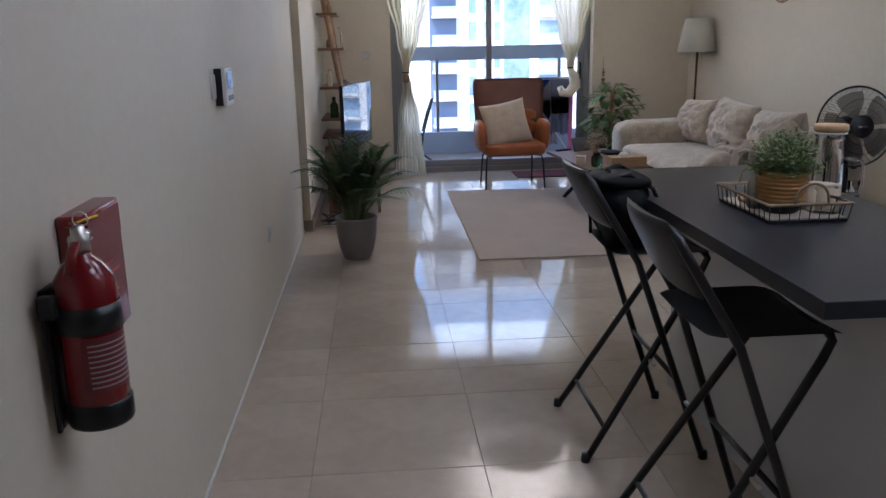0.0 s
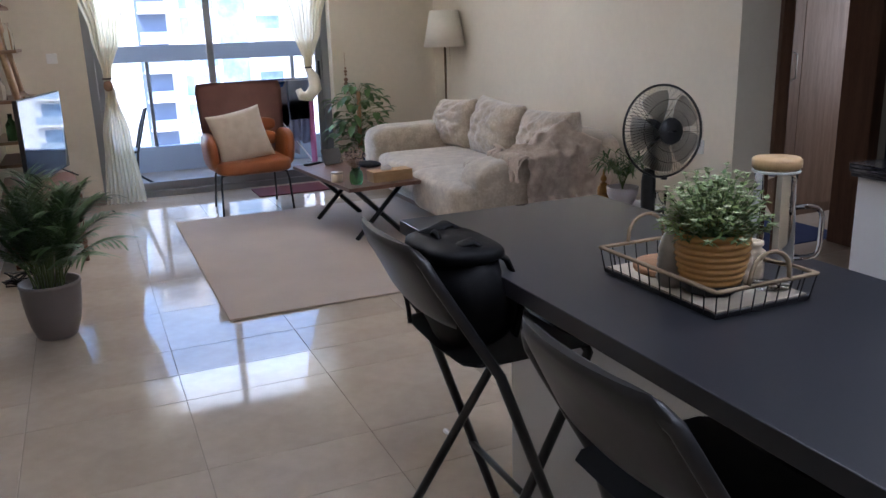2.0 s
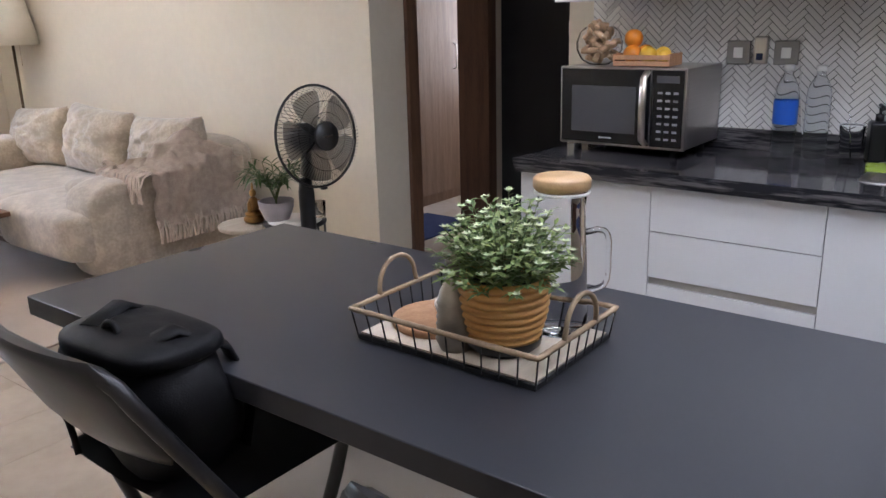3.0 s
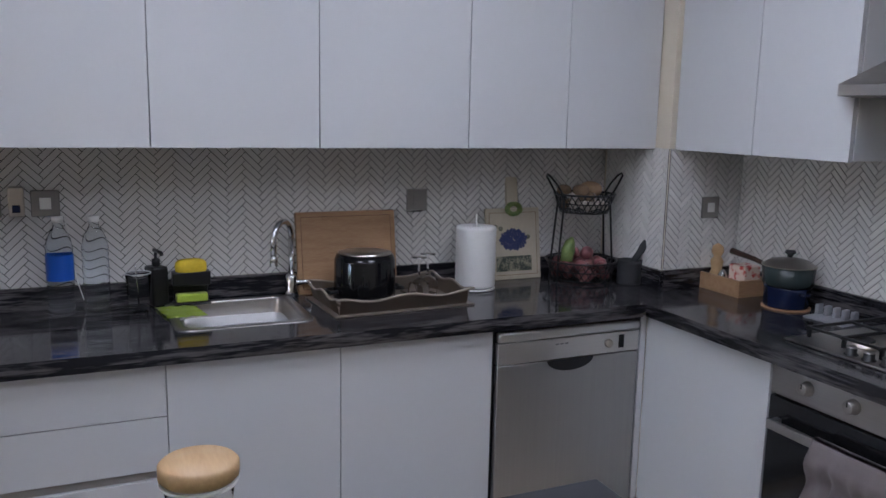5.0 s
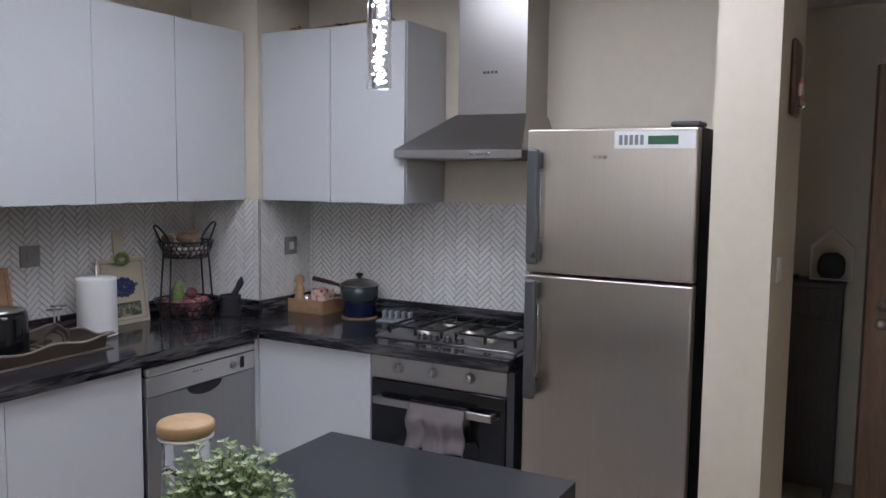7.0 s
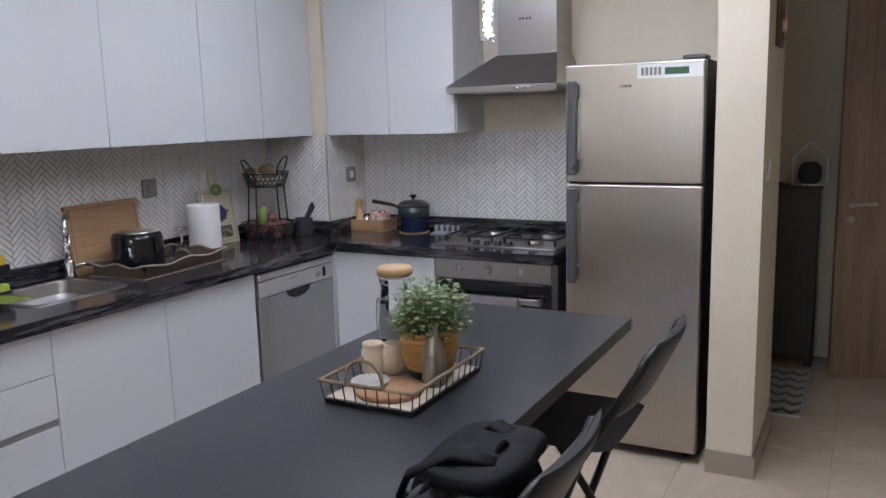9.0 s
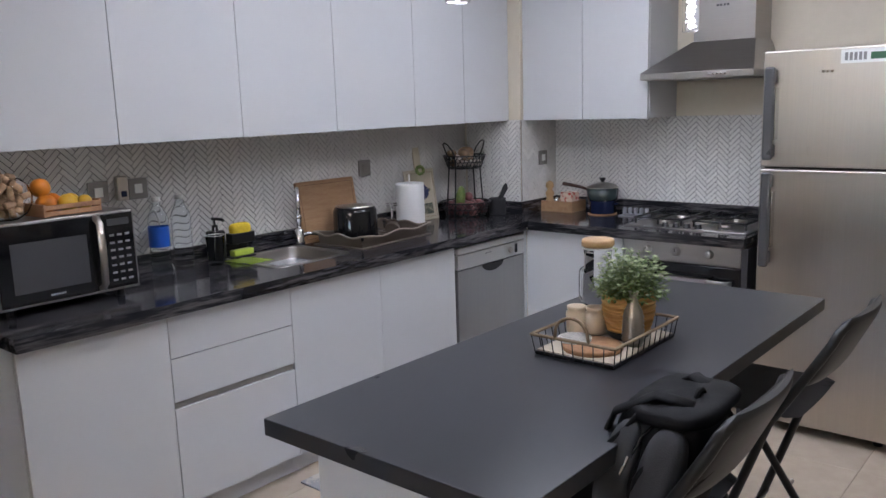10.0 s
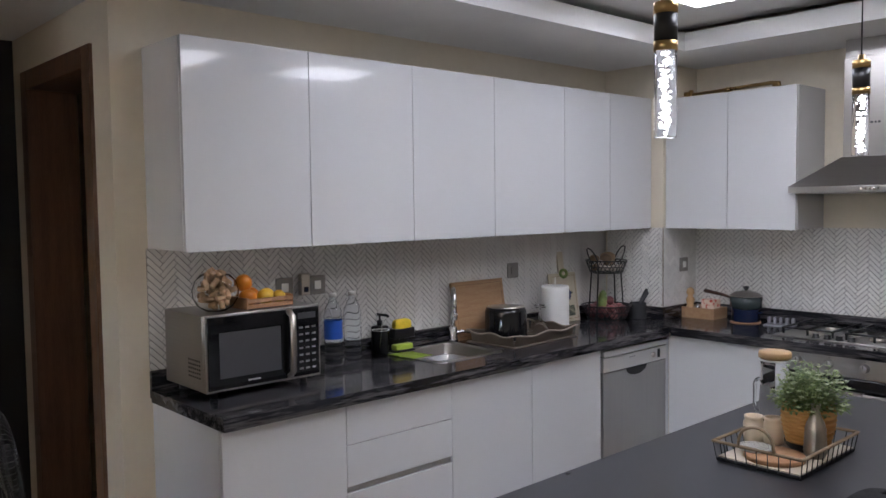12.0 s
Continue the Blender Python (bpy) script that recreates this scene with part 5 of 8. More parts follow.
for _r in range(-5, 6):
    _y = _r * 0.0078
    _w = math.sqrt(max(0, 0.043 ** 2 - _y * _y))
    _n = int(2 * _w / 0.007)
    _prev = None
    for _i in range(_n + 1):
        _x = -_w + 0.007 * _i
        _yy = _y + (0.002 if _i % 2 else -0.002)
        _cur = (_b.verts.new((_x, _yy - 0.0013, 0.0093)), _b.verts.new((_x, _yy + 0.0013, 0.0093)))
        if _prev:
            _b.faces.new((_prev[0], _cur[0], _cur[1], _prev[1]))
        _prev = _cur
part("pattern", _b, "black_paint", _t, "black zigzag lines", "stuff")

# stools
def stool(y, label):
    t = thing("bar_stool", (1.51, y, 0), 0, label, "bar stool", "folding stools at the island")
    side = [(0.205, 0.25, 0.0), (-0.047, 0.212, 0.72), (-0.155, 0.199, 0.9), (-0.187, 0.192, 0.955), (-0.2, 0.178, 0.985), (-0.209, 0.15, 1.0), (-0.224, 0.08, 1.006), (-0.228, 0.0, 1.008)]
    part("back_tube", T(side + [(x, -yy, z) for x, yy, z in side[-2::-1]], 0.0125, 10), "black_paint", t, "bent black steel tube of the legs and back")
    for s in (-1, 1):
        part("front_leg", T([(-0.21, s * 0.225, 0.0), (0.19, s * 0.165, 0.66), (0.213, s * 0.162, 0.71), (0.2, s * 0.16, 0.732)], 0.0125, 10), "black_paint", t, "black steel tube")
        for x, yy in ((0.205, 0.25), (-0.21, 0.225)):
            part("foot", L([(0, 0), (0.017, 0), (0.017, 0.012), (0.014, 0.03), (0, 0.03)], 12, (x, s * yy, 0)), "black_plastic", t)
    bm = bmesh.new()
    n = 12
    rows = []
    for i in range(n + 1):
        f = i / n
        x = -0.115 + 0.35 * f
        w = 0.2 if 0.1 < f < 0.86 else 0.2 - 0.03 * (1 - min(1, min(f / 0.1, (1 - f) / 0.14)))
        rows.append([bm.verts.new((x, w * (k / 6 - 1), 0.742 - 0.008 * math.cos(math.pi * (k / 6 - 1) / 2) - (0.014 * ((f - 0.85) / 0.15) ** 2 if f > 0.85 else 0))) for k in range(13)])
    for p, q in zip(rows, rows[1:]):
        for k in range(12):
            bm.faces.new((p[k], p[k + 1], q[k + 1], q[k])).smooth = True
    bmesh.ops.solidify(bm, geom=bm.faces[:], thickness=0.012)
    part("seat", bm, "black_plastic", t, "black moulded seat")
    bm = bmesh.new()
    m, k = 10, 16
    rings = []
    for i in range(m + 1):
        f = i / m
        z = 0.825 + 0.2 * f
        lean = -0.11 - (z - 0.795) * 0.5
        end = min(f, 1 - f) * m
        w = 0.183 - (0.028 if end < 0.5 else 0.01 if end < 1.5 else 0.0)
        th = 0.006 if end < 0.5 else 0.013 if end < 1.5 else 0.016
        ring = []
        for sgn in (1, -1):
            for q in range(k + 1):
                u = (q / k * 2 - 1) * sgn
                edge = max(0.15, 1 - abs(u) ** 8)
                ring.append(bm.verts.new((lean - 0.02 * math.cos(u * 1.5) + sgn * th * edge + 0.004, w * u, z)))
        rings.append(ring)
    n = len(rings[0])
    for p, q in zip(rings, rings[1:]):
        for a in range(n):
            bm.faces.new((p[a], q[a], q[(a + 1) % n], p[(a + 1) % n])).smooth = True
    bm.faces.new(rings[0])
    bm.faces.new(rings[-1][::-1])
    bmesh.ops.recalc_face_normals(bm, faces=bm.faces[:])
    part("backrest", bm, "black_plastic", t, "thick rounded black backrest pad")
    for s in (-1, 1):
        for z in (0.84, 0.93):
            x = -0.11 - (z - 0.795) * 0.52
            part("rivet", T([(x + 0.012, s * (0.211 - (z - 0.84) * 0.09), z), (x + 0.012, s * (0.168), z)], 0.005, 8), "black_paint", t)
    part("footrest", T([(0.205 - 0.115, -0.235, 0.31), (0.205 - 0.115, 0.235, 0.31)], 0.009, 8), "black_paint", t)
    part("rear_brace", T([(-0.21 + 0.07, -0.222, 0.115), (-0.21 + 0.07, 0.222, 0.115)], 0.008, 8), "black_paint", t)
    part("seat_brace", T([(0.2, -0.16, 0.728), (0.2, 0.16, 0.728)], 0.008, 8), "black_paint", t)
    for s in (-1, 1):
        part("pivot", T([(0.014, s * 0.19, 0.36), (0.014, s * 0.245, 0.36)], 0.007, 8), "steel", t)
    return t


stool(4.17, "black folding bar stool with a backpack on its seat")
stool(3.39, "black folding bar stool standing empty at the island")

# backpack on the far stool
M["nylon"] = mat("black_nylon", (0.005, 0.005, 0.006), 0.6, scale=20, fine=300, amount=0.5, bump=0.5, ior=1.25)
M["nylon_grey"] = mat("charcoal_nylon", (0.06, 0.06, 0.065), 0.7, scale=20, fine=300, amount=0.4, bump=0.5, ior=1.3)
_t = thing("backpack", (1.475, 4.18, 0.745), 0, "black and charcoal backpack slumped on the stool seat", "backpack")
_m = Matrix.Rotation(radians(-14), 3, "Y") @ Matrix.Rotation(radians(8), 3, "X")
part("body", P((0.0, 0.0, 0.115), (0.19, 0.3, 0.25), 3.0, 24, 0.02, 2, _m), "nylon", _t, "black nylon body")
for _k, (_x, _w) in enumerate(((0.05, 0.075), (-0.035, 0.085))):
    part("side_panel", P((_x, 0.128, 0.11), (_w, 0.1, 0.21), 2.6, 18, 0.006, 5 + _k, _m), "nylon_grey", _t, "curved charcoal side panel")
for _x in (0.094, 0.006, -0.082):
    _pts = [(_x + 0.02 * math.sin(i * 0.5), 0.126 + 0.058 * math.sin(math.pi * i / 10), 0.0 + 0.021 * i) for i in range(11)]
    part("piping", T([_m @ Vector(p) for p in _pts], 0.006, 6), "nylon", _t, "black seam piping")
part("top_flap", P((-0.02, -0.01, 0.222), (0.19, 0.27, 0.05), 3.0, 22, 0.014, 7), "nylon", _t)
part("side_pocket", P((0.05, -0.02, 0.09), (0.1, 0.2, 0.16), 3.0, 12, 0.014, 9, _m), "nylon_grey", _t)
part("strap", T([(-0.07, -0.07, 0.23), (-0.01, -0.09, 0.25), (0.07, -0.1, 0.2), (0.112, -0.1, 0.11), (0.095, -0.09, 0.01)], 0.024, 8, flat=0.3), "nylon", _t, "padded black strap")
part("strap", T([(-0.07, 0.05, 0.24), (0.0, 0.07, 0.255), (0.08, 0.09, 0.21), (0.118, 0.1, 0.12), (0.1, 0.1, 0.01)], 0.024, 8, flat=0.3), "nylon", _t, "padded black strap")
part("grab_loop", T(arc((-0.06, 0, 0.235), 0.022, 0, 180, 10, (0, 1, 0)), 0.006, 8), "nylon", _t)
part("zip", T([_m @ Vector(p) for p in ((0.055, 0.168, 0.02), (0.052, 0.175, 0.1), (0.045, 0.166, 0.16), (0.03, 0.14, 0.2))], 0.0032, 6), "black_gloss", _t)
part("zip_pull", T([_m @ Vector(p) for p in ((0.053, 0.178, 0.12), (0.056, 0.184, 0.08))], 0.0045, 6), "chrome", _t)

# kitchen mat on the floor between the units and the island
M["mat_pattern"] = mat("beige_grey_woven_mat", (0.5, 0.47, 0.43), 0.95, color2=(0.3, 0.3, 0.32), scale=9, fine=120, contrast=(0.47, 0.53), bump=0.6)
_t = thing("kitchen_mat", (2.85, 3.05, 0.0), 0, "pale woven runner with a grey pattern on the kitchen floor", "rug")
part("pile", B((-0.3, -0.6, 0.001), (0.53, 0.6, 0.01), 0.004), "mat_pattern", _t)

# ---- entrance ----
structure("floor_skirting_stub", (1.228, 1.3, 0), (1.239, 1.96, 0.1), "skirting")
structure("floor_skirting_stub_end", (1.2395, 1.9475, 0), (1.43, 1.96, 0.1), "skirting")
_t = thing("shoe_cabinet", (1.36, 0.09, 0), 0, "dark grey wood shoe cabinet with a drawer", "cabinet")
M["grey_wood"] = mat("dark_grey_wood", (0.035, 0.03, 0.028), 0.5, color2=(0.06, 0.05, 0.045), scale=4, fine=40, bump=0.06, stretch=(9, 9, 0.7))
part("body", B((-0.25, -0.1, 0.05), (0.25, 0.15, 1.07)), "grey_wood", _t)
part("top", B((-0.262, -0.1, 1.0705), (0.262, 0.175, 1.092), 0.003), "grey_wood", _t)
part("drawer", B((-0.245, 0.1505, 0.91), (0.245, 0.168, 1.065), 0.002), "grey_wood", _t)
part("door", B((-0.245, 0.1505, 0.06), (0.245, 0.168, 0.902), 0.002), "grey_wood", _t)
part("knob", P((0, 0.176, 0.985), (0.022, 0.02, 0.022), 2, 8), "chrome", _t)
for _x in (-0.23, 0.23):
    part("foot", B((_x - 0.02, -0.08, 0), (_x + 0.02, 0.14, 0.05)), "grey_wood", _t)
_t = thing("house_ornament", (1.17, 0.14, 1.092), 0, "small white house-shaped frame holding a dark ornament", "ornament")
part("frame", T([(-0.095, 0, 0.008), (0.095, 0, 0.008), (0.095, 0, 0.17), (0, 0, 0.262), (-0.095, 0, 0.17)], 0.008, 8, True), "white_plastic", _t)
part("figure", P((0, -0.01, 0.075), (0.13, 0.05, 0.14), 2.6, 10, 0.006), "stone_grey", _t)
_t = thing("black_box", (1.38, 0.12, 1.092), 0, "small black tray with keys on the shoe cabinet", "tray")
part("tray", B((-0.06, -0.04, 0), (0.06, 0.04, 0.02), 0.004), "black_plastic", _t)
_t = thing("entrance_door", (0.1, 0.1, 0), 17, "tall walnut entrance door with a steel lever handle, ajar", "door")
part("leaf", B((0, -0.02, 0.004), (0.95, 0.025, 2.13), 0.002), "leaf_wood", _t, "walnut veneer door leaf")
_h = L([(0, 0), (0.026, 0), (0.026, 0.008), (0.01, 0.01), (0.01, 0.045), (0, 0.045)], 18)
_hd = part("handle", _h, "steel", _t, "brushed steel lever handle")
_hd.matrix_basis = pose(0.88, 0.025, 1.02, -90, 0, 0)
part("lever", T([(0.88, 0.068, 1.02), (0.76, 0.07, 1.02)], 0.009, 10), "steel", _t)
_k = part("lock", L([(0, 0), (0.026, 0), (0.026, 0.008), (0, 0.008)], 18), "steel", _t)
_k.matrix_basis = pose(0.88, 0.025, 0.93, -90, 0, 0)
_t = thing("zigzag_rug", (1.2, 0.78, 0), 0, "grey and white zigzag runner in the entrance", "rug")
M["rug_white"] = mat("white_woven_rug", (0.55, 0.54, 0.52), 0.95, scale=20, fine=200, amount=0.3, bump=0.7)
M["rug_grey"] = mat("grey_woven_rug", (0.22, 0.23, 0.26), 0.95, scale=20, fine=200, amount=0.3, bump=0.7)
part("pile", B((-0.1, -0.45, 0.001), (0.35, 0.36, 0.01), 0.003), "rug_white", _t)
for _r in range(6):
    _b, _prev = bmesh.new(), None
    for _i in range(11):
        _x, _y = -0.09 + 0.043 * _i, -0.4 + 0.13 * _r + (0.05 if _i % 2 else 0)
        _cur = [_b.verts.new((_x, _y + d, z)) for d, z in ((0, 0.0102), (0.045, 0.0102))]
        if _prev:
            _b.faces.new((_prev[0], _cur[0], _cur[1], _prev[1]))
        _prev = _cur
    bmesh.ops.solidify(_b, geom=_b.faces[:], thickness=-0.001)
    part("zigzag_band", _b, "rug_grey", _t)
_t = thing("wall_plaque", (1.238, 1.63, 1.935), 0, "dark wooden key holder with small red ornaments", "wall plaque")
part("board", B((-0.018, -0.09, -0.12), (0, 0.09, 0.13), 0.01), "dark_wood", _t)
part("ornament", P((-0.028, 0.02, -0.03), (0.02, 0.05, 0.07), 2.5, 8), "red_tin", _t)
part("hook", T([(-0.018, -0.03, -0.08), (-0.035, -0.03, -0.09), (-0.035, -0.03, -0.07)], 0.003, 6), "chrome", _t)
plate("light_switch", (1.239, 1.79, 1.31), (0.085, 0.085), "w", "white_plastic", "white light switch on the wall end")

# corridor: door frames and doors
def door_frame(name, x0, x1, y0, y1, top, label):
    t = thing(name, (0, 0, 0), 0, label, "door frame", kind="structure")
    part("jamb", B((x0, y0, 0.001), (x0 + 0.09, y1, top), 0.003), "dark_wood", t)
    part("jamb", B((x1 - 0.09, y0, 0.001), (x1, y1, top), 0.003), "dark_wood", t)
    part("head", B((x0 + 0.0905, y0, top - 0.09), (x1 - 0.0905, y1, top), 0.003), "dark_wood", t)
    return t


door_frame("door_1", 4.2, 5.15, 4.61, 4.846, 2.3, "dark stained wooden door frame of a bedroom")
door_frame("door_2", 4.345, 5.22, 6.02, 6.26, 2.3, "dark stained wooden door frame of a bedroom")
_t = thing("bedroom_door", (4.98, 4.6, 0), -100, "dark walnut bedroom door standing open", "door")
part("leaf", B((0, -0.02, 0.005), (0.8, 0.02, 2.18), 0.002), "dark_wood", _t)
part("handle", T([(0.74, 0.02, 1.0), (0.74, 0.06, 1.0), (0.64, 0.062, 1.0)], 0.009, 8), "steel", _t)
_t = thing("bedroom_door", (4.46, 6.275, 0), 93, "brown walnut bedroom door standing wide open", "door")
part("leaf", B((0, -0.02, 0.005), (0.82, 0.02, 2.18), 0.002), "leaf_wood", _t)
_hp = part("handle_plate", B((0.72, -0.028, 0.9), (0.76, -0.02, 1.14), 0.002), "steel", _t)
_t = thing("wardrobe", (5.4, 7.18, 0), 0, "brown wood grain wardrobe with tall doors", "wardrobe")
part("body", B((-1.05, -0.28, 0.0), (1.15, 0.34, 2.4)), "leaf_wood", _t)
for _i in range(4):
    _o = part("door", B((-1.04 + 0.545 * _i, -0.3, 0.08), (-0.5 + 0.545 * _i, -0.2815, 2.38), 0.003), "leaf_wood", _t)
    part("handle", T([(-0.58 + 0.545 * _i, -0.302, 1.02), (-0.58 + 0.545 * _i, -0.33, 1.03), (-0.58 + 0.545 * _i, -0.33, 1.2), (-0.58 + 0.545 * _i, -0.302, 1.21)], 0.006, 8), "steel", _o)
_t = thing("blue_mat", (5.05, 6.54, 0), 0, "dark blue floor mat in the bedroom doorway", "mat")
M["mat_blue"] = mat("dark_blue_carpet", (0.015, 0.025, 0.08), 0.95, scale=30, fine=250, amount=0.4, bump=0.6)
part("pile", B((-0.3, -0.25, 0.001), (0.3, 0.2, 0.01), 0.003), "mat_blue", _t)
plate("light_switch", (5.3105, 5.5, 1.33), (0.085, 0.085), "w", "white_plastic", "white light switch on the black wall")

# ---- the left wall ----
_t = thing("fire_extinguisher", (0.075, 2.87, 0.772), 0, "red fire extinguisher in a black wall bracket", "fire extinguisher")
_t.scale = (1.02, 1.02, 1.05)
M["red_paint"] = mat("red_enamel", (0.2, 0.008, 0.012), 0.22, amount=0.4, bump=0.02, coat=0.3)
part("cylinder", L([(0, 0.012), (0.05, 0.012), (0.054, 0.02), (0.054, 0.235), (0.05, 0.265), (0.034, 0.29), (0.018, 0.302), (0.016, 0.315), (0, 0.315)], 36), "red_paint", _t, "glossy red cylinder")
part("foot_ring", L([(0, 0), (0.056, 0), (0.058, 0.006), (0.058, 0.042), (0.0545, 0.045)], 32), "black_plastic", _t)
part("valve", L([(0, 0.31), (0.018, 0.31), (0.018, 0.335), (0.012, 0.34), (0.012, 0.355), (0, 0.357)], 18), "steel", _t, "metal valve")
part("lever", T([(-0.01, 0.005, 0.352), (0.0, -0.03, 0.362), (0.005, -0.07, 0.375)], 0.009, 8, flat=0.5), "red_paint", _t)
part("lower_grip", T([(0.0, 0.0, 0.335), (0.0, -0.035, 0.318), (0.0, -0.06, 0.285)], 0.01, 8, flat=0.5), "red_paint", _t)
part("gauge", T([(0, 0.012, 0.33), (0, 0.032, 0.33)], 0.014, 14), "chrome", _t)
part("safety_pin", T(arc((0.0, 0.02, 0.362), 0.013, 0, 360, 14, (1, 0, 0), (0, 0, 1))[:-1], 0.0015, 6, True), "chrome", _t)
part("seal_tie", T([(0.0, 0.0, 0.36), (0.02, 0.05, 0.362)], 0.0022, 6), "yellow", _t, "yellow plastic seal")
_l = bmesh.new()
lathe(_l, [(0.0548, 0.07), (0.0548, 0.17)], 36)
bmesh.ops.delete(_l, geom=[f for f in _l.faces if f.calc_center_median().x < 0.004 or f.calc_center_median().y > 0.03], context="FACES")
M["red_print"] = mat("faded_pink_print", (0.42, 0.12, 0.12), 0.5, amount=0.3, bump=0)
M["red_label"] = mat("dark_red_label", (0.16, 0.02, 0.025), 0.4, amount=0.2, bump=0)
_lb = part("label", _l, "red_label", _t, "printed instruction label")
_l = bmesh.new()
for _k in range(9):
    lathe(_l, [(0.0551, 0.078 + _k * 0.0095), (0.0551, 0.081 + _k * 0.0095)], 36)
bmesh.ops.delete(_l, geom=[f for f in _l.faces if f.calc_center_median().x < 0.012 or f.calc_center_median().y > 0.02], context="FACES")
part("printed_lines", _l, "towel", _lb)
part("strap", L([(0.056, 0.175), (0.0575, 0.175), (0.0575, 0.222), (0.056, 0.222)], 32), "black_plastic", _t, "black bracket strap")
_b = bmesh.new()
box(_b, (-0.072, -0.03, -0.005), (-0.058, 0.03, 0.25), 0.004)
box(_b, (-0.06, -0.058, 0.0), (-0.052, -0.045, 0.24), 0.003)
box(_b, (-0.06, -0.07, 0.21), (-0.03, -0.045, 0.25), 0.006)
part("bracket", _b, "black_plastic", _t)
_t = thing("fire_blanket_box", (0.0, 3.08, 0.872), 0, "red fire blanket box on the wall behind the extinguisher", "fire blanket")
part("case", B((0.001, -0.12, 0), (0.055, 0.09, 0.27), 0.006), "red_paint", _t)
part("flap", B((0.0555, -0.11, 0.2), (0.058, 0.08, 0.262), 0.001), "red_paint", _t)
for _k in range(5):
    part("printed_bar", B((0.0555, -0.05, 0.06 + _k * 0.022), (0.0562, 0.05 - 0.02 * (_k % 3), 0.066 + _k * 0.022)), "red_print", _t)
_t = thing("intercom_panel", (0.0, 4.68, 1.293), 0, "silver wall intercom with a grey screen", "intercom")
part("case", B((0.001, -0.075, -0.075), (0.045, 0.075, 0.07), 0.006), "white_plastic", _t, "pale silver case")
part("side_band", B((0.0015, -0.078, -0.072), (0.03, -0.0755, 0.068), 0.001), "black_plastic", _t)
part("screen", B((0.0455, -0.05, -0.01), (0.0468, 0.055, 0.055)), "black_gloss", _t)
for _k in range(3):
    part("button", B((0.0455, -0.045 + _k * 0.038, -0.055), (0.0475, -0.02 + _k * 0.038, -0.035), 0.001), "handle_grey", _t)
plate("light_switch", (0.0, 4.56, 1.295), (0.06, 0.09), "e", "white_plastic", "white light switch beside the intercom")
plate("wall_socket", (0.0, 5.76, 0.45), (0.085, 0.085), "e", "white_plastic", "white double socket low on the cream wall", n=2)
plate("wall_socket", (0.06, 8.0, 0.32), (0.085, 0.085), "e", "white_plastic", "white socket low on the wall behind the plant")
plate("light_switch", (0.52, 10.2995, 1.3), (0.085, 0.085), "s", "white_plastic", "white switch plate on the window wall")
structure("skirting_west", (0.0, -0.02, 0.001), (0.006, 7.7, 0.012), "ceiling", "pale joint strip along the wall")
structure("skirting_niche", (0.0605, 7.7, 0.0), (0.072, 10.288, 0.09), "skirting", "beige tile skirting")
structure("skirting_step", (0.0, 7.688, 0.0), (0.072, 7.6995, 0.09), "skirting")
structure("skirting_north_left", (0.072, 10.2885, 0.0), (0.78, 10.2995, 0.09), "skirting")
structure("skirting_north_right", (2.98, 10.2885, 0.0), (4.048, 10.2995, 0.09), "skirting")
structure("skirting_east", (4.0485, 6.05, 0.0), (4.0595, 10.2995, 0.09), "skirting")
structure("skirting_east_end", (4.06, 6.028, 0.0), (4.34, 6.0395, 0.09), "ceiling")

# ---- balcony door and balcony ----
M["curtain"] = None
_m = bpy.data.materials.new("sheer_cream_curtain")
_m.use_nodes = True
_n, _l = _m.node_tree.nodes, _m.node_tree.links
_p = _n["Principled BSDF"]
_p.inputs["Base Color"].default_value, _p.inputs["Roughness"].default_value = (0.82, 0.76, 0.62, 1), 0.9
_tr, _tl, _mx, _mx2 = _n.new("ShaderNodeBsdfTransparent"), _n.new("ShaderNodeBsdfTranslucent"), _n.new("ShaderNodeMixShader"), _n.new("ShaderNodeMixShader")
_tl.inputs[0].default_value = (0.85, 0.78, 0.6, 1)
_mx.inputs[0].default_value, _mx2.inputs[0].default_value = 0.55, 0.18
_l.new(_p.outputs[0], _mx.inputs[1])
_l.new(_tl.outputs[0], _mx.inputs[2])
_l.new(_mx.outputs[0], _mx2.inputs[1])
_l.new(_tr.outputs[0], _mx2.inputs[2])
_l.new(_mx2.outputs[0], _n["Material Output"].inputs[0])
_wv = _n.new("ShaderNodeTexNoise")
_wv.inputs["Scale"].default_value = 300
_bp = _n.new("ShaderNodeBump")
_bp.inputs["Strength"].default_value, _bp.inputs["Distance"].default_value = 0.3, 0.002
_l.new(_wv.outputs[0], _bp.inputs["Height"])
_l.new(_bp.outputs[0], _p.inputs["Normal"])
M["curtain"] = _m


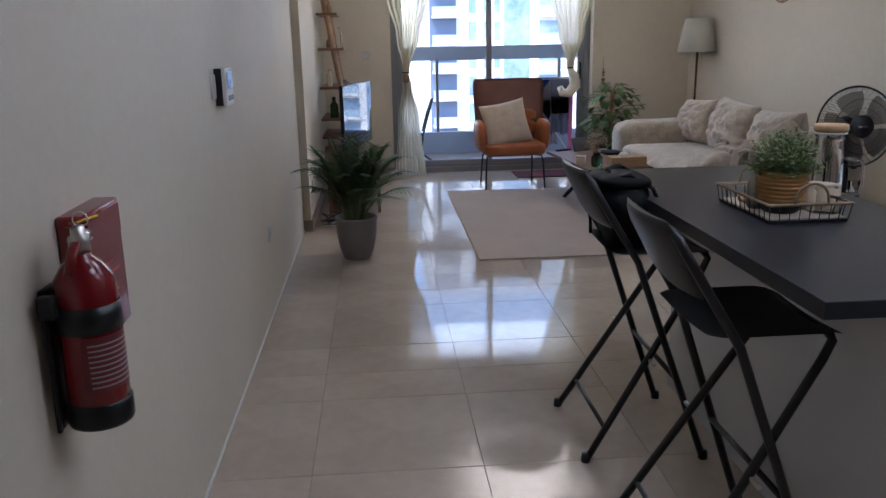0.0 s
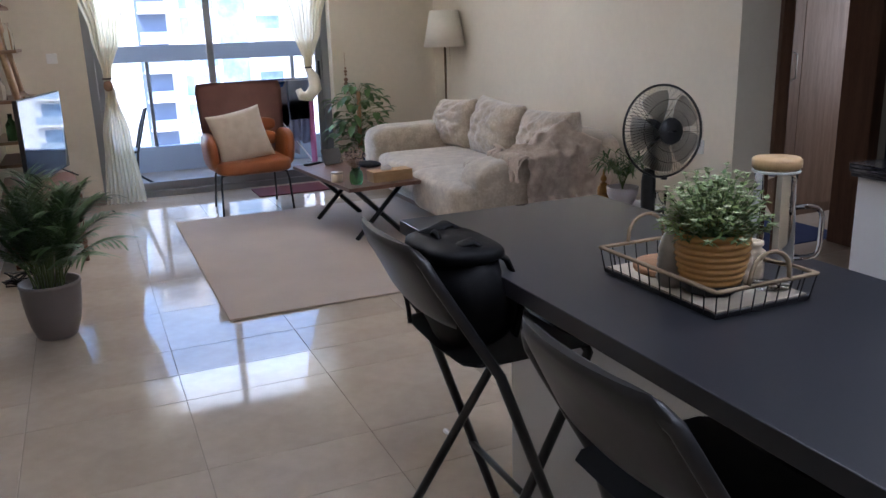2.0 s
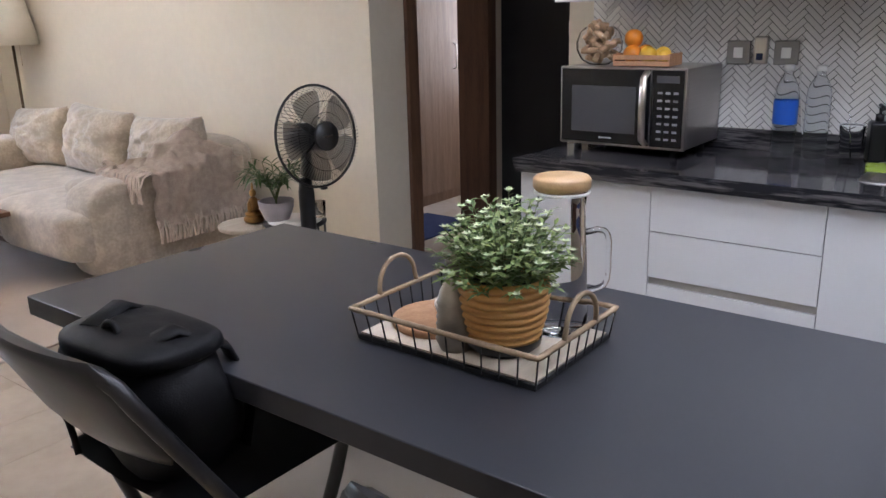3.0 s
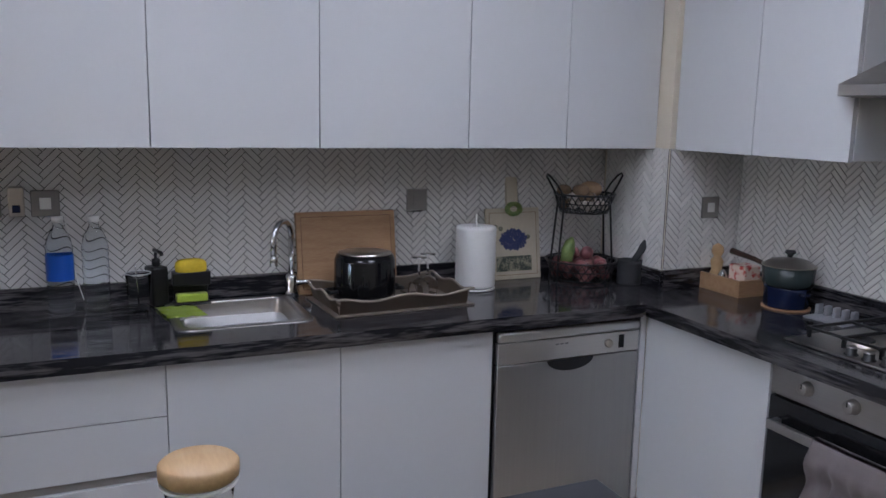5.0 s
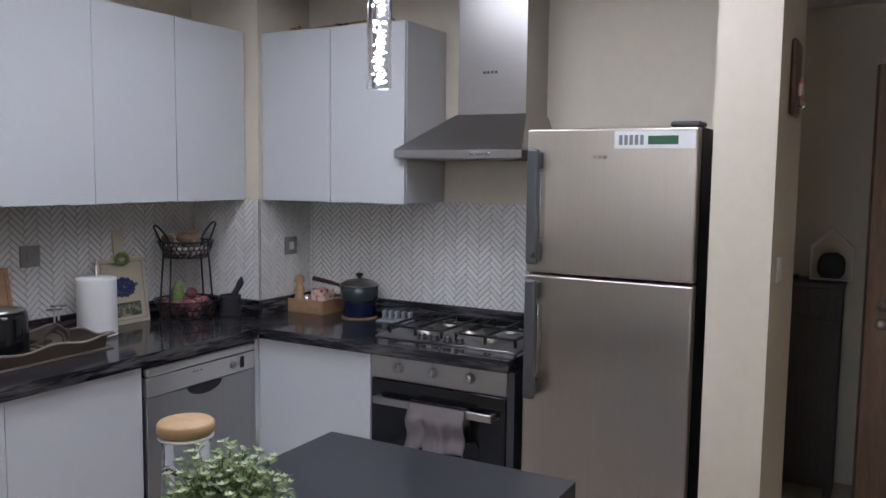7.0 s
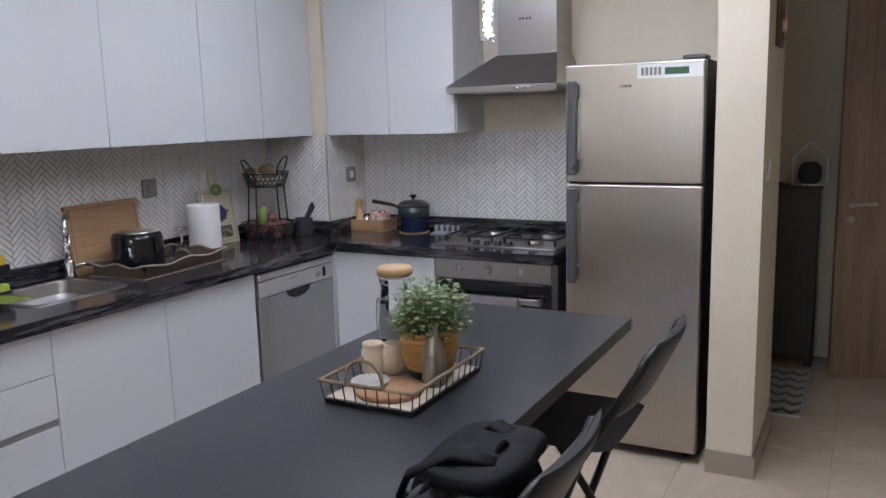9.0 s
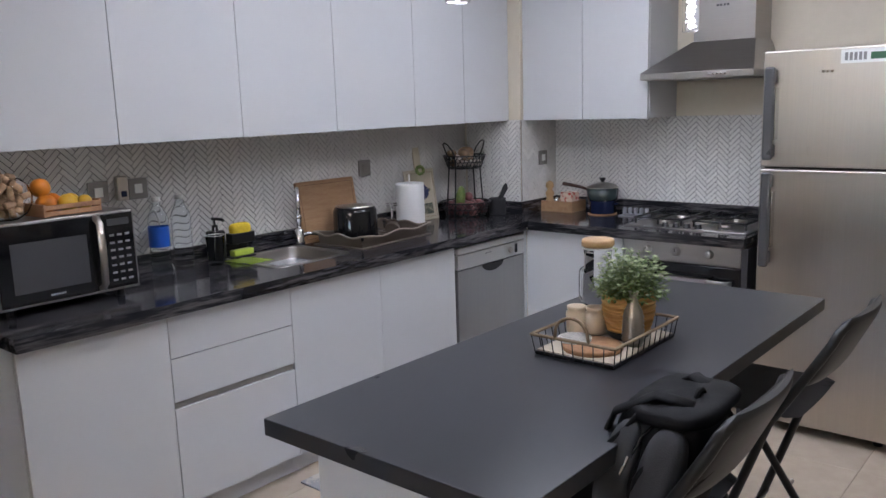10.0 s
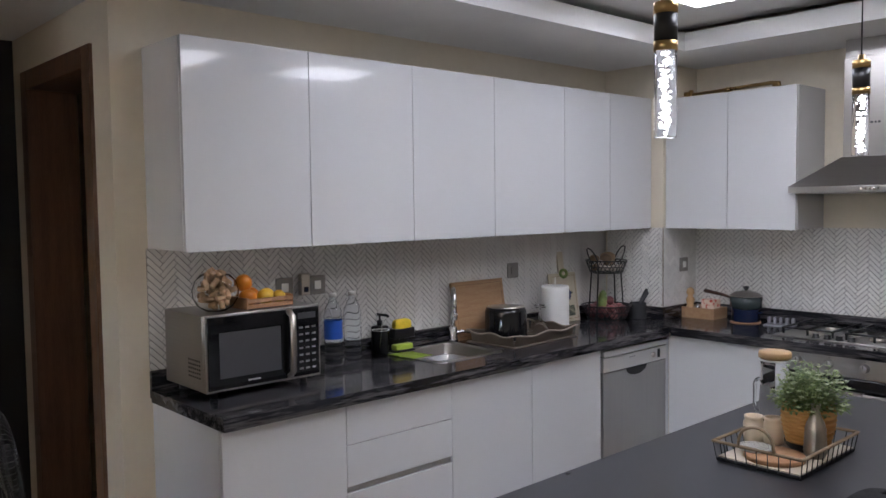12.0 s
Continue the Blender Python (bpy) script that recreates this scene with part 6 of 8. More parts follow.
def curtain(name, sections, y, label, folds=9, cols=90, amp=0.03):
    """A gathered curtain; sections are (height, left edge, right edge, depth of the folds)."""
    t = thing(name, (0, 0, 0), 0, label, "curtain", "curtains of the balcony door")
    bm, rows = bmesh.new(), []
    steps = 8
    for (z0, a0, b0, d0), (z1, a1, b1, d1) in zip(sections, sections[1:]):
        for k in range(steps + (1 if (z1, a1, b1, d1) == sections[-1] else 0)):
            f = k / steps
            g = f * f * (3 - 2 * f)
            z, a, b, d = z0 + (z1 - z0) * f, a0 + (a1 - a0) * g, b0 + (b1 - b0) * g, d0 + (d1 - d0) * g
            row = []
            for i in range(cols + 1):
                u = i / cols
                ph = u * folds * 2 * math.pi
                row.append(bm.verts.new((a + (b - a) * u + 0.006 * math.sin(ph * 1.7 + z), y + d * math.sin(ph + 0.5 * math.sin(z * 3)) + 0.006 * noise.noise(Vector((u * 9, z * 3, 0))), z)))
            rows.append(row)
    for p, q in zip(rows, rows[1:]):
        for i in range(cols):
            bm.faces.new((p[i], p[i + 1], q[i + 1], q[i])).smooth = True
    part("cloth", bm, "curtain", t, "sheer cream cloth")
    return t


_t = curtain("curtain", [(2.42, 0.6, 1.3, 0.035), (1.9, 0.74, 1.19, 0.035), (1.5, 0.84, 1.08, 0.03), (1.14, 0.905, 0.965, 0.018), (1.09, 0.905, 0.955, 0.014), (1.0, 0.9, 0.98, 0.018), (0.6, 0.83, 1.06, 0.03), (0.015, 0.79, 1.12, 0.035)], 10.2, "sheer cream curtain tied back with a wooden heart")
part("tieback", T(arc((0.93, 10.2, 1.115), 0.035, 0, 360, 18, (1, 0, 0), (0, 1, 0))[:-1], 0.007, 8, True), "black_paint", _t)
part("heart", P((0.93, 10.155, 1.055), (0.075, 0.015, 0.09), 2.4, 12), "mid_wood", _t, "round wooden tieback ornament")
_t = curtain("curtain", [(2.42, 2.32, 3.06, 0.035), (1.9, 2.48, 2.95, 0.035), (1.5, 2.58, 2.85, 0.03), (1.16, 2.68, 2.745, 0.018), (1.1, 2.685, 2.735, 0.014)], 10.2, "sheer cream curtain knotted up in a bundle")
M["curtain_thick"] = mat("gathered_cream_cloth", (0.7, 0.64, 0.52), 0.9, scale=14, fine=200, amount=0.4, bump=0.5, sheen=0.3)
part("tie", T(arc((2.71, 10.2, 1.13), 0.034, 0, 360, 16, (1, 0, 0), (0, 1, 0))[:-1], 0.007, 8, True), "black_paint", _t)
part("bundle", T([(2.71, 10.2, 1.12), (2.75, 10.18, 1.03), (2.76, 10.17, 0.94), (2.69, 10.17, 0.86), (2.62, 10.18, 0.87), (2.6, 10.2, 0.93)], [0.03, 0.055, 0.06, 0.055, 0.045, 0.03], 14), "curtain_thick", _t, "bundled curtain end")
_t = thing("curtain_rod", (0, 0, 0), 0, "dark curtain rod above the balcony door", "curtain rod")
part("rod", T([(0.45, 10.2, 2.44), (3.2, 10.2, 2.44)], 0.012, 10), "black_paint", _t)
for _x in (0.5, 3.15):
    part("bracket", T([(_x, 10.2, 2.44), (_x, 10.298, 2.44)], 0.008, 8), "black_paint", _t)

_t = thing("window_1", (0, 0, 0), 0, "aluminium framed sliding glass balcony door", "window", kind="structure")
WYF = 10.47
for _nm, _a, _b in (("window_frame", (0.781, WYF - 0.05, 0), (0.85, WYF + 0.06, 2.4)), ("window_frame", (2.91, WYF - 0.05, 0), (2.979, WYF + 0.06, 2.4)), ("window_frame", (0.8505, WYF - 0.05, 2.33), (2.9095, WYF + 0.06, 2.4)), ("window_sill", (0.8505, WYF - 0.06, 0), (2.9095, WYF + 0.07, 0.055))):
    part(_nm, B(_a, _b, 0.003), "alu", _t)
for _x0, _x1, _y in ((0.852, 1.895, WYF + 0.025), (1.825, 2.908, WYF - 0.02)):
    _s = bmesh.new()
    box(_s, (_x0, _y - 0.016, 0.056), (_x0 + 0.06, _y + 0.016, 2.329), 0.003)
    box(_s, (_x1 - 0.06, _y - 0.016, 0.056), (_x1, _y + 0.016, 2.329), 0.003)
    box(_s, (_x0 + 0.0605, _y - 0.016, 0.056), (_x1 - 0.0605, _y + 0.016, 0.13), 0.003)
    box(_s, (_x0 + 0.0605, _y - 0.016, 2.26), (_x1 - 0.0605, _y + 0.016, 2.329), 0.003)
    _s = part("sash", _s, "alu", _t)
    _g = part("pane", B((_x0 + 0.055, _y - 0.003, 0.12), (_x1 - 0.055, _y + 0.003, 2.27)), "glass", _s)
    _g.visible_shadow = False
part("handle", B((2.862, WYF - 0.06, 1.0), (2.885, WYF - 0.037, 1.18), 0.005), "black_plastic", _t)

M["white_ext"] = mat("white_render", (0.62, 0.63, 0.65), 0.85, scale=1.2, amount=0.2, bump=0.2)
M["grey_ext"] = mat("blue_grey_coping", (0.36, 0.41, 0.5), 0.6, scale=2, amount=0.2, bump=0.1)
structure("balcony_floor", (-0.6, 10.5, -0.15), (4.6, 12.1, -0.01), "skirting", "beige tiled balcony floor")
structure("balcony_kerb", (-0.6, 12.0, -0.0095), (4.6, 12.1, 0.27), "grey_ext", "blue grey balcony kerb")
structure("balcony_rail", (-0.6, 11.98, 1.19), (4.6, 12.12, 1.36), "grey_ext", "broad blue grey balcony rail")
# Overhead slab out of view, added to block light above the balcony.
structure("unseen_balcony_slab", (-0.6, 10.5, 2.7), (4.6, 12.1, 2.9), "white_ext", "unseen white slab added above the balcony")
structure("balcony_wall_west", (-0.8, 10.5, -0.15), (-0.6, 12.1, 2.9), "white_ext")
structure("balcony_wall_east", (4.6, 10.5, -0.15), (4.8, 12.1, 2.9), "white_ext")
structure("outer_wall_east", (4.34, 8.2, -0.1), (4.5, 10.5, 2.8), "white_ext")
for _x in (-0.2, 1.4, 3.0, 4.5):
    structure("rail_post", (_x - 0.02, 12.03, 0.2705), (_x + 0.02, 12.07, 1.1895), "alu")
# clothes rack with washing
_t = thing("clothes_rack", (0, 0, 0), 0, "folding clothes rack on the balcony", "clothes rack")
part("frame", T([(2.3, 10.85, 0.0), (2.95, 10.95, 0.98), (2.3, 10.95, 0.98), (2.95, 10.85, 0.0)], 0.009, 8), "white_plastic", _t)
for _k in range(5):
    part("bar", T([(2.25, 10.75 + _k * 0.1, 0.985), (2.98, 10.75 + _k * 0.1, 0.985)], 0.004, 6), "white_plastic", _t)
M["cloth_blue"] = mat("blue_cotton", (0.05, 0.13, 0.4), 0.9, scale=12, amount=0.4, bump=0.3)
M["cloth_grey"] = mat("grey_cotton", (0.27, 0.27, 0.32), 0.9, scale=12, amount=0.4, bump=0.3)
for _k, (_x0, _x1, _y, _f, _b, _mt, _lb) in enumerate(((2.3, 2.62, 10.85, 0.05, 0.04, "cloth_blue", "blue garment drying on the rack"), (2.62, 2.88, 10.76, 0.6, 0.4, "cloth_grey", "dark grey garment drying on the rack"), (2.5, 2.75, 10.95, 0.75, 0.5, "towel", "pale grey garment drying on the rack"))):
    tagged(part("garment", draped(bmesh.new(), _x0, _x1, _y, 0.99, _f + 0.04, _b, seed=_k), _mt), _lb, "clothes", "washing on the rack")
_t = thing("pink_board", (2.845, 10.66, -0.01), 0, "narrow pink ironing board leaning by the window", "ironing board")
M["pink"] = mat("pink_cloth", (0.6, 0.16, 0.3), 0.8, amount=0.3)
part("board", B((-0.012, -0.02, 0.0), (0.012, 0.14, 0.87), 0.01), "pink", _t)
_t = thing("balcony_chair", (0, 0, 0), 0, "black folding balcony chair", "chair")
part("frame", T([(1.1, 10.95, -0.008), (1.14, 11.0, 0.35), (1.27, 11.05, 0.78)], 0.012, 8), "black_paint", _t)
part("frame", T([(1.35, 10.8, -0.005), (1.12, 10.95, 0.14), (0.9, 11.2, 0.36)], 0.012, 8), "black_paint", _t)
part("seat", B((0.75, 10.9, 0.36), (1.13, 11.3, 0.385), 0.008), "black_plastic", _t)
part("back", T([(1.14, 11.02, 0.4), (1.2, 11.1, 0.6), (1.26, 11.06, 0.77)], 0.02, 8, flat=0.4), "black_plastic", _t)

# the building opposite
M["sand"] = mat("pale_sandy_ground", (0.5, 0.45, 0.37), 0.95, scale=0.02, fine=0.2, amount=0.5, bump=0)
M["road"] = mat("asphalt", (0.06, 0.06, 0.065), 0.9, scale=0.1, amount=0.4)
structure("ground", (-600, -300, -36.2), (600, 900, -36), "sand", "pale sandy ground far below the balcony")
structure("road", (-600, 60, -36), (600, 74, -35.95), "road", "asphalt road far below")
M["facade_glass"] = mat("blue_grey_facade_glass", (0.1, 0.17, 0.26), 0.15, color2=(0.25, 0.33, 0.42), scale=0.25, fine=1.2, bump=0, rvary=0.05)
M["facade_dark"] = mat("slate_blue_facade", (0.1, 0.13, 0.2), 0.6, scale=0.4, amount=0.3)
M["facade_white"] = mat("white_facade", (0.62, 0.62, 0.6), 0.8, scale=0.3, amount=0.15)
M["balustrade"] = mat("pale_glass_balustrade", (0.32, 0.4, 0.46), 0.2, amount=0.2, bump=0)


def tower(x0, y, floors, z0, H=3.3):
    """A white tower with dark balcony bays, narrow windows and a glass stair block."""
    t = thing("apartment_building", (x0, y, 0), 0, "white apartment tower with slate bays and glass balconies", "building")
    top = z0 + floors * H
    part("wall", B((0.0, 0.0, -36), (60.0, 18, top)), "facade_white", t, "white rendered facade")
    part("roof", B((-0.3, -0.3, top), (60.3, 18.3, top + 1.0)), "facade_white", t)
    wins = []
    bay = 0
    for bx in (0.6, 31.0):
        part("bay", B((bx, -0.15, -36), (bx + 3.1, -0.004, top)), "facade_dark", t, "slate blue balcony bay")
        part("glass_strip", B((bx + 8.7, -0.2, -36), (bx + 11.7, -0.004, top)), "facade_glass", t, "glass stair block")
        for f in range(floors):
            z = z0 + f * H
            if z < -26:
                continue
            for cx, w, pr in ((bx + 1.9, 3.4, 1.6), (bx + 14.2, 3.4, 0.9)):
                b = part("balcony", B((cx - w / 2, -pr, z), (cx + w / 2, -0.2, z + 0.25)), "facade_white", t)
                part("balustrade", B((cx - w / 2, -pr, z + 0.25), (cx + w / 2, -pr + 0.08, z + 1.25)), "balustrade", b)
            for cx, w in ((bx + 5.0, 0.9), (bx + 6.7, 0.8), (bx + 7.9, 0.7), (bx + 14.2, 2.6)):
                o = part("window", B((cx - w / 2, -0.06, z + 0.5), (cx + w / 2, -0.003, z + 2.7)), "facade_glass", t)
    return t


tower(6.4, 98.0, 20, -33.65, 3.12)

# ---- living room ----
# palm in a pot
_t = thing("palm_plant", (0.44, 6.86, 0), 0, "bushy areca palm in a grey tapered pot", "potted plant")
M["pot_grey"] = mat("brown_grey_plastic_pot", (0.19, 0.16, 0.145), 0.5, scale=8, amount=0.3, bump=0.05)
M["palm"] = mat("palm_green", (0.035, 0.088, 0.025), 0.4, color2=(0.09, 0.16, 0.048), scale=12, fine=60, bump=0.02)
M["stem"] = mat("palm_stem", (0.12, 0.16, 0.05), 0.5, amount=0.6)
part("pot", L([(0, 0), (0.088, 0), (0.096, 0.008), (0.118, 0.07), (0.13, 0.13), (0.138, 0.2), (0.142, 0.27), (0.146, 0.275), (0.146, 0.29), (0.134, 0.29), (0.122, 0.26), (0, 0.255)], 36), "pot_grey", _t, "grey plastic pot")
part("soil", L([(0, 0.257), (0.12, 0.257), (0, 0.262)], 20), "soil", _t)
_rng = random.Random(5)
_bl, _bs = bmesh.new(), bmesh.new()
for _k in range(48):
    _a = _k * 2.4
    _r0 = 0.075 * math.sqrt(_rng.random())
    _out, _up = _rng.uniform(0.1, 0.33), _rng.uniform(0.28, 0.62)
    if _k < 16:
        _out, _up = _rng.uniform(0.03, 0.16), _rng.uniform(0.45, 0.62)
    _sg = lambda f: Vector((math.cos(_a) * (_r0 + _out * f ** 1.5), math.sin(_a) * (_r0 + _out * f ** 1.5), 0.257 + _up * (f - 0.42 * f ** 3.2 * (_out / 0.42))))
    _pp = [_sg(i / 14) for i in range(15)]
    tube(_bs, _pp, [0.004 * (1 - i / 17) for i in range(15)], 5)
    for _i in range(5, 15):
        _d = (_pp[_i] - _pp[_i - 1]).normalized()
        _sd = _d.cross(Vector((0, 0, 1))).normalized()
        for _s in (-1, 1):
            leaf(_bl, _pp[_i], _d * 0.8 + _sd * _s * 0.8 + Vector((0, 0, 0.12)), _rng.uniform(0.13, 0.2) * (1.1 - abs(_i - 9) * 0.05), 0.014, 0.36, 5)
            _q = (_pp[_i] + _pp[_i - 1]) / 2
            leaf(_bl, _q, _d * 0.8 + _sd * _s * 0.7 + Vector((0, 0, 0.2)), _rng.uniform(0.12, 0.2), 0.013, 0.4, 4)
part("leaflets", _bl, "palm", _t, "narrow green palm leaflets", "stuff")
part("stems", _bs, "stem", _t, "", "stuff")

# ladder shelf
_t = thing("ladder_shelf", (0, 0, 0), 0, "brown wooden ladder shelf leaning on the wall with jars", "shelf")
for _y in (9.38, 9.95):
    part("rail", T([(0.43, _y, 0.0), (0.1, _y, 2.15)], 0.055, 4, flat=0.5), "board_wood", _t, "pale wooden ladder rail")
for _z, _w in ((0.3, 0.46), (0.55, 0.42), (0.72, 0.38), (1.02, 0.36), (1.38, 0.36), (1.7, 0.24), (1.95, 0.18)):
    _x1 = 0.43 - _z / 2.15 * 0.33
    part("shelf", B((0.075, 9.3, _z - 0.012), (_x1 + 0.1, 10.0, _z + 0.012), 0.003), "mid_wood", _t, "dark brown shelf board")
M["jar_dark"] = clear("green_bottle_glass", (0.1, 0.25, 0.12), 0.05, 1.2)
for _x, _y, _z, _h, _r, _mt, _lb in ((0.2, 9.36, 0.734, 0.2, 0.04, "jar_dark", "dark green glass bottle on the ladder shelf"), (0.3, 9.37, 0.734, 0.16, 0.035, "jar_dark", "dark green glass bottle on the ladder shelf"), (0.17, 9.37, 1.034, 0.16, 0.035, "clear", "clear glass bottle on the ladder shelf"),
        (0.31, 9.36, 1.034, 0.06, 0.045, "clear", "small clear glass bowl on the ladder shelf"), (0.28, 9.36, 1.392, 0.19, 0.03, "clear", "clear glass bottle on the ladder shelf"), (0.18, 9.4, 1.392, 0.1, 0.03, "potato", "brown ornament on the ladder shelf"), (0.2, 9.36, 1.712, 0.1, 0.03, "potato", "brown ornament on the ladder shelf"), (0.2, 9.36, 1.962, 0.1, 0.03, "clear", "clear glass jar on the ladder shelf")):
    _j = thing("shelf_bottle", (_x, _y, _z), 0, _lb, "bottle", "bottles on the ladder shelf")
    part("body", L([(0, 0), (_r, 0.002), (_r, _h * 0.6), (_r * 0.4, _h * 0.8), (_r * 0.4, _h), (0, _h)], 16), _mt, _j)
# TV and its stand
_t = thing("television", (0.44, 8.86, 0.46), -14, "thin black flat television turned toward the sofa", "television")
M["screen"] = mat("dark_screen", (0.01, 0.012, 0.018), 0.02, amount=0.1, bump=0, rvary=0.0, ior=2.3)
part("case", B((-0.03, -0.48, 0.06), (0.0, 0.48, 0.625), 0.004), "black_plastic", _t)
_o = part("screen", B((0.0005, -0.472, 0.07), (0.002, 0.472, 0.617)), "screen", _t, "glossy dark screen")
for _y in (-0.3, 0.3):
    part("foot", T([(-0.1, _y, 0.006), (-0.015, _y, 0.062), (0.1, _y, 0.006)], 0.006, 6), "black_plastic", _t)
_t = thing("tv_stand", (0.36, 8.85, 0), 3, "reddish brown wooden television stand", "tv stand")
M["red_wood"] = mat("reddish_brown_wood", (0.2, 0.085, 0.05), 0.45, color2=(0.27, 0.13, 0.08), scale=4, fine=30, bump=0.06, stretch=(9, 1, 9))
part("top", B((-0.24, -0.55, 0.43), (0.24, 0.55, 0.46), 0.003), "red_wood", _t)
part("lower_shelf", B((-0.23, -0.53, 0.12), (0.23, 0.53, 0.14), 0.003), "red_wood", _t)
for _x in (-0.22, 0.2):
    for _y in (-0.54, 0.52):
        part("leg", B((_x, _y, 0), (_x + 0.025, _y + 0.025, 0.429), 0.002), "red_wood", _t)
_t = thing("cable_heap", (0.24, 7.92, 0), 0, "heap of black cables and a white adapter on the floor", "cables")
_b = bmesh.new()
_rng = random.Random(3)
for _k in range(7):
    tube(_b, [(0.13 * math.cos(i * 0.9 + _k) * _rng.uniform(0.5, 1), 0.12 * math.sin(i * 0.9 + _k) * _rng.uniform(0.5, 1), 0.008 + 0.015 * _rng.random() * (i + _k) * 0.6) for i in range(9)], 0.004, 5)
part("leads", _b, "black_plastic", _t)
part("adapter", B((-0.04, -0.08, 0), (0.05, -0.04, 0.03), 0.004), "white_plastic", _t)

# armchair
M["leather"] = mat("orange_leather", (0.4, 0.135, 0.045), 0.42, color2=(0.33, 0.1, 0.032), scale=7, fine=120, bump=0.25, bscale=220)
M["brown_back"] = mat("brown_leather", (0.24, 0.125, 0.095), 0.5, color2=(0.19, 0.095, 0.07), scale=7, fine=120, bump=0.25, bscale=220)
M["linen"] = mat("beige_linen", (0.52, 0.44, 0.35), 0.95, scale=20, fine=300, amount=0.3, bump=0.5, sheen=0.3)
_t = thing("armchair", (1.935, 9.42, 0), 1, "orange leather armchair with a tall brown wing back", "armchair")
part("seat", P((0, -0.06, 0.4), (0.62, 0.54, 0.13), 5, 22), "leather", _t, "orange leather seat")
for _s in (-1, 1):
    part("armrest", P((_s * 0.315, -0.02, 0.52), (0.1, 0.44, 0.3), 3, 18, 0.0, 0, Matrix.Rotation(radians(_s * 4), 3, "Y")), "leather", _t, "rounded orange armrest")
_b = bmesh.new()
_rows = []
for _i in range(17):
    _f = _i / 16
    _z = 0.42 + 0.64 * _f
    _rows.append([_b.verts.new(((0.335 + 0.03 * _f) * (k / 10 - 1) * (1 - 0.06 * max(0, _f - 0.92) / 0.08), 0.16 + 0.1 * _f - 0.09 * abs(k / 10 - 1) ** 4, _z)) for k in range(21)])
for _p, _q in zip(_rows, _rows[1:]):
    for _k in range(20):
        _b.faces.new((_p[_k], _p[_k + 1], _q[_k + 1], _q[_k])).smooth = True
bmesh.ops.solidify(_b, geom=_b.faces[:], thickness=-0.035)
part("backrest", _b, "brown_back", _t, "tall brown leather back")
part("back_cushion", P((0, 0.12, 0.58), (0.56, 0.12, 0.14), 3.6, 16), "leather", _t, "orange padded back roll")
part("back_cushion", P((0, 0.13, 0.7), (0.56, 0.11, 0.12), 3.6, 16), "leather", _t, "orange padded back roll")
for _x, _y, _dx, _dy in ((-0.27, -0.2, -0.025, -0.06), (0.27, -0.2, 0.025, -0.06), (-0.25, 0.16, -0.02, 0.1), (0.25, 0.16, 0.02, 0.1)):
    part("leg", T([(_x * 0.75, _y * 0.8, 0.335), (_x, _y, 0.33), (_x + _dx * 0.4, _y + _dy * 0.4, 0.28), (_x + _dx, _y + _dy, 0.0)], 0.009, 8), "black_paint", _t, "thin black metal leg")
_o = part("pillow", scatter_cushion(0.45, 0.44, 0.15, 0.07, 0.012, 3), "linen")
_o.matrix_basis = pose(1.86, 9.27, 0.645, -22, -10, 4)
tagged(_o, "square beige linen pillow leaning in the armchair", "pillow")

# rug
M["rug"] = mat("beige_short_pile", (0.47, 0.375, 0.29), 0.98, color2=(0.41, 0.325, 0.25), scale=3, fine=220, bump=0.9, sheen=0.3)
_t = thing("living_room_rug", (0, 0, 0), 0, "large plain beige short pile rug", "rug")
part("carpet", B((1.262, 6.625, 0.0012), (3.35, 9.165, 0.013), 0.005), "rug", _t)
_t = thing("door_mat", (0, 0, 0), 0, "dark red mat in front of the balcony door", "mat")
M["red_mat"] = mat("dark_red_mat", (0.14, 0.03, 0.03), 0.95, scale=20, fine=200, amount=0.4, bump=0.6)
part("carpet", B((2.08, 9.85, 0.0012), (2.75, 10.26, 0.012), 0.004), "red_mat", _t)

# coffee table
_t = thing("coffee_table", (2.52, 8.31, 0.013), 4.5, "brown wooden coffee table on crossed black legs", "coffee table")
M["walnut"] = mat("walnut_top", (0.13, 0.065, 0.045), 0.35, color2=(0.2, 0.105, 0.07), scale=3, fine=26, bump=0.06, stretch=(9, 0.8, 9))
part("tabletop", B((-0.29, -0.6, 0.38), (0.29, 0.6, 0.407), 0.003), "walnut", _t, "walnut table top")
for _y in (-0.42, 0.38):
    for _s in (-1, 1):
        part("leg", T([(_s * 0.19, _y + _s * 0.02, 0.0), (-_s * 0.19, _y + _s * 0.02, 0.379)], 0.019, 4), "black_paint", _t, "flat black crossed leg")
_b = bmesh.new()
box(_b, (-0.22, -0.45, 0.366), (0.22, -0.39, 0.3795))
box(_b, (-0.22, 0.35, 0.366), (0.22, 0.41, 0.3795))
part("brackets", _b, "black_paint", _t)
CT = 0.4205
_t = thing("tissue_box", (2.64, 7.87, CT), 3, "pale wooden tissue box with a white tissue", "tissue box")
part("box", B((-0.15, -0.065, 0), (0.15, 0.065, 0.075), 0.003), "bamboo", _t)
part("tissue", P((-0.03, 0, 0.085), (0.08, 0.05, 0.05), 2.4, 10, 0.008), "paper", _t)
_t = thing("flower_vase", (2.385, 7.85, CT), 0, "dark green glass vase with dried pinkish flowers", "vase")
part("vase", L([(0, 0), (0.04, 0), (0.048, 0.03), (0.045, 0.08), (0.028, 0.1), (0.032, 0.115), (0.028, 0.115), (0.022, 0.1), (0, 0.02)], 24), "jar_dark", _t)
M["dried"] = mat("dried_pink_flowers", (0.4, 0.28, 0.22), 0.9, color2=(0.5, 0.4, 0.33), scale=30, bump=0.1)
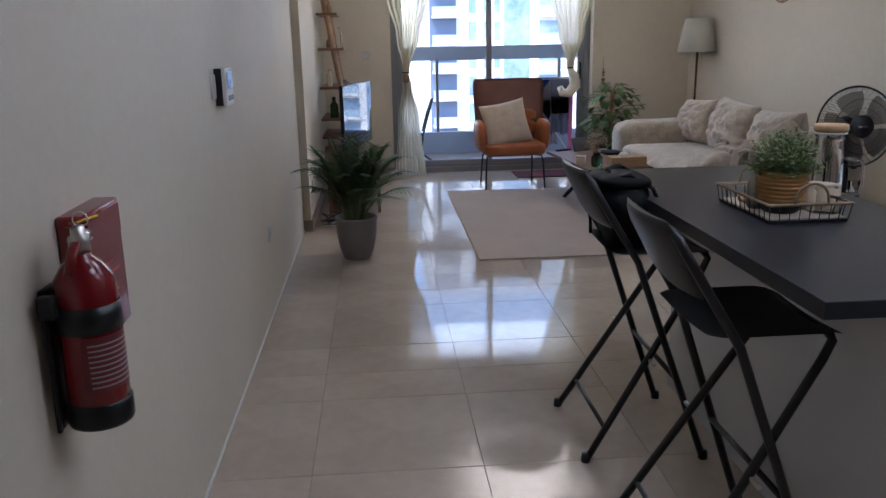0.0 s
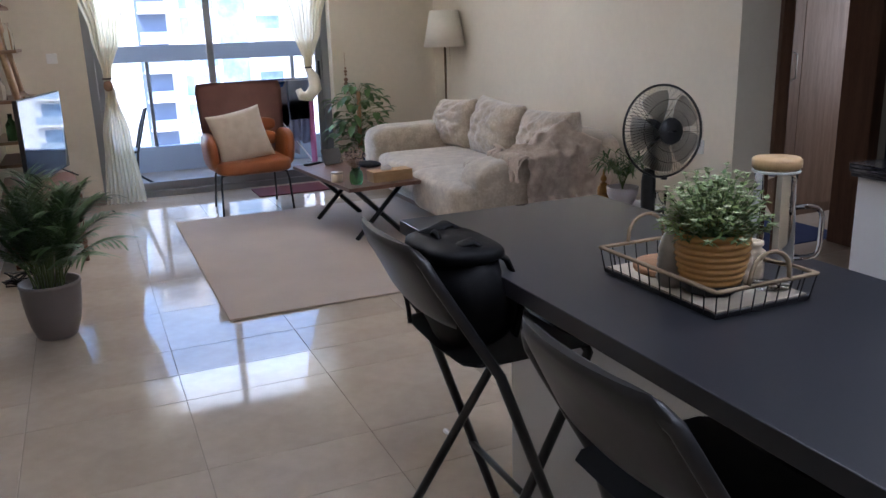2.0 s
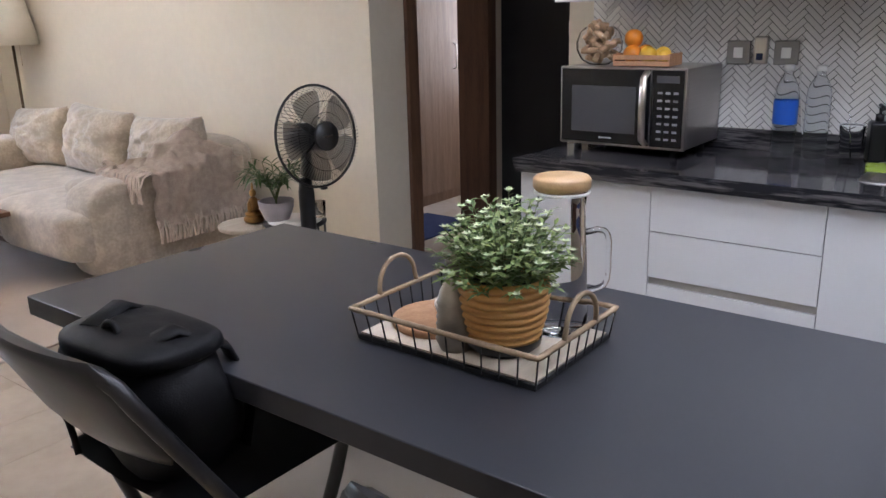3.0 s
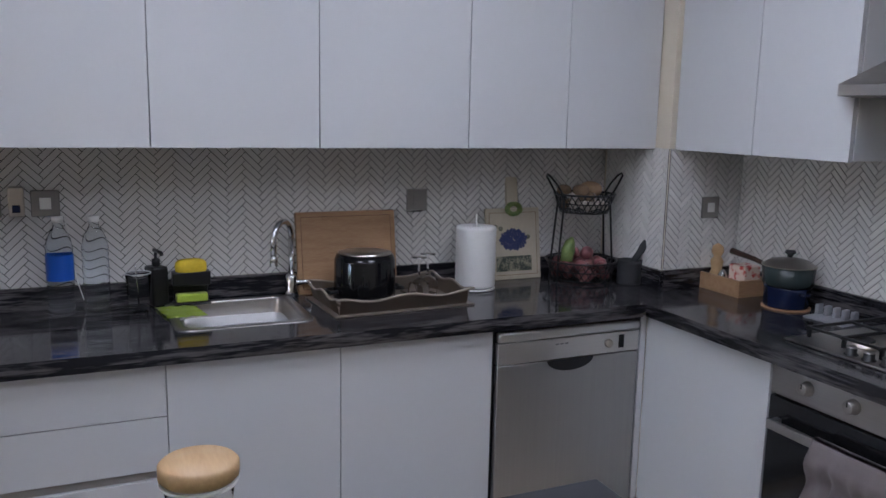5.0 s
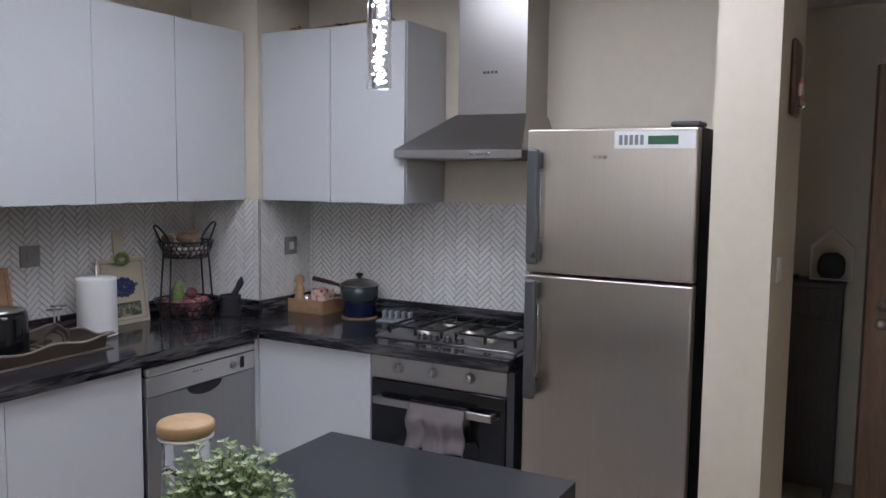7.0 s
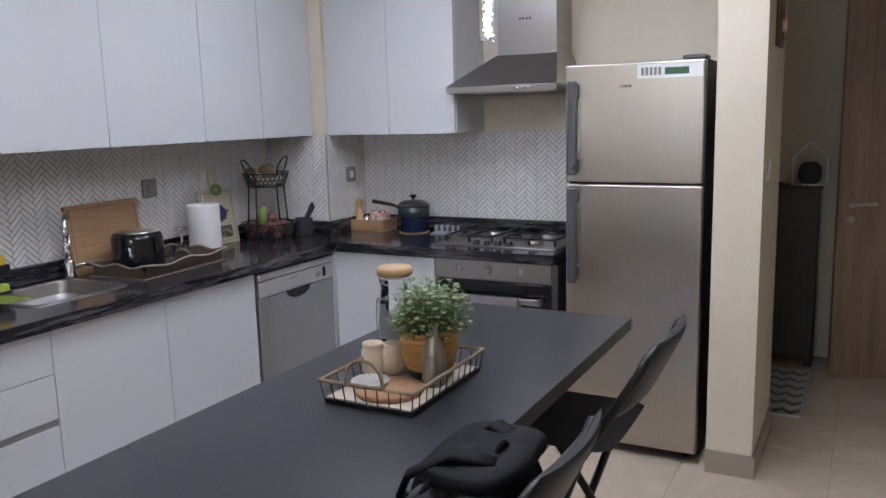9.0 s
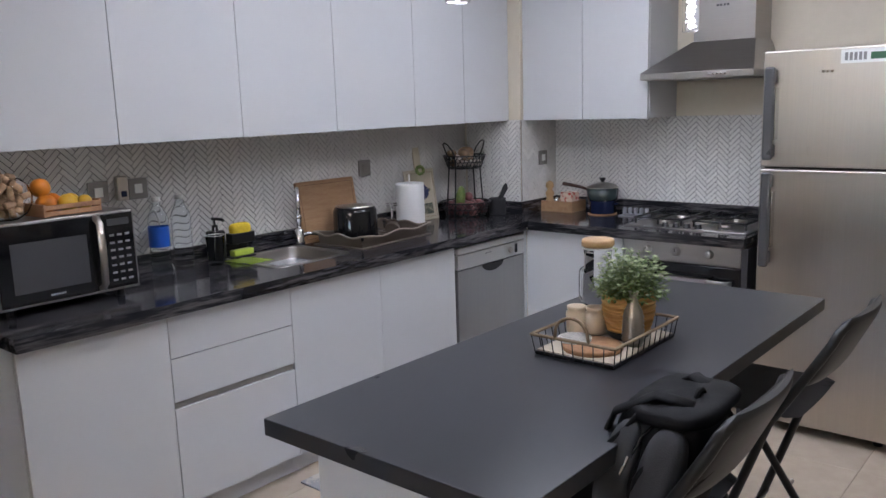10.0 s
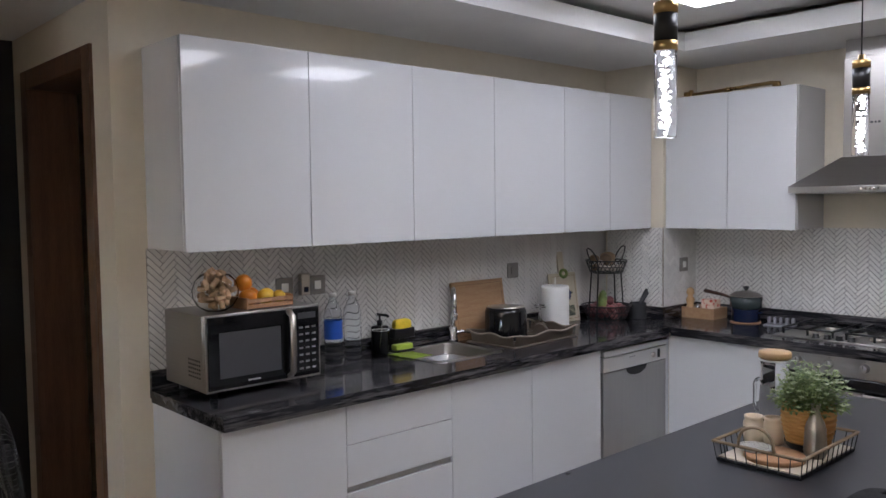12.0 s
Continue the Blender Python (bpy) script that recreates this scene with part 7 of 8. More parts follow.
_b, _bs = bmesh.new(), bmesh.new()
_rng = random.Random(9)
for _k in range(36):
    _a, _r = _k * 2.4, 0.08 * math.sqrt(_k / 36)
    _tip = Vector((_r * math.cos(_a) - 0.015, _r * math.sin(_a), 0.27 - _r * 0.7 - _rng.uniform(0, 0.05)))
    tube(_bs, [(0, 0, 0.09), _tip], 0.001, 4)
    for _j in range(9):
        _q = _tip + Vector((_rng.uniform(-0.02, 0.02), _rng.uniform(-0.02, 0.02), _rng.uniform(-0.03, 0.015)))
        leaf(_b, _q, (_rng.uniform(-1, 1), _rng.uniform(-1, 1), _rng.uniform(-0.3, 1)), 0.016, 0.012, 0.1, 2)
part("flowers", _b, "dried", _t, "", "stuff")
part("stems", _bs, "potato", _t, "", "stuff")
_t = thing("candle_jar", (2.29, 8.0, CT), 0, "cream candle in a small glass jar", "candle")
part("jar", L([(0, 0), (0.04, 0), (0.042, 0.008), (0.042, 0.06), (0, 0.06)], 24), "jar_cream", _t)
part("lid", L([(0, 0.0605), (0.044, 0.0605), (0.044, 0.07), (0, 0.07)], 24), "steel", _t)
_t = thing("remote_control", (2.34, 8.85, CT), -60, "black television remote control", "remote control")
part("body", B((-0.022, -0.085, 0), (0.022, 0.085, 0.016), 0.006), "black_plastic", _t)
for _k in range(5):
    part("key", B((-0.008, -0.06 + _k * 0.026, 0.0162), (0.008, -0.048 + _k * 0.026, 0.0178)), "handle_grey", _t)
_t = thing("black_pouch", (2.7, 8.52, CT), 0, "flat black fabric pouch on the coffee table", "pouch")
part("body", P((0, 0, 0.017), (0.17, 0.24, 0.034), 3.2, 14, 0.004, 1), "nylon", _t)
_t = thing("tablet", (2.5, 8.78, CT), 20, "grey tablet standing on the coffee table", "tablet")
part("case", B((-0.09, -0.005, 0.0), (0.09, 0.003, 0.13), 0.002), "handle_grey", _t).rotation_euler = (radians(-25), 0, 0)

# sofa
M["velvet"] = mat("beige_crushed_velvet", (0.56, 0.48, 0.375), 0.8, color2=(0.4, 0.335, 0.26), scale=12, fine=60, bump=0.6, sheen=0.5, contrast=(0.4, 0.62))
_t = thing("sofa", (0, 0, 0), 0, "beige crushed velvet three seat sofa", "sofa")
part("base", B((3.12, 7.15, 0.06), (4.0, 9.3, 0.25), 0.03), "velvet", _t)
part("plinth", B((3.16, 7.2, 0.001), (3.95, 9.25, 0.06), 0.004), "dark_wood", _t, "dark wooden plinth")
part("seat_cushion", P((3.37, 8.45, 0.335), (0.94, 1.12, 0.25), 7, 26, 0.012, 1), "velvet", _t, "deep velvet seat cushion")
part("seat_cushion", P((3.33, 7.55, 0.325), (1.02, 0.98, 0.29), 7, 26, 0.012, 2), "velvet", _t, "deep velvet seat cushion")
part("armrest", P((3.42, 9.2, 0.42), (0.98, 0.38, 0.46), 5, 26, 0.012, 3), "velvet", _t, "wide rounded armrest")
part("armrest", P((3.42, 7.2, 0.33), (0.98, 0.42, 0.58), 5, 26, 0.012, 4), "velvet", _t, "wide rounded armrest")
part("backrest", P((3.92, 8.2, 0.46), (0.26, 2.35, 0.56), 7, 26, 0.01, 5), "velvet", _t, "low padded backrest")
for _k, (_y, _w, _h) in enumerate(((8.98, 0.8, 0.43), (8.2, 0.86, 0.47), (7.44, 0.8, 0.45))):
    _o = part("sofa_cushion", scatter_cushion(_w * 0.84, _h * 0.98, 0.32, 0.05, 0.034, 6 + 3 * _k, 34), "velvet")
    _o.matrix_basis = pose(3.68, _y, 0.43 + _h / 2, 0, 13, 0) @ pose(0, 0, 0, 0, (4, -3, 3)[_k], 90)
    tagged(_o, "large creased beige velvet back cushion on the sofa", "cushion", "back cushions of the sofa")
_o = part("bolster", P((3.25, 7.5, 0.515), (0.36, 0.24, 0.13), 3.2, 20, 0.01, 12), "velvet")
tagged(_o, "small beige velvet bolster lying against the armrest", "cushion")
# throw over the near end
M["throw"] = mat("knitted_cream_throw", (0.78, 0.68, 0.57), 0.95, color2=(0.62, 0.5, 0.41), scale=30, fine=140, bump=0.5, bscale=90, sheen=0.3)
_t = thing("throw_blanket", (3.5, 7.12, 0), 0, "knitted cream throw bunched over the sofa arm", "blanket")
_b, _rows = bmesh.new(), []
for _j in range(45):
    _row = []
    _v = _j / 44
    for _i in range(37):
        _u = _i / 36 - 0.5
        _s = max(-1, min(1, (_v - 0.45) * 2.6))
        _y = 0.2 - 0.42 * min(1, _v / 0.62)
        _z = 0.63 + 0.015 - (0.0 if _v < 0.62 else (_v - 0.62) * 0.75)
        _n = noise.noise(Vector((_u * 5, _v * 5, 3))) + 0.5 * noise.noise(Vector((_u * 12, _v * 11, 7)))
        _lump = 0.17 * math.exp(-((_u - 0.12) / 0.26) ** 2 - ((_v - 0.33) / 0.24) ** 2)
        _h = abs(_n) * 0.075 + _lump
        _row.append(_b.verts.new((_u * 0.62 + 0.03 * _n, _y - (0.03 + abs(_n) * 0.06 if _v > 0.6 else 0), _z + (_h if _v <= 0.62 else _h * max(0, 1 - (_v - 0.62) * 5)))))
    _rows.append(_row)
for _p, _q in zip(_rows, _rows[1:]):
    for _i in range(36):
        _b.faces.new((_p[_i], _p[_i + 1], _q[_i + 1], _q[_i])).smooth = True
bmesh.ops.solidify(_b, geom=_b.faces[:], thickness=0.01)
part("cloth", _b, "throw", _t)
_b = bmesh.new()
_rng = random.Random(2)
for _i in range(46):
    _v = _i / 45
    _y, _x = 0.2 - 0.42 * _v, -0.3 - 0.02 * _rng.random()
    tube(_b, [(_x + 0.03, _y, 0.66), (_x - 0.03, _y + _rng.uniform(-0.02, 0.02), 0.64), (_x - 0.05, _y + _rng.uniform(-0.03, 0.03), 0.58), (_x - 0.05 + _rng.uniform(-0.02, 0.02), _y + _rng.uniform(-0.04, 0.04), 0.5)], 0.0055, 5)
    _x = -0.3 + 0.6 * _v
    tube(_b, [(_x, -0.25, 0.4), (_x + _rng.uniform(-0.01, 0.01), -0.262, 0.34), (_x + _rng.uniform(-0.02, 0.02), -0.26, 0.27)], 0.0055, 5)
part("fringe", _b, "throw", _t, "long knotted fringe", "stuff")

# floor lamp
_t = thing("floor_lamp", (3.91, 9.69, 0), 0, "slim bronze floor lamp with a cream drum shade", "floor lamp")
M["shade"] = mat("cream_lamp_fabric", (0.66, 0.62, 0.53), 0.9, scale=30, fine=300, amount=0.15, bump=0.3)
M["bronze"] = mat("dark_bronze", (0.1, 0.065, 0.035), 0.4, 0.6, amount=0.3)
part("base", L([(0, 0), (0.13, 0), (0.13, 0.012), (0.03, 0.02), (0, 0.02)], 32), "bronze", _t)
part("pole", T([(0, 0, 0.02), (0, 0, 1.4)], 0.011, 10), "bronze", _t, "slim bronze pole")
part("shade", L([(0.197, 1.28), (0.2, 1.28), (0.135, 1.61), (0.132, 1.61)], 44), "shade", _t, "tapered cream fabric shade")
part("pull_chain", T([(0.04, -0.02, 1.3), (0.04, -0.02, 1.12)], 0.0015, 4), "brass", _t)
part("bulb", P((0, 0, 1.45), (0.06, 0.06, 0.09), 2, 10), "white_plastic", _t)

# broad-leaved plant
_t = thing("money_plant", (3.08, 9.88, 0), 0, "climbing broad leaved green plant in a dark blue pot", "potted plant")
M["navy_pot"] = mat("dark_blue_glazed_pot", (0.012, 0.03, 0.06), 0.2, amount=0.3, bump=0.02)
M["broad_leaf"] = mat("fresh_green_leaf", (0.045, 0.115, 0.03), 0.4, color2=(0.1, 0.18, 0.05), scale=8, fine=40, bump=0.05)
part("pot", L([(0, 0), (0.11, 0), (0.115, 0.01), (0.145, 0.3), (0.152, 0.305), (0.152, 0.33), (0.14, 0.33), (0.135, 0.3), (0, 0.29)], 36), "navy_pot", _t, "glazed dark blue pot")
part("moss_pole", T([(0, 0, 0.29), (0.01, 0, 0.9)], 0.02, 10), "cork", _t)
part("soil", L([(0, 0.292), (0.135, 0.292), (0, 0.297)], 20), "soil", _t)
_bl, _bs = bmesh.new(), bmesh.new()
_rng = random.Random(14)
for _k in range(150):
    _f = _rng.random()
    _a = _rng.uniform(0, 6.28)
    _r = (0.1 + 0.2 * math.sin(min(1, 1.15 - _f) * 2.6)) * _rng.uniform(0.45, 1.05)
    _h = 0.34 + 0.62 * _f
    _p0 = Vector((0.02 * math.cos(_a), 0.02 * math.sin(_a), _h - 0.06))
    _p1 = Vector((_r * math.cos(_a), _r * math.sin(_a) * 0.8, _h))
    tube(_bs, [_p0, (_p0 + _p1) / 2 + Vector((0, 0, 0.03)), _p1], 0.002, 4)
    leaf(_bl, _p1, (math.cos(_a + _rng.uniform(-0.7, 0.7)), math.sin(_a + _rng.uniform(-0.7, 0.7)), _rng.uniform(-0.5, 0.35)), _rng.uniform(0.075, 0.11), _rng.uniform(0.06, 0.085), 0.35, 5)
part("leaves", _bl, "broad_leaf", _t, "broad green leaves", "stuff")
part("stems", _bs, "stem", _t, "", "stuff")

# wall hangings
_t = thing("bead_hanging", (3.1, 10.285, 0), 0, "hanging string of wooden beads on the wall", "wall hanging")
part("string", T([(0, 0, 1.25), (0.003, 0, 0.86)], 0.002, 4), "cork", _t)
for _z, _r in ((1.1, 0.012), (1.07, 0.018), (1.04, 0.014), (0.99, 0.022), (0.95, 0.024), (0.9, 0.02), (0.87, 0.015)):
    part("bead", P((0, -0.005, _z), (_r * 2, _r * 1.5, _r * 1.8), 2, 8), "mid_wood", _t)
_t = thing("round_mirror", (4.052, 8.24, 1.95), 0, "round wall mirror in a woven rattan sun frame", "mirror")
M["mirror"] = mat("silvered_mirror", (0.9, 0.9, 0.9), 0.02, 1.0, amount=0.02, bump=0, rvary=0)
_m = pose(0, 0, 0, 0, -90, 0)
part("glass", L([(0, 0.006), (0.16, 0.006), (0.16, 0.012), (0, 0.012)], 36), "mirror", _t).matrix_basis = _m
_b = bmesh.new()
for _k in range(48):
    _a, _a2 = 2 * math.pi * _k / 48, 2 * math.pi * (_k + 0.8) / 48
    tube(_b, [(0.005, 0.16 * math.cos(_a), 0.16 * math.sin(_a)), (0.005, 0.25 * math.cos(_a2), 0.25 * math.sin(_a2))], 0.0035, 5)
for _r in (0.165, 0.25):
    tube(_b, arc((0.004, 0, 0), _r, 0, 360, 40, (0, 1, 0), (0, 0, 1))[:-1], 0.007, 6, True)
part("rattan_frame", _b, "cork", _t).location = (-0.014, 0, 0)

# fan
_t = thing("pedestal_fan", (3.13, 5.6, 0), 0, "black pedestal fan with a round wire cage", "fan")
part("base", L([(0, 0), (0.2, 0), (0.2, 0.015), (0.06, 0.035), (0.03, 0.05), (0, 0.05)], 36), "black_plastic", _t)
part("pole", T([(0, 0, 0.05), (0, 0, 0.5)], 0.013, 12), "black_plastic", _t)
part("column", L([(0, 0.5), (0.03, 0.5), (0.034, 0.53), (0.034, 0.72), (0.025, 0.78), (0, 0.78)], 20), "black_plastic", _t, "black motor column")
_fm = pose(0.0, -0.09, 0.965, -84, 0, 176)
_fan = new("head")
_fan.parent = _t
_fan.matrix_basis = _fm
_fan.scale = (0.95, 0.95, 0.95)
part("motor", L([(0, -0.17), (0.05, -0.165), (0.062, -0.13), (0.062, -0.05), (0.045, -0.035), (0, -0.035)], 28), "black_plastic", _fan)
part("hub", L([(0, 0.075), (0.06, 0.075), (0.064, 0.068), (0.064, 0.058), (0, 0.058)], 28), "black_plastic", _fan)
part("badge", B((-0.025, -0.004, 0.0752), (0.025, 0.004, 0.0765)), "chrome", _fan)
part("neck", T([(0, 0.0, -0.1), (0, 0.1, -0.1), (0, 0.19, -0.09)], 0.022, 8), "black_plastic", _fan)
M["blade"] = clear("translucent_fan_blade", (0.5, 0.48, 0.45), 0.35, 1.1)
for _k in range(5):
    _b, _rows = bmesh.new(), []
    for _i in range(9):
        _r = 0.03 + 0.165 * _i / 8
        _w = 0.35 + 0.28 * math.sin(_i / 8 * 2.6)
        _rows.append([_b.verts.new((_r * math.cos(_a), _r * math.sin(_a), 0.02 + 0.03 * (_j / 8 - 0.5) * (1 - _i / 14))) for _j, _a in ((j, 2 * math.pi * _k / 5 + _w * (j / 8 - 0.5) * 1.7) for j in range(9))])
    for _p, _q in zip(_rows, _rows[1:]):
        for _j in range(8):
            _b.faces.new((_p[_j], _p[_j + 1], _q[_j + 1], _q[_j])).smooth = True
    bmesh.ops.solidify(_b, geom=_b.faces[:], thickness=0.003)
    part("blade", _b, "blade", _fan)
_b = bmesh.new()
for _k in range(84):
    _a, _a2 = 2 * math.pi * _k / 84, 2 * math.pi * (_k + 2.2) / 84
    tube(_b, [(0.06 * math.cos(_a), 0.06 * math.sin(_a), 0.07), (0.14 * math.cos((_a + _a2) / 2), 0.14 * math.sin((_a + _a2) / 2), 0.068), (0.2 * math.cos(_a2), 0.2 * math.sin(_a2), 0.045), (0.218 * math.cos(_a2), 0.218 * math.sin(_a2), 0.0)], 0.0011, 4)
    if _k % 2:
        tube(_b, [(0.05 * math.cos(_a), 0.05 * math.sin(_a), -0.05), (0.17 * math.cos(_a), 0.17 * math.sin(_a), -0.05), (0.218 * math.cos(_a), 0.218 * math.sin(_a), 0.0)], 0.0011, 4)
for _r, _z, _w in ((0.1, 0.07, 0.0014), (0.15, 0.066, 0.0014), (0.1, -0.05, 0.0014)):
    tube(_b, arc((0, 0, _z), _r, 0, 360, 40, v=(0, 1, 0))[:-1], _w, 5, True)
part("cage_wires", _b, "black_paint", _fan, "fine black cage wires", "stuff")
part("cage_ring", T(arc((0, 0, 0), 0.22, 0, 360, 56, v=(0, 1, 0))[:-1], 0.006, 8, True), "black_paint", _fan, "black cage rim")
part("clip", P((0, 0.228, 0), (0.03, 0.015, 0.03), 3, 6), "black_plastic", _fan)

# side table, statue, plant stand
_t = thing("side_table", (3.06, 5.93, 0), 0, "small round pale topped side table", "side table")
part("top", L([(0, 0.53), (0.125, 0.53), (0.13, 0.535), (0.13, 0.547), (0.125, 0.55), (0, 0.55)], 36), "tray_base", _t, "pale round table top")
part("pole", T([(0, 0, 0.02), (0, 0, 0.53)], 0.015, 10), "mid_wood", _t)
part("foot", L([(0, 0), (0.11, 0), (0.11, 0.015), (0.02, 0.025), (0, 0.025)], 28), "mid_wood", _t)
M["gold"] = mat("golden_paint", (0.38, 0.2, 0.06), 0.35, 0.7, scale=30, amount=0.6, bump=0.3)
_b = bmesh.new()
pillow(_b, (0, 0, 0.02), (0.1, 0.08, 0.04), 2.6, 12)
pillow(_b, (0, 0, 0.045), (0.09, 0.06, 0.03), 2.4, 12)
pillow(_b, (0, 0, 0.085), (0.05, 0.035, 0.07), 2.4, 12)
pillow(_b, (0.028, -0.005, 0.075), (0.02, 0.02, 0.06), 2.2, 8)
pillow(_b, (-0.028, -0.005, 0.075), (0.02, 0.02, 0.06), 2.2, 8)
pillow(_b, (0, 0, 0.137), (0.032, 0.03, 0.038), 2.1, 10)
pillow(_b, (0, 0, 0.165), (0.012, 0.012, 0.04), 2.0, 8)
_o = part("statue", _b, "gold")
_o.matrix_basis = pose(3.09, 5.91, 0.55)
tagged(_o, "small golden seated statue on the side table", "statue")
_t = thing("plant_stand", (3.16, 5.72, 0.02), 0, "round black wire plant stand with white marble trays", "plant stand")
part("top", L([(0, 0.535), (0.135, 0.535), (0.14, 0.54), (0.14, 0.548), (0, 0.55)], 36), "black_paint", _t)
part("tray", L([(0, 0.551), (0.12, 0.551), (0.12, 0.557), (0, 0.557)], 32), "white_plastic", _t)
for _k in range(6):
    _a = _k * math.pi / 3
    part("leg", T([(0.135 * math.cos(_a), 0.135 * math.sin(_a), 0.54), (0.14 * math.cos(_a), 0.14 * math.sin(_a), 0.3), (0.12 * math.cos(_a), 0.12 * math.sin(_a), -0.02)], 0.005, 6), "black_paint", _t)
part("ring", T(arc((0, 0, 0.2), 0.135, 0, 360, 30, v=(0, 1, 0))[:-1], 0.004, 6, True), "black_paint", _t)
_t = thing("small_palm", (3.12, 5.79, 0.577), 0, "small green palm in a grey bowl pot", "potted plant")
part("pot", L([(0, 0), (0.055, 0), (0.075, 0.05), (0.08, 0.085), (0.072, 0.085), (0.06, 0.06), (0, 0.06)], 28), "towel", _t, "grey concrete pot")
_bl, _bs = bmesh.new(), bmesh.new()
_rng = random.Random(31)
for _k in range(16):
    _a = _k * 2.4
    _pp = [Vector((math.cos(_a) * 0.12 * (i / 8) ** 1.6, math.sin(_a) * 0.12 * (i / 8) ** 1.6, 0.06 + (0.2 + 0.06 * _rng.random()) * (i / 8 - 0.3 * (i / 8) ** 3))) for i in range(9)]
    tube(_bs, _pp, 0.0018, 4)
    for _i in range(3, 9):
        _d = (_pp[_i] - _pp[_i - 1]).normalized()
        for _s in (-1, 1):
            leaf(_bl, _pp[_i], _d + _d.cross(Vector((0, 0, 1))).normalized() * _s * 0.9, 0.07, 0.011, 0.3, 3)
part("leaflets", _bl, "palm", _t, "narrow green leaflets", "stuff")
part("stems", _bs, "stem", _t, "", "stuff")
_t = thing("glass_cup", (3.25, 5.66, 0.577), 0, "small clear glass on the plant stand", "glass")
part("cup", L([(0, 0), (0.03, 0), (0.034, 0.07), (0.032, 0.07), (0.028, 0.006), (0, 0.006)], 20), "clear", _t)
plate("wall_socket", (4.0595, 6.35, 0.72), (0.15, 0.085), "w", "white_plastic", "white double socket on the living room wall", n=2)

# ---- pieces of floor and backsplash ----
structure("floor", (-0.2, -0.5, -0.12), (7.0, 10.45, -0.0035), "grout", "grey tile joints of the floor")
_floor = scene.objects["floor"]
_cache = {}
G = 0.001


def floor_tile(x0, y0, x1, y1):
    key = (round(x1 - x0, 4), round(y1 - y0, 4))
    if key not in _cache:
        bm = bmesh.new()
        w, h = key[0] / 2 - G, key[1] / 2 - G
        lo = [bm.verts.new((x, y, -0.0034)) for x, y in ((-w, -h), (w, -h), (w, h), (-w, h))]
        mid = [bm.verts.new((x, y, -0.0008)) for x, y in ((-w, -h), (w, -h), (w, h), (-w, h))]
        e = 0.0012
        hi = [bm.verts.new((x, y, 0)) for x, y in ((-w + e, -h + e), (w - e, -h + e), (w - e, h - e), (-w + e, h - e))]
        for a, b in ((lo, mid), (mid, hi)):
            for i in range(4):
                bm.faces.new((a[i], a[(i + 1) % 4], b[(i + 1) % 4], b[i]))
        bm.faces.new(hi)
        me = bpy.data.meshes.new("tile")
        bm.to_mesh(me)
        bm.free()
        me.materials.append(M["tile"])
        _cache[key] = me
    o = new("tile", _cache[key])
    o.location = ((x0 + x1) / 2, (y0 + y1) / 2, 0)
    o.parent = _floor


def tiles_in(X0, Y0, X1, Y1):
    xs = [X0] + [0.34 + 0.6 * k for k in range(-1, 14) if X0 + 0.02 < 0.34 + 0.6 * k < X1 - 0.02] + [X1]
    ys = [Y0] + [-0.245 + 0.6 * k for k in range(-1, 20) if Y0 + 0.02 < -0.245 + 0.6 * k < Y1 - 0.02] + [Y1]
    for a, b in zip(xs, xs[1:]):
        for c, d in zip(ys, ys[1:]):
            floor_tile(a, c, b, d)


tiles_in(0.0, -0.02, 1.24, 1.3)
tiles_in(1.24, -0.02, 1.62, 1.065)
tiles_in(0.0, 1.3, 4.02, 4.83)
tiles_in(0.0, 4.83, 5.6, 6.04)
tiles_in(0.0, 6.04, 4.06, 10.3)
tiles_in(0.78, 10.3, 2.98, 10.41)
tiles_in(4.34, 6.04, 6.6, 7.6)
tiles_in(4.22, 3.5, 5.6, 4.83)


def clip(poly, axis, value, keep_above):
    out = []
    for p, q in zip(poly, poly[1:] + poly[:1]):
        a, b = p[axis] - value, q[axis] - value
        if not keep_above:
            a, b = -a, -b
        if a >= 0:
            out.append(p)
        if a * b < 0:
            f = a / (a - b)
            out.append((p[0] + (q[0] - p[0]) * f, p[1] + (q[1] - p[1]) * f))
    return out


def herringbone(u0, v0, u1, v1, W=0.0215, n=4, gap=0.0025):
    """The pieces, as outlines in a wall's own plane, of a herringbone laid at 45 degrees."""
    Lg = W * n
    c = math.sqrt(0.5)
    cu, cv = (u0 + u1) / 2, (v0 + v1) / 2
    R = math.hypot(u1 - u0, v1 - v0) / 2 + Lg
    K = int(R / W) + 2
    out = []
    for i in range(-K, K + 1):
        for j in range(-K // n - 2, K // n + 3):
            for rect in (((i + 2 * n * j) * W, i * W, (i + 2 * n * j) * W + Lg, i * W + W), (i * W, (i - 2 * n + 1 + 2 * n * j) * W, i * W + W, (i - 2 * n + 1 + 2 * n * j) * W + Lg)):
                x0, y0, x1, y1 = rect[0] + gap / 2, rect[1] + gap / 2, rect[2] - gap / 2, rect[3] - gap / 2
                if max(abs(x0), abs(x1), abs(y0), abs(y1)) > R + Lg:
                    continue
                poly = [(cu + c * (x - y), cv + c * (x + y)) for x, y in ((x0, y0), (x1, y0), (x1, y1), (x0, y1))]
                if max(p[0] for p in poly) < u0 or min(p[0] for p in poly) > u1 or max(p[1] for p in poly) < v0 or min(p[1] for p in poly) > v1:
                    continue
                for axis, value, above in ((0, u0, True), (0, u1, False), (1, v0, True), (1, v1, False)):
                    poly = clip(poly, axis, value, above) if poly else poly
                if len(poly) > 2:
                    out.append(poly)
    return out


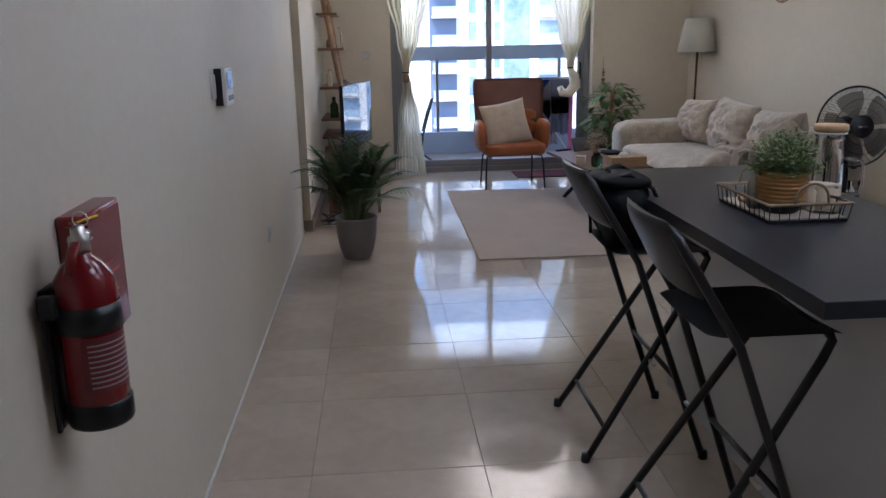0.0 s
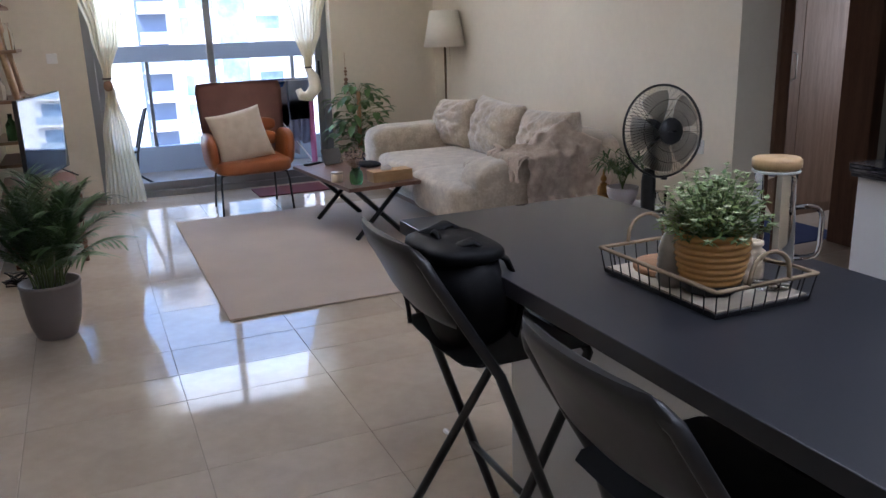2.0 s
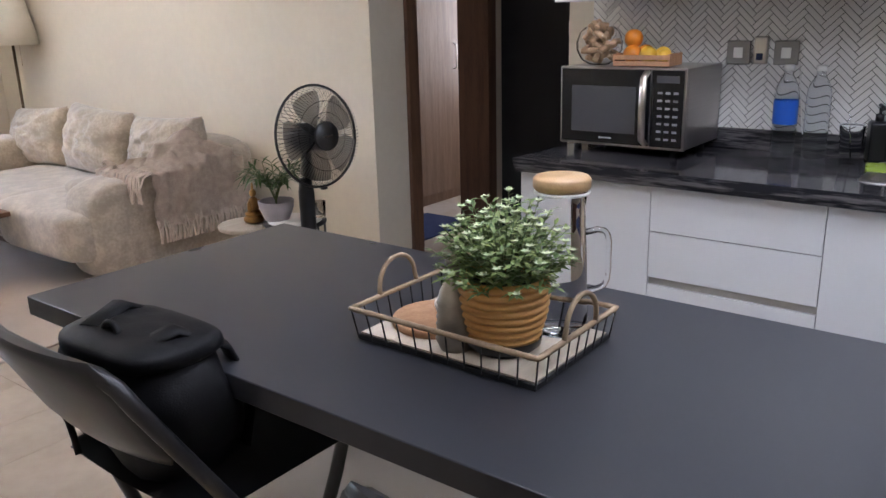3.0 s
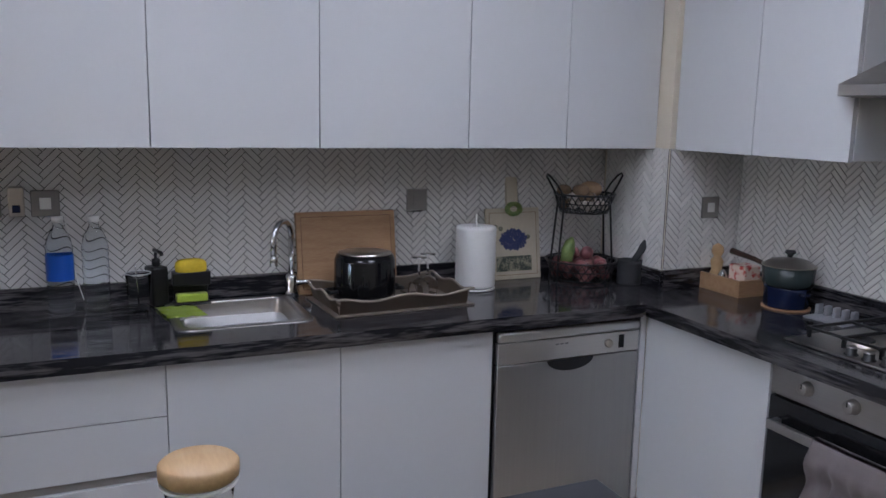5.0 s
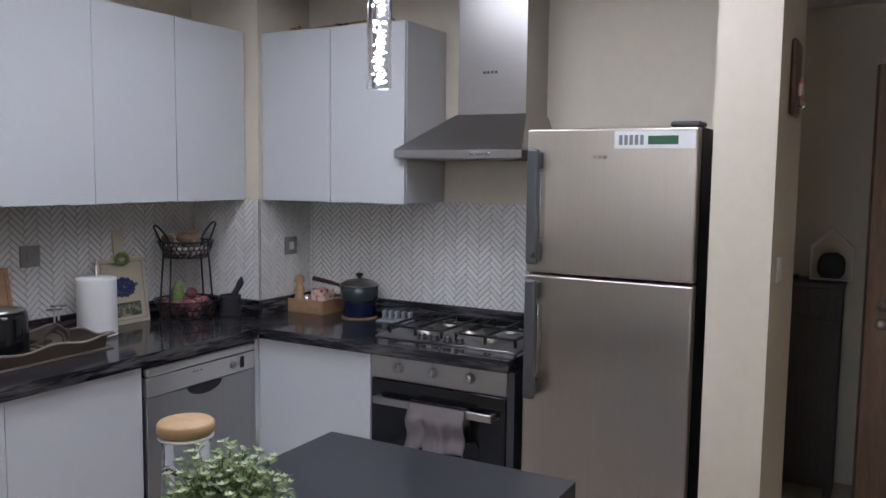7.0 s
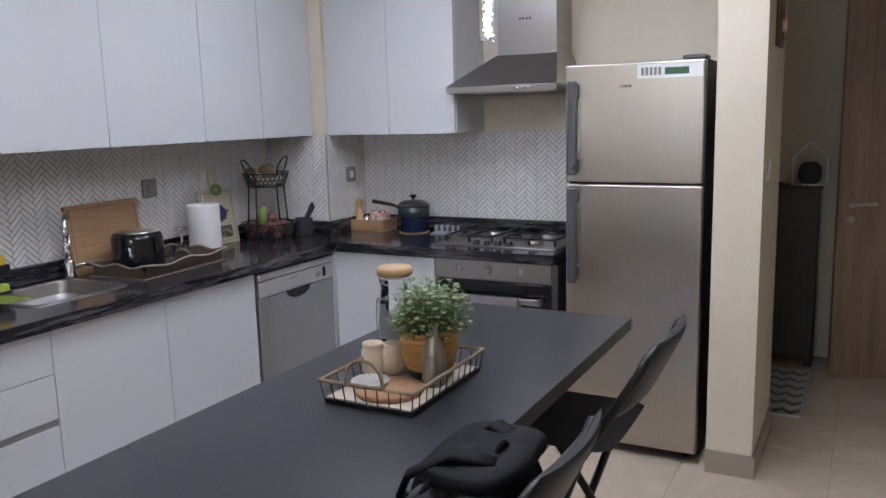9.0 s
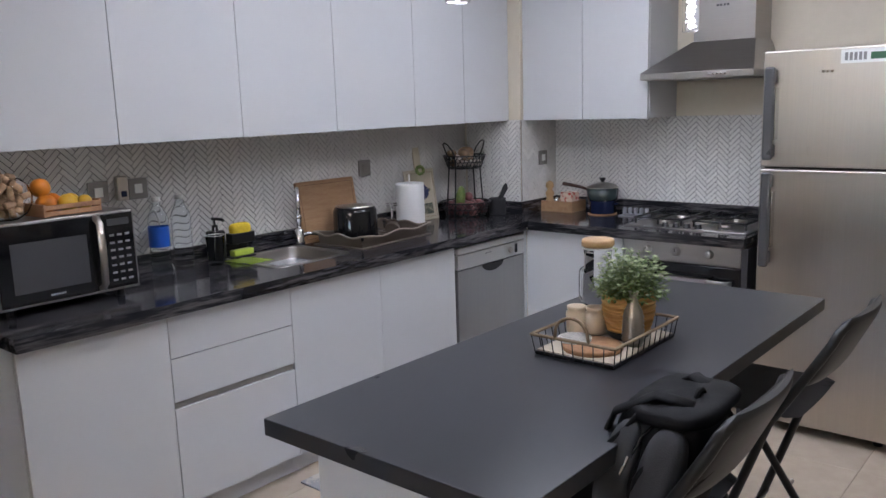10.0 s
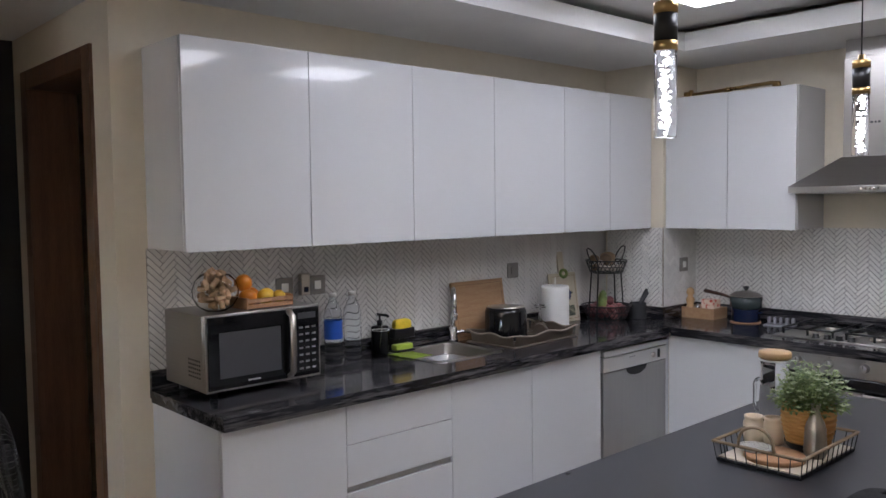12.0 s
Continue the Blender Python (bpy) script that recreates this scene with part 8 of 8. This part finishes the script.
def splash(name, origin, u, nrm, u1, v0, v1, near):
    """A tiled wall field with its grout bed; near: how many pieces, from the start, are parts of their own."""
    o, u, nv = Vector(origin), Vector(u), Vector(nrm)
    up = Vector((0, 0, 1))
    bm = bmesh.new()
    a, b = o + up * v0, o + u * u1 + up * v1
    box(bm, a + nv * 0.0006, b + nv * 0.004)
    t = part(name, bm, "splash_grout", None, "white herringbone tiled backsplash with grey joints", "structure")
    polys = herringbone(0, v0, u1, v1)
    polys.sort(key=lambda p: sum(q[0] for q in p) / len(p))

    def piece(poly, verts, faces, org):
        k = len(verts)
        cx, cy = sum(p[0] for p in poly) / len(poly), sum(p[1] for p in poly) / len(poly)
        m = len(poly)
        ins = [(p[0] + (cx - p[0]) * 0.03, p[1] + (cy - p[1]) * 0.03) for p in poly]
        verts += [o + u * p[0] + up * p[1] + nv * 0.004 - org for p in poly] + [o + u * p[0] + up * p[1] + nv * 0.0062 - org for p in poly] + [o + u * p[0] + up * p[1] + nv * 0.0068 - org for p in ins]
        flip = u.cross(up).dot(nv) < 0
        fs = [[k + i, k + (i + 1) % m, k + m + (i + 1) % m, k + m + i] for i in range(m)] + [[k + m + i, k + m + (i + 1) % m, k + 2 * m + (i + 1) % m, k + 2 * m + i] for i in range(m)] + [[k + 2 * m + i for i in range(m)]]
        faces += [f[::-1] for f in fs] if flip else fs

    whole = None
    count = 0
    verts, faces = [], []
    for p in polys:
        if count < near:
            count += 1
            v, f = [], []
            org = o + u * (sum(q[0] for q in p) / len(p)) + up * (sum(q[1] for q in p) / len(p))
            piece(p, v, f, org)
            me = bpy.data.meshes.new("tile")
            me.from_pydata([tuple(x) for x in v], [], f)
            me.materials.append(M["herring"])
            ob = new("tile", me)
            ob.location = org
            ob.parent = t
        else:
            piece(p, verts, faces, Vector((0, 0, 0)))
    if verts:
        me = bpy.data.meshes.new("tiles")
        me.from_pydata([tuple(x) for x in verts], [], faces)
        me.materials.append(M["herring"])
        ob = new("tiles", me)
        ob.parent = t
        tagged(ob, kind="stuff")


splash("backsplash_east", (4.02, 4.712, 0), (0, -1, 0), (-1, 0, 0), 3.052, 0.983, 1.474, 300)
splash("backsplash_hob", (2.1, 1.265, 0), (1, 0, 0), (0, 1, 0), 1.488, 0.983, 1.474, 300)
splash("backsplash_column", (3.59, 1.65, 0), (0, -1, 0), (-1, 0, 0), 0.382, 0.983, 1.474, 150)
splash("backsplash_column_front", (4.0, 1.655, 0), (-1, 0, 0), (0, 1, 0), 0.41, 0.983, 1.474, 150)
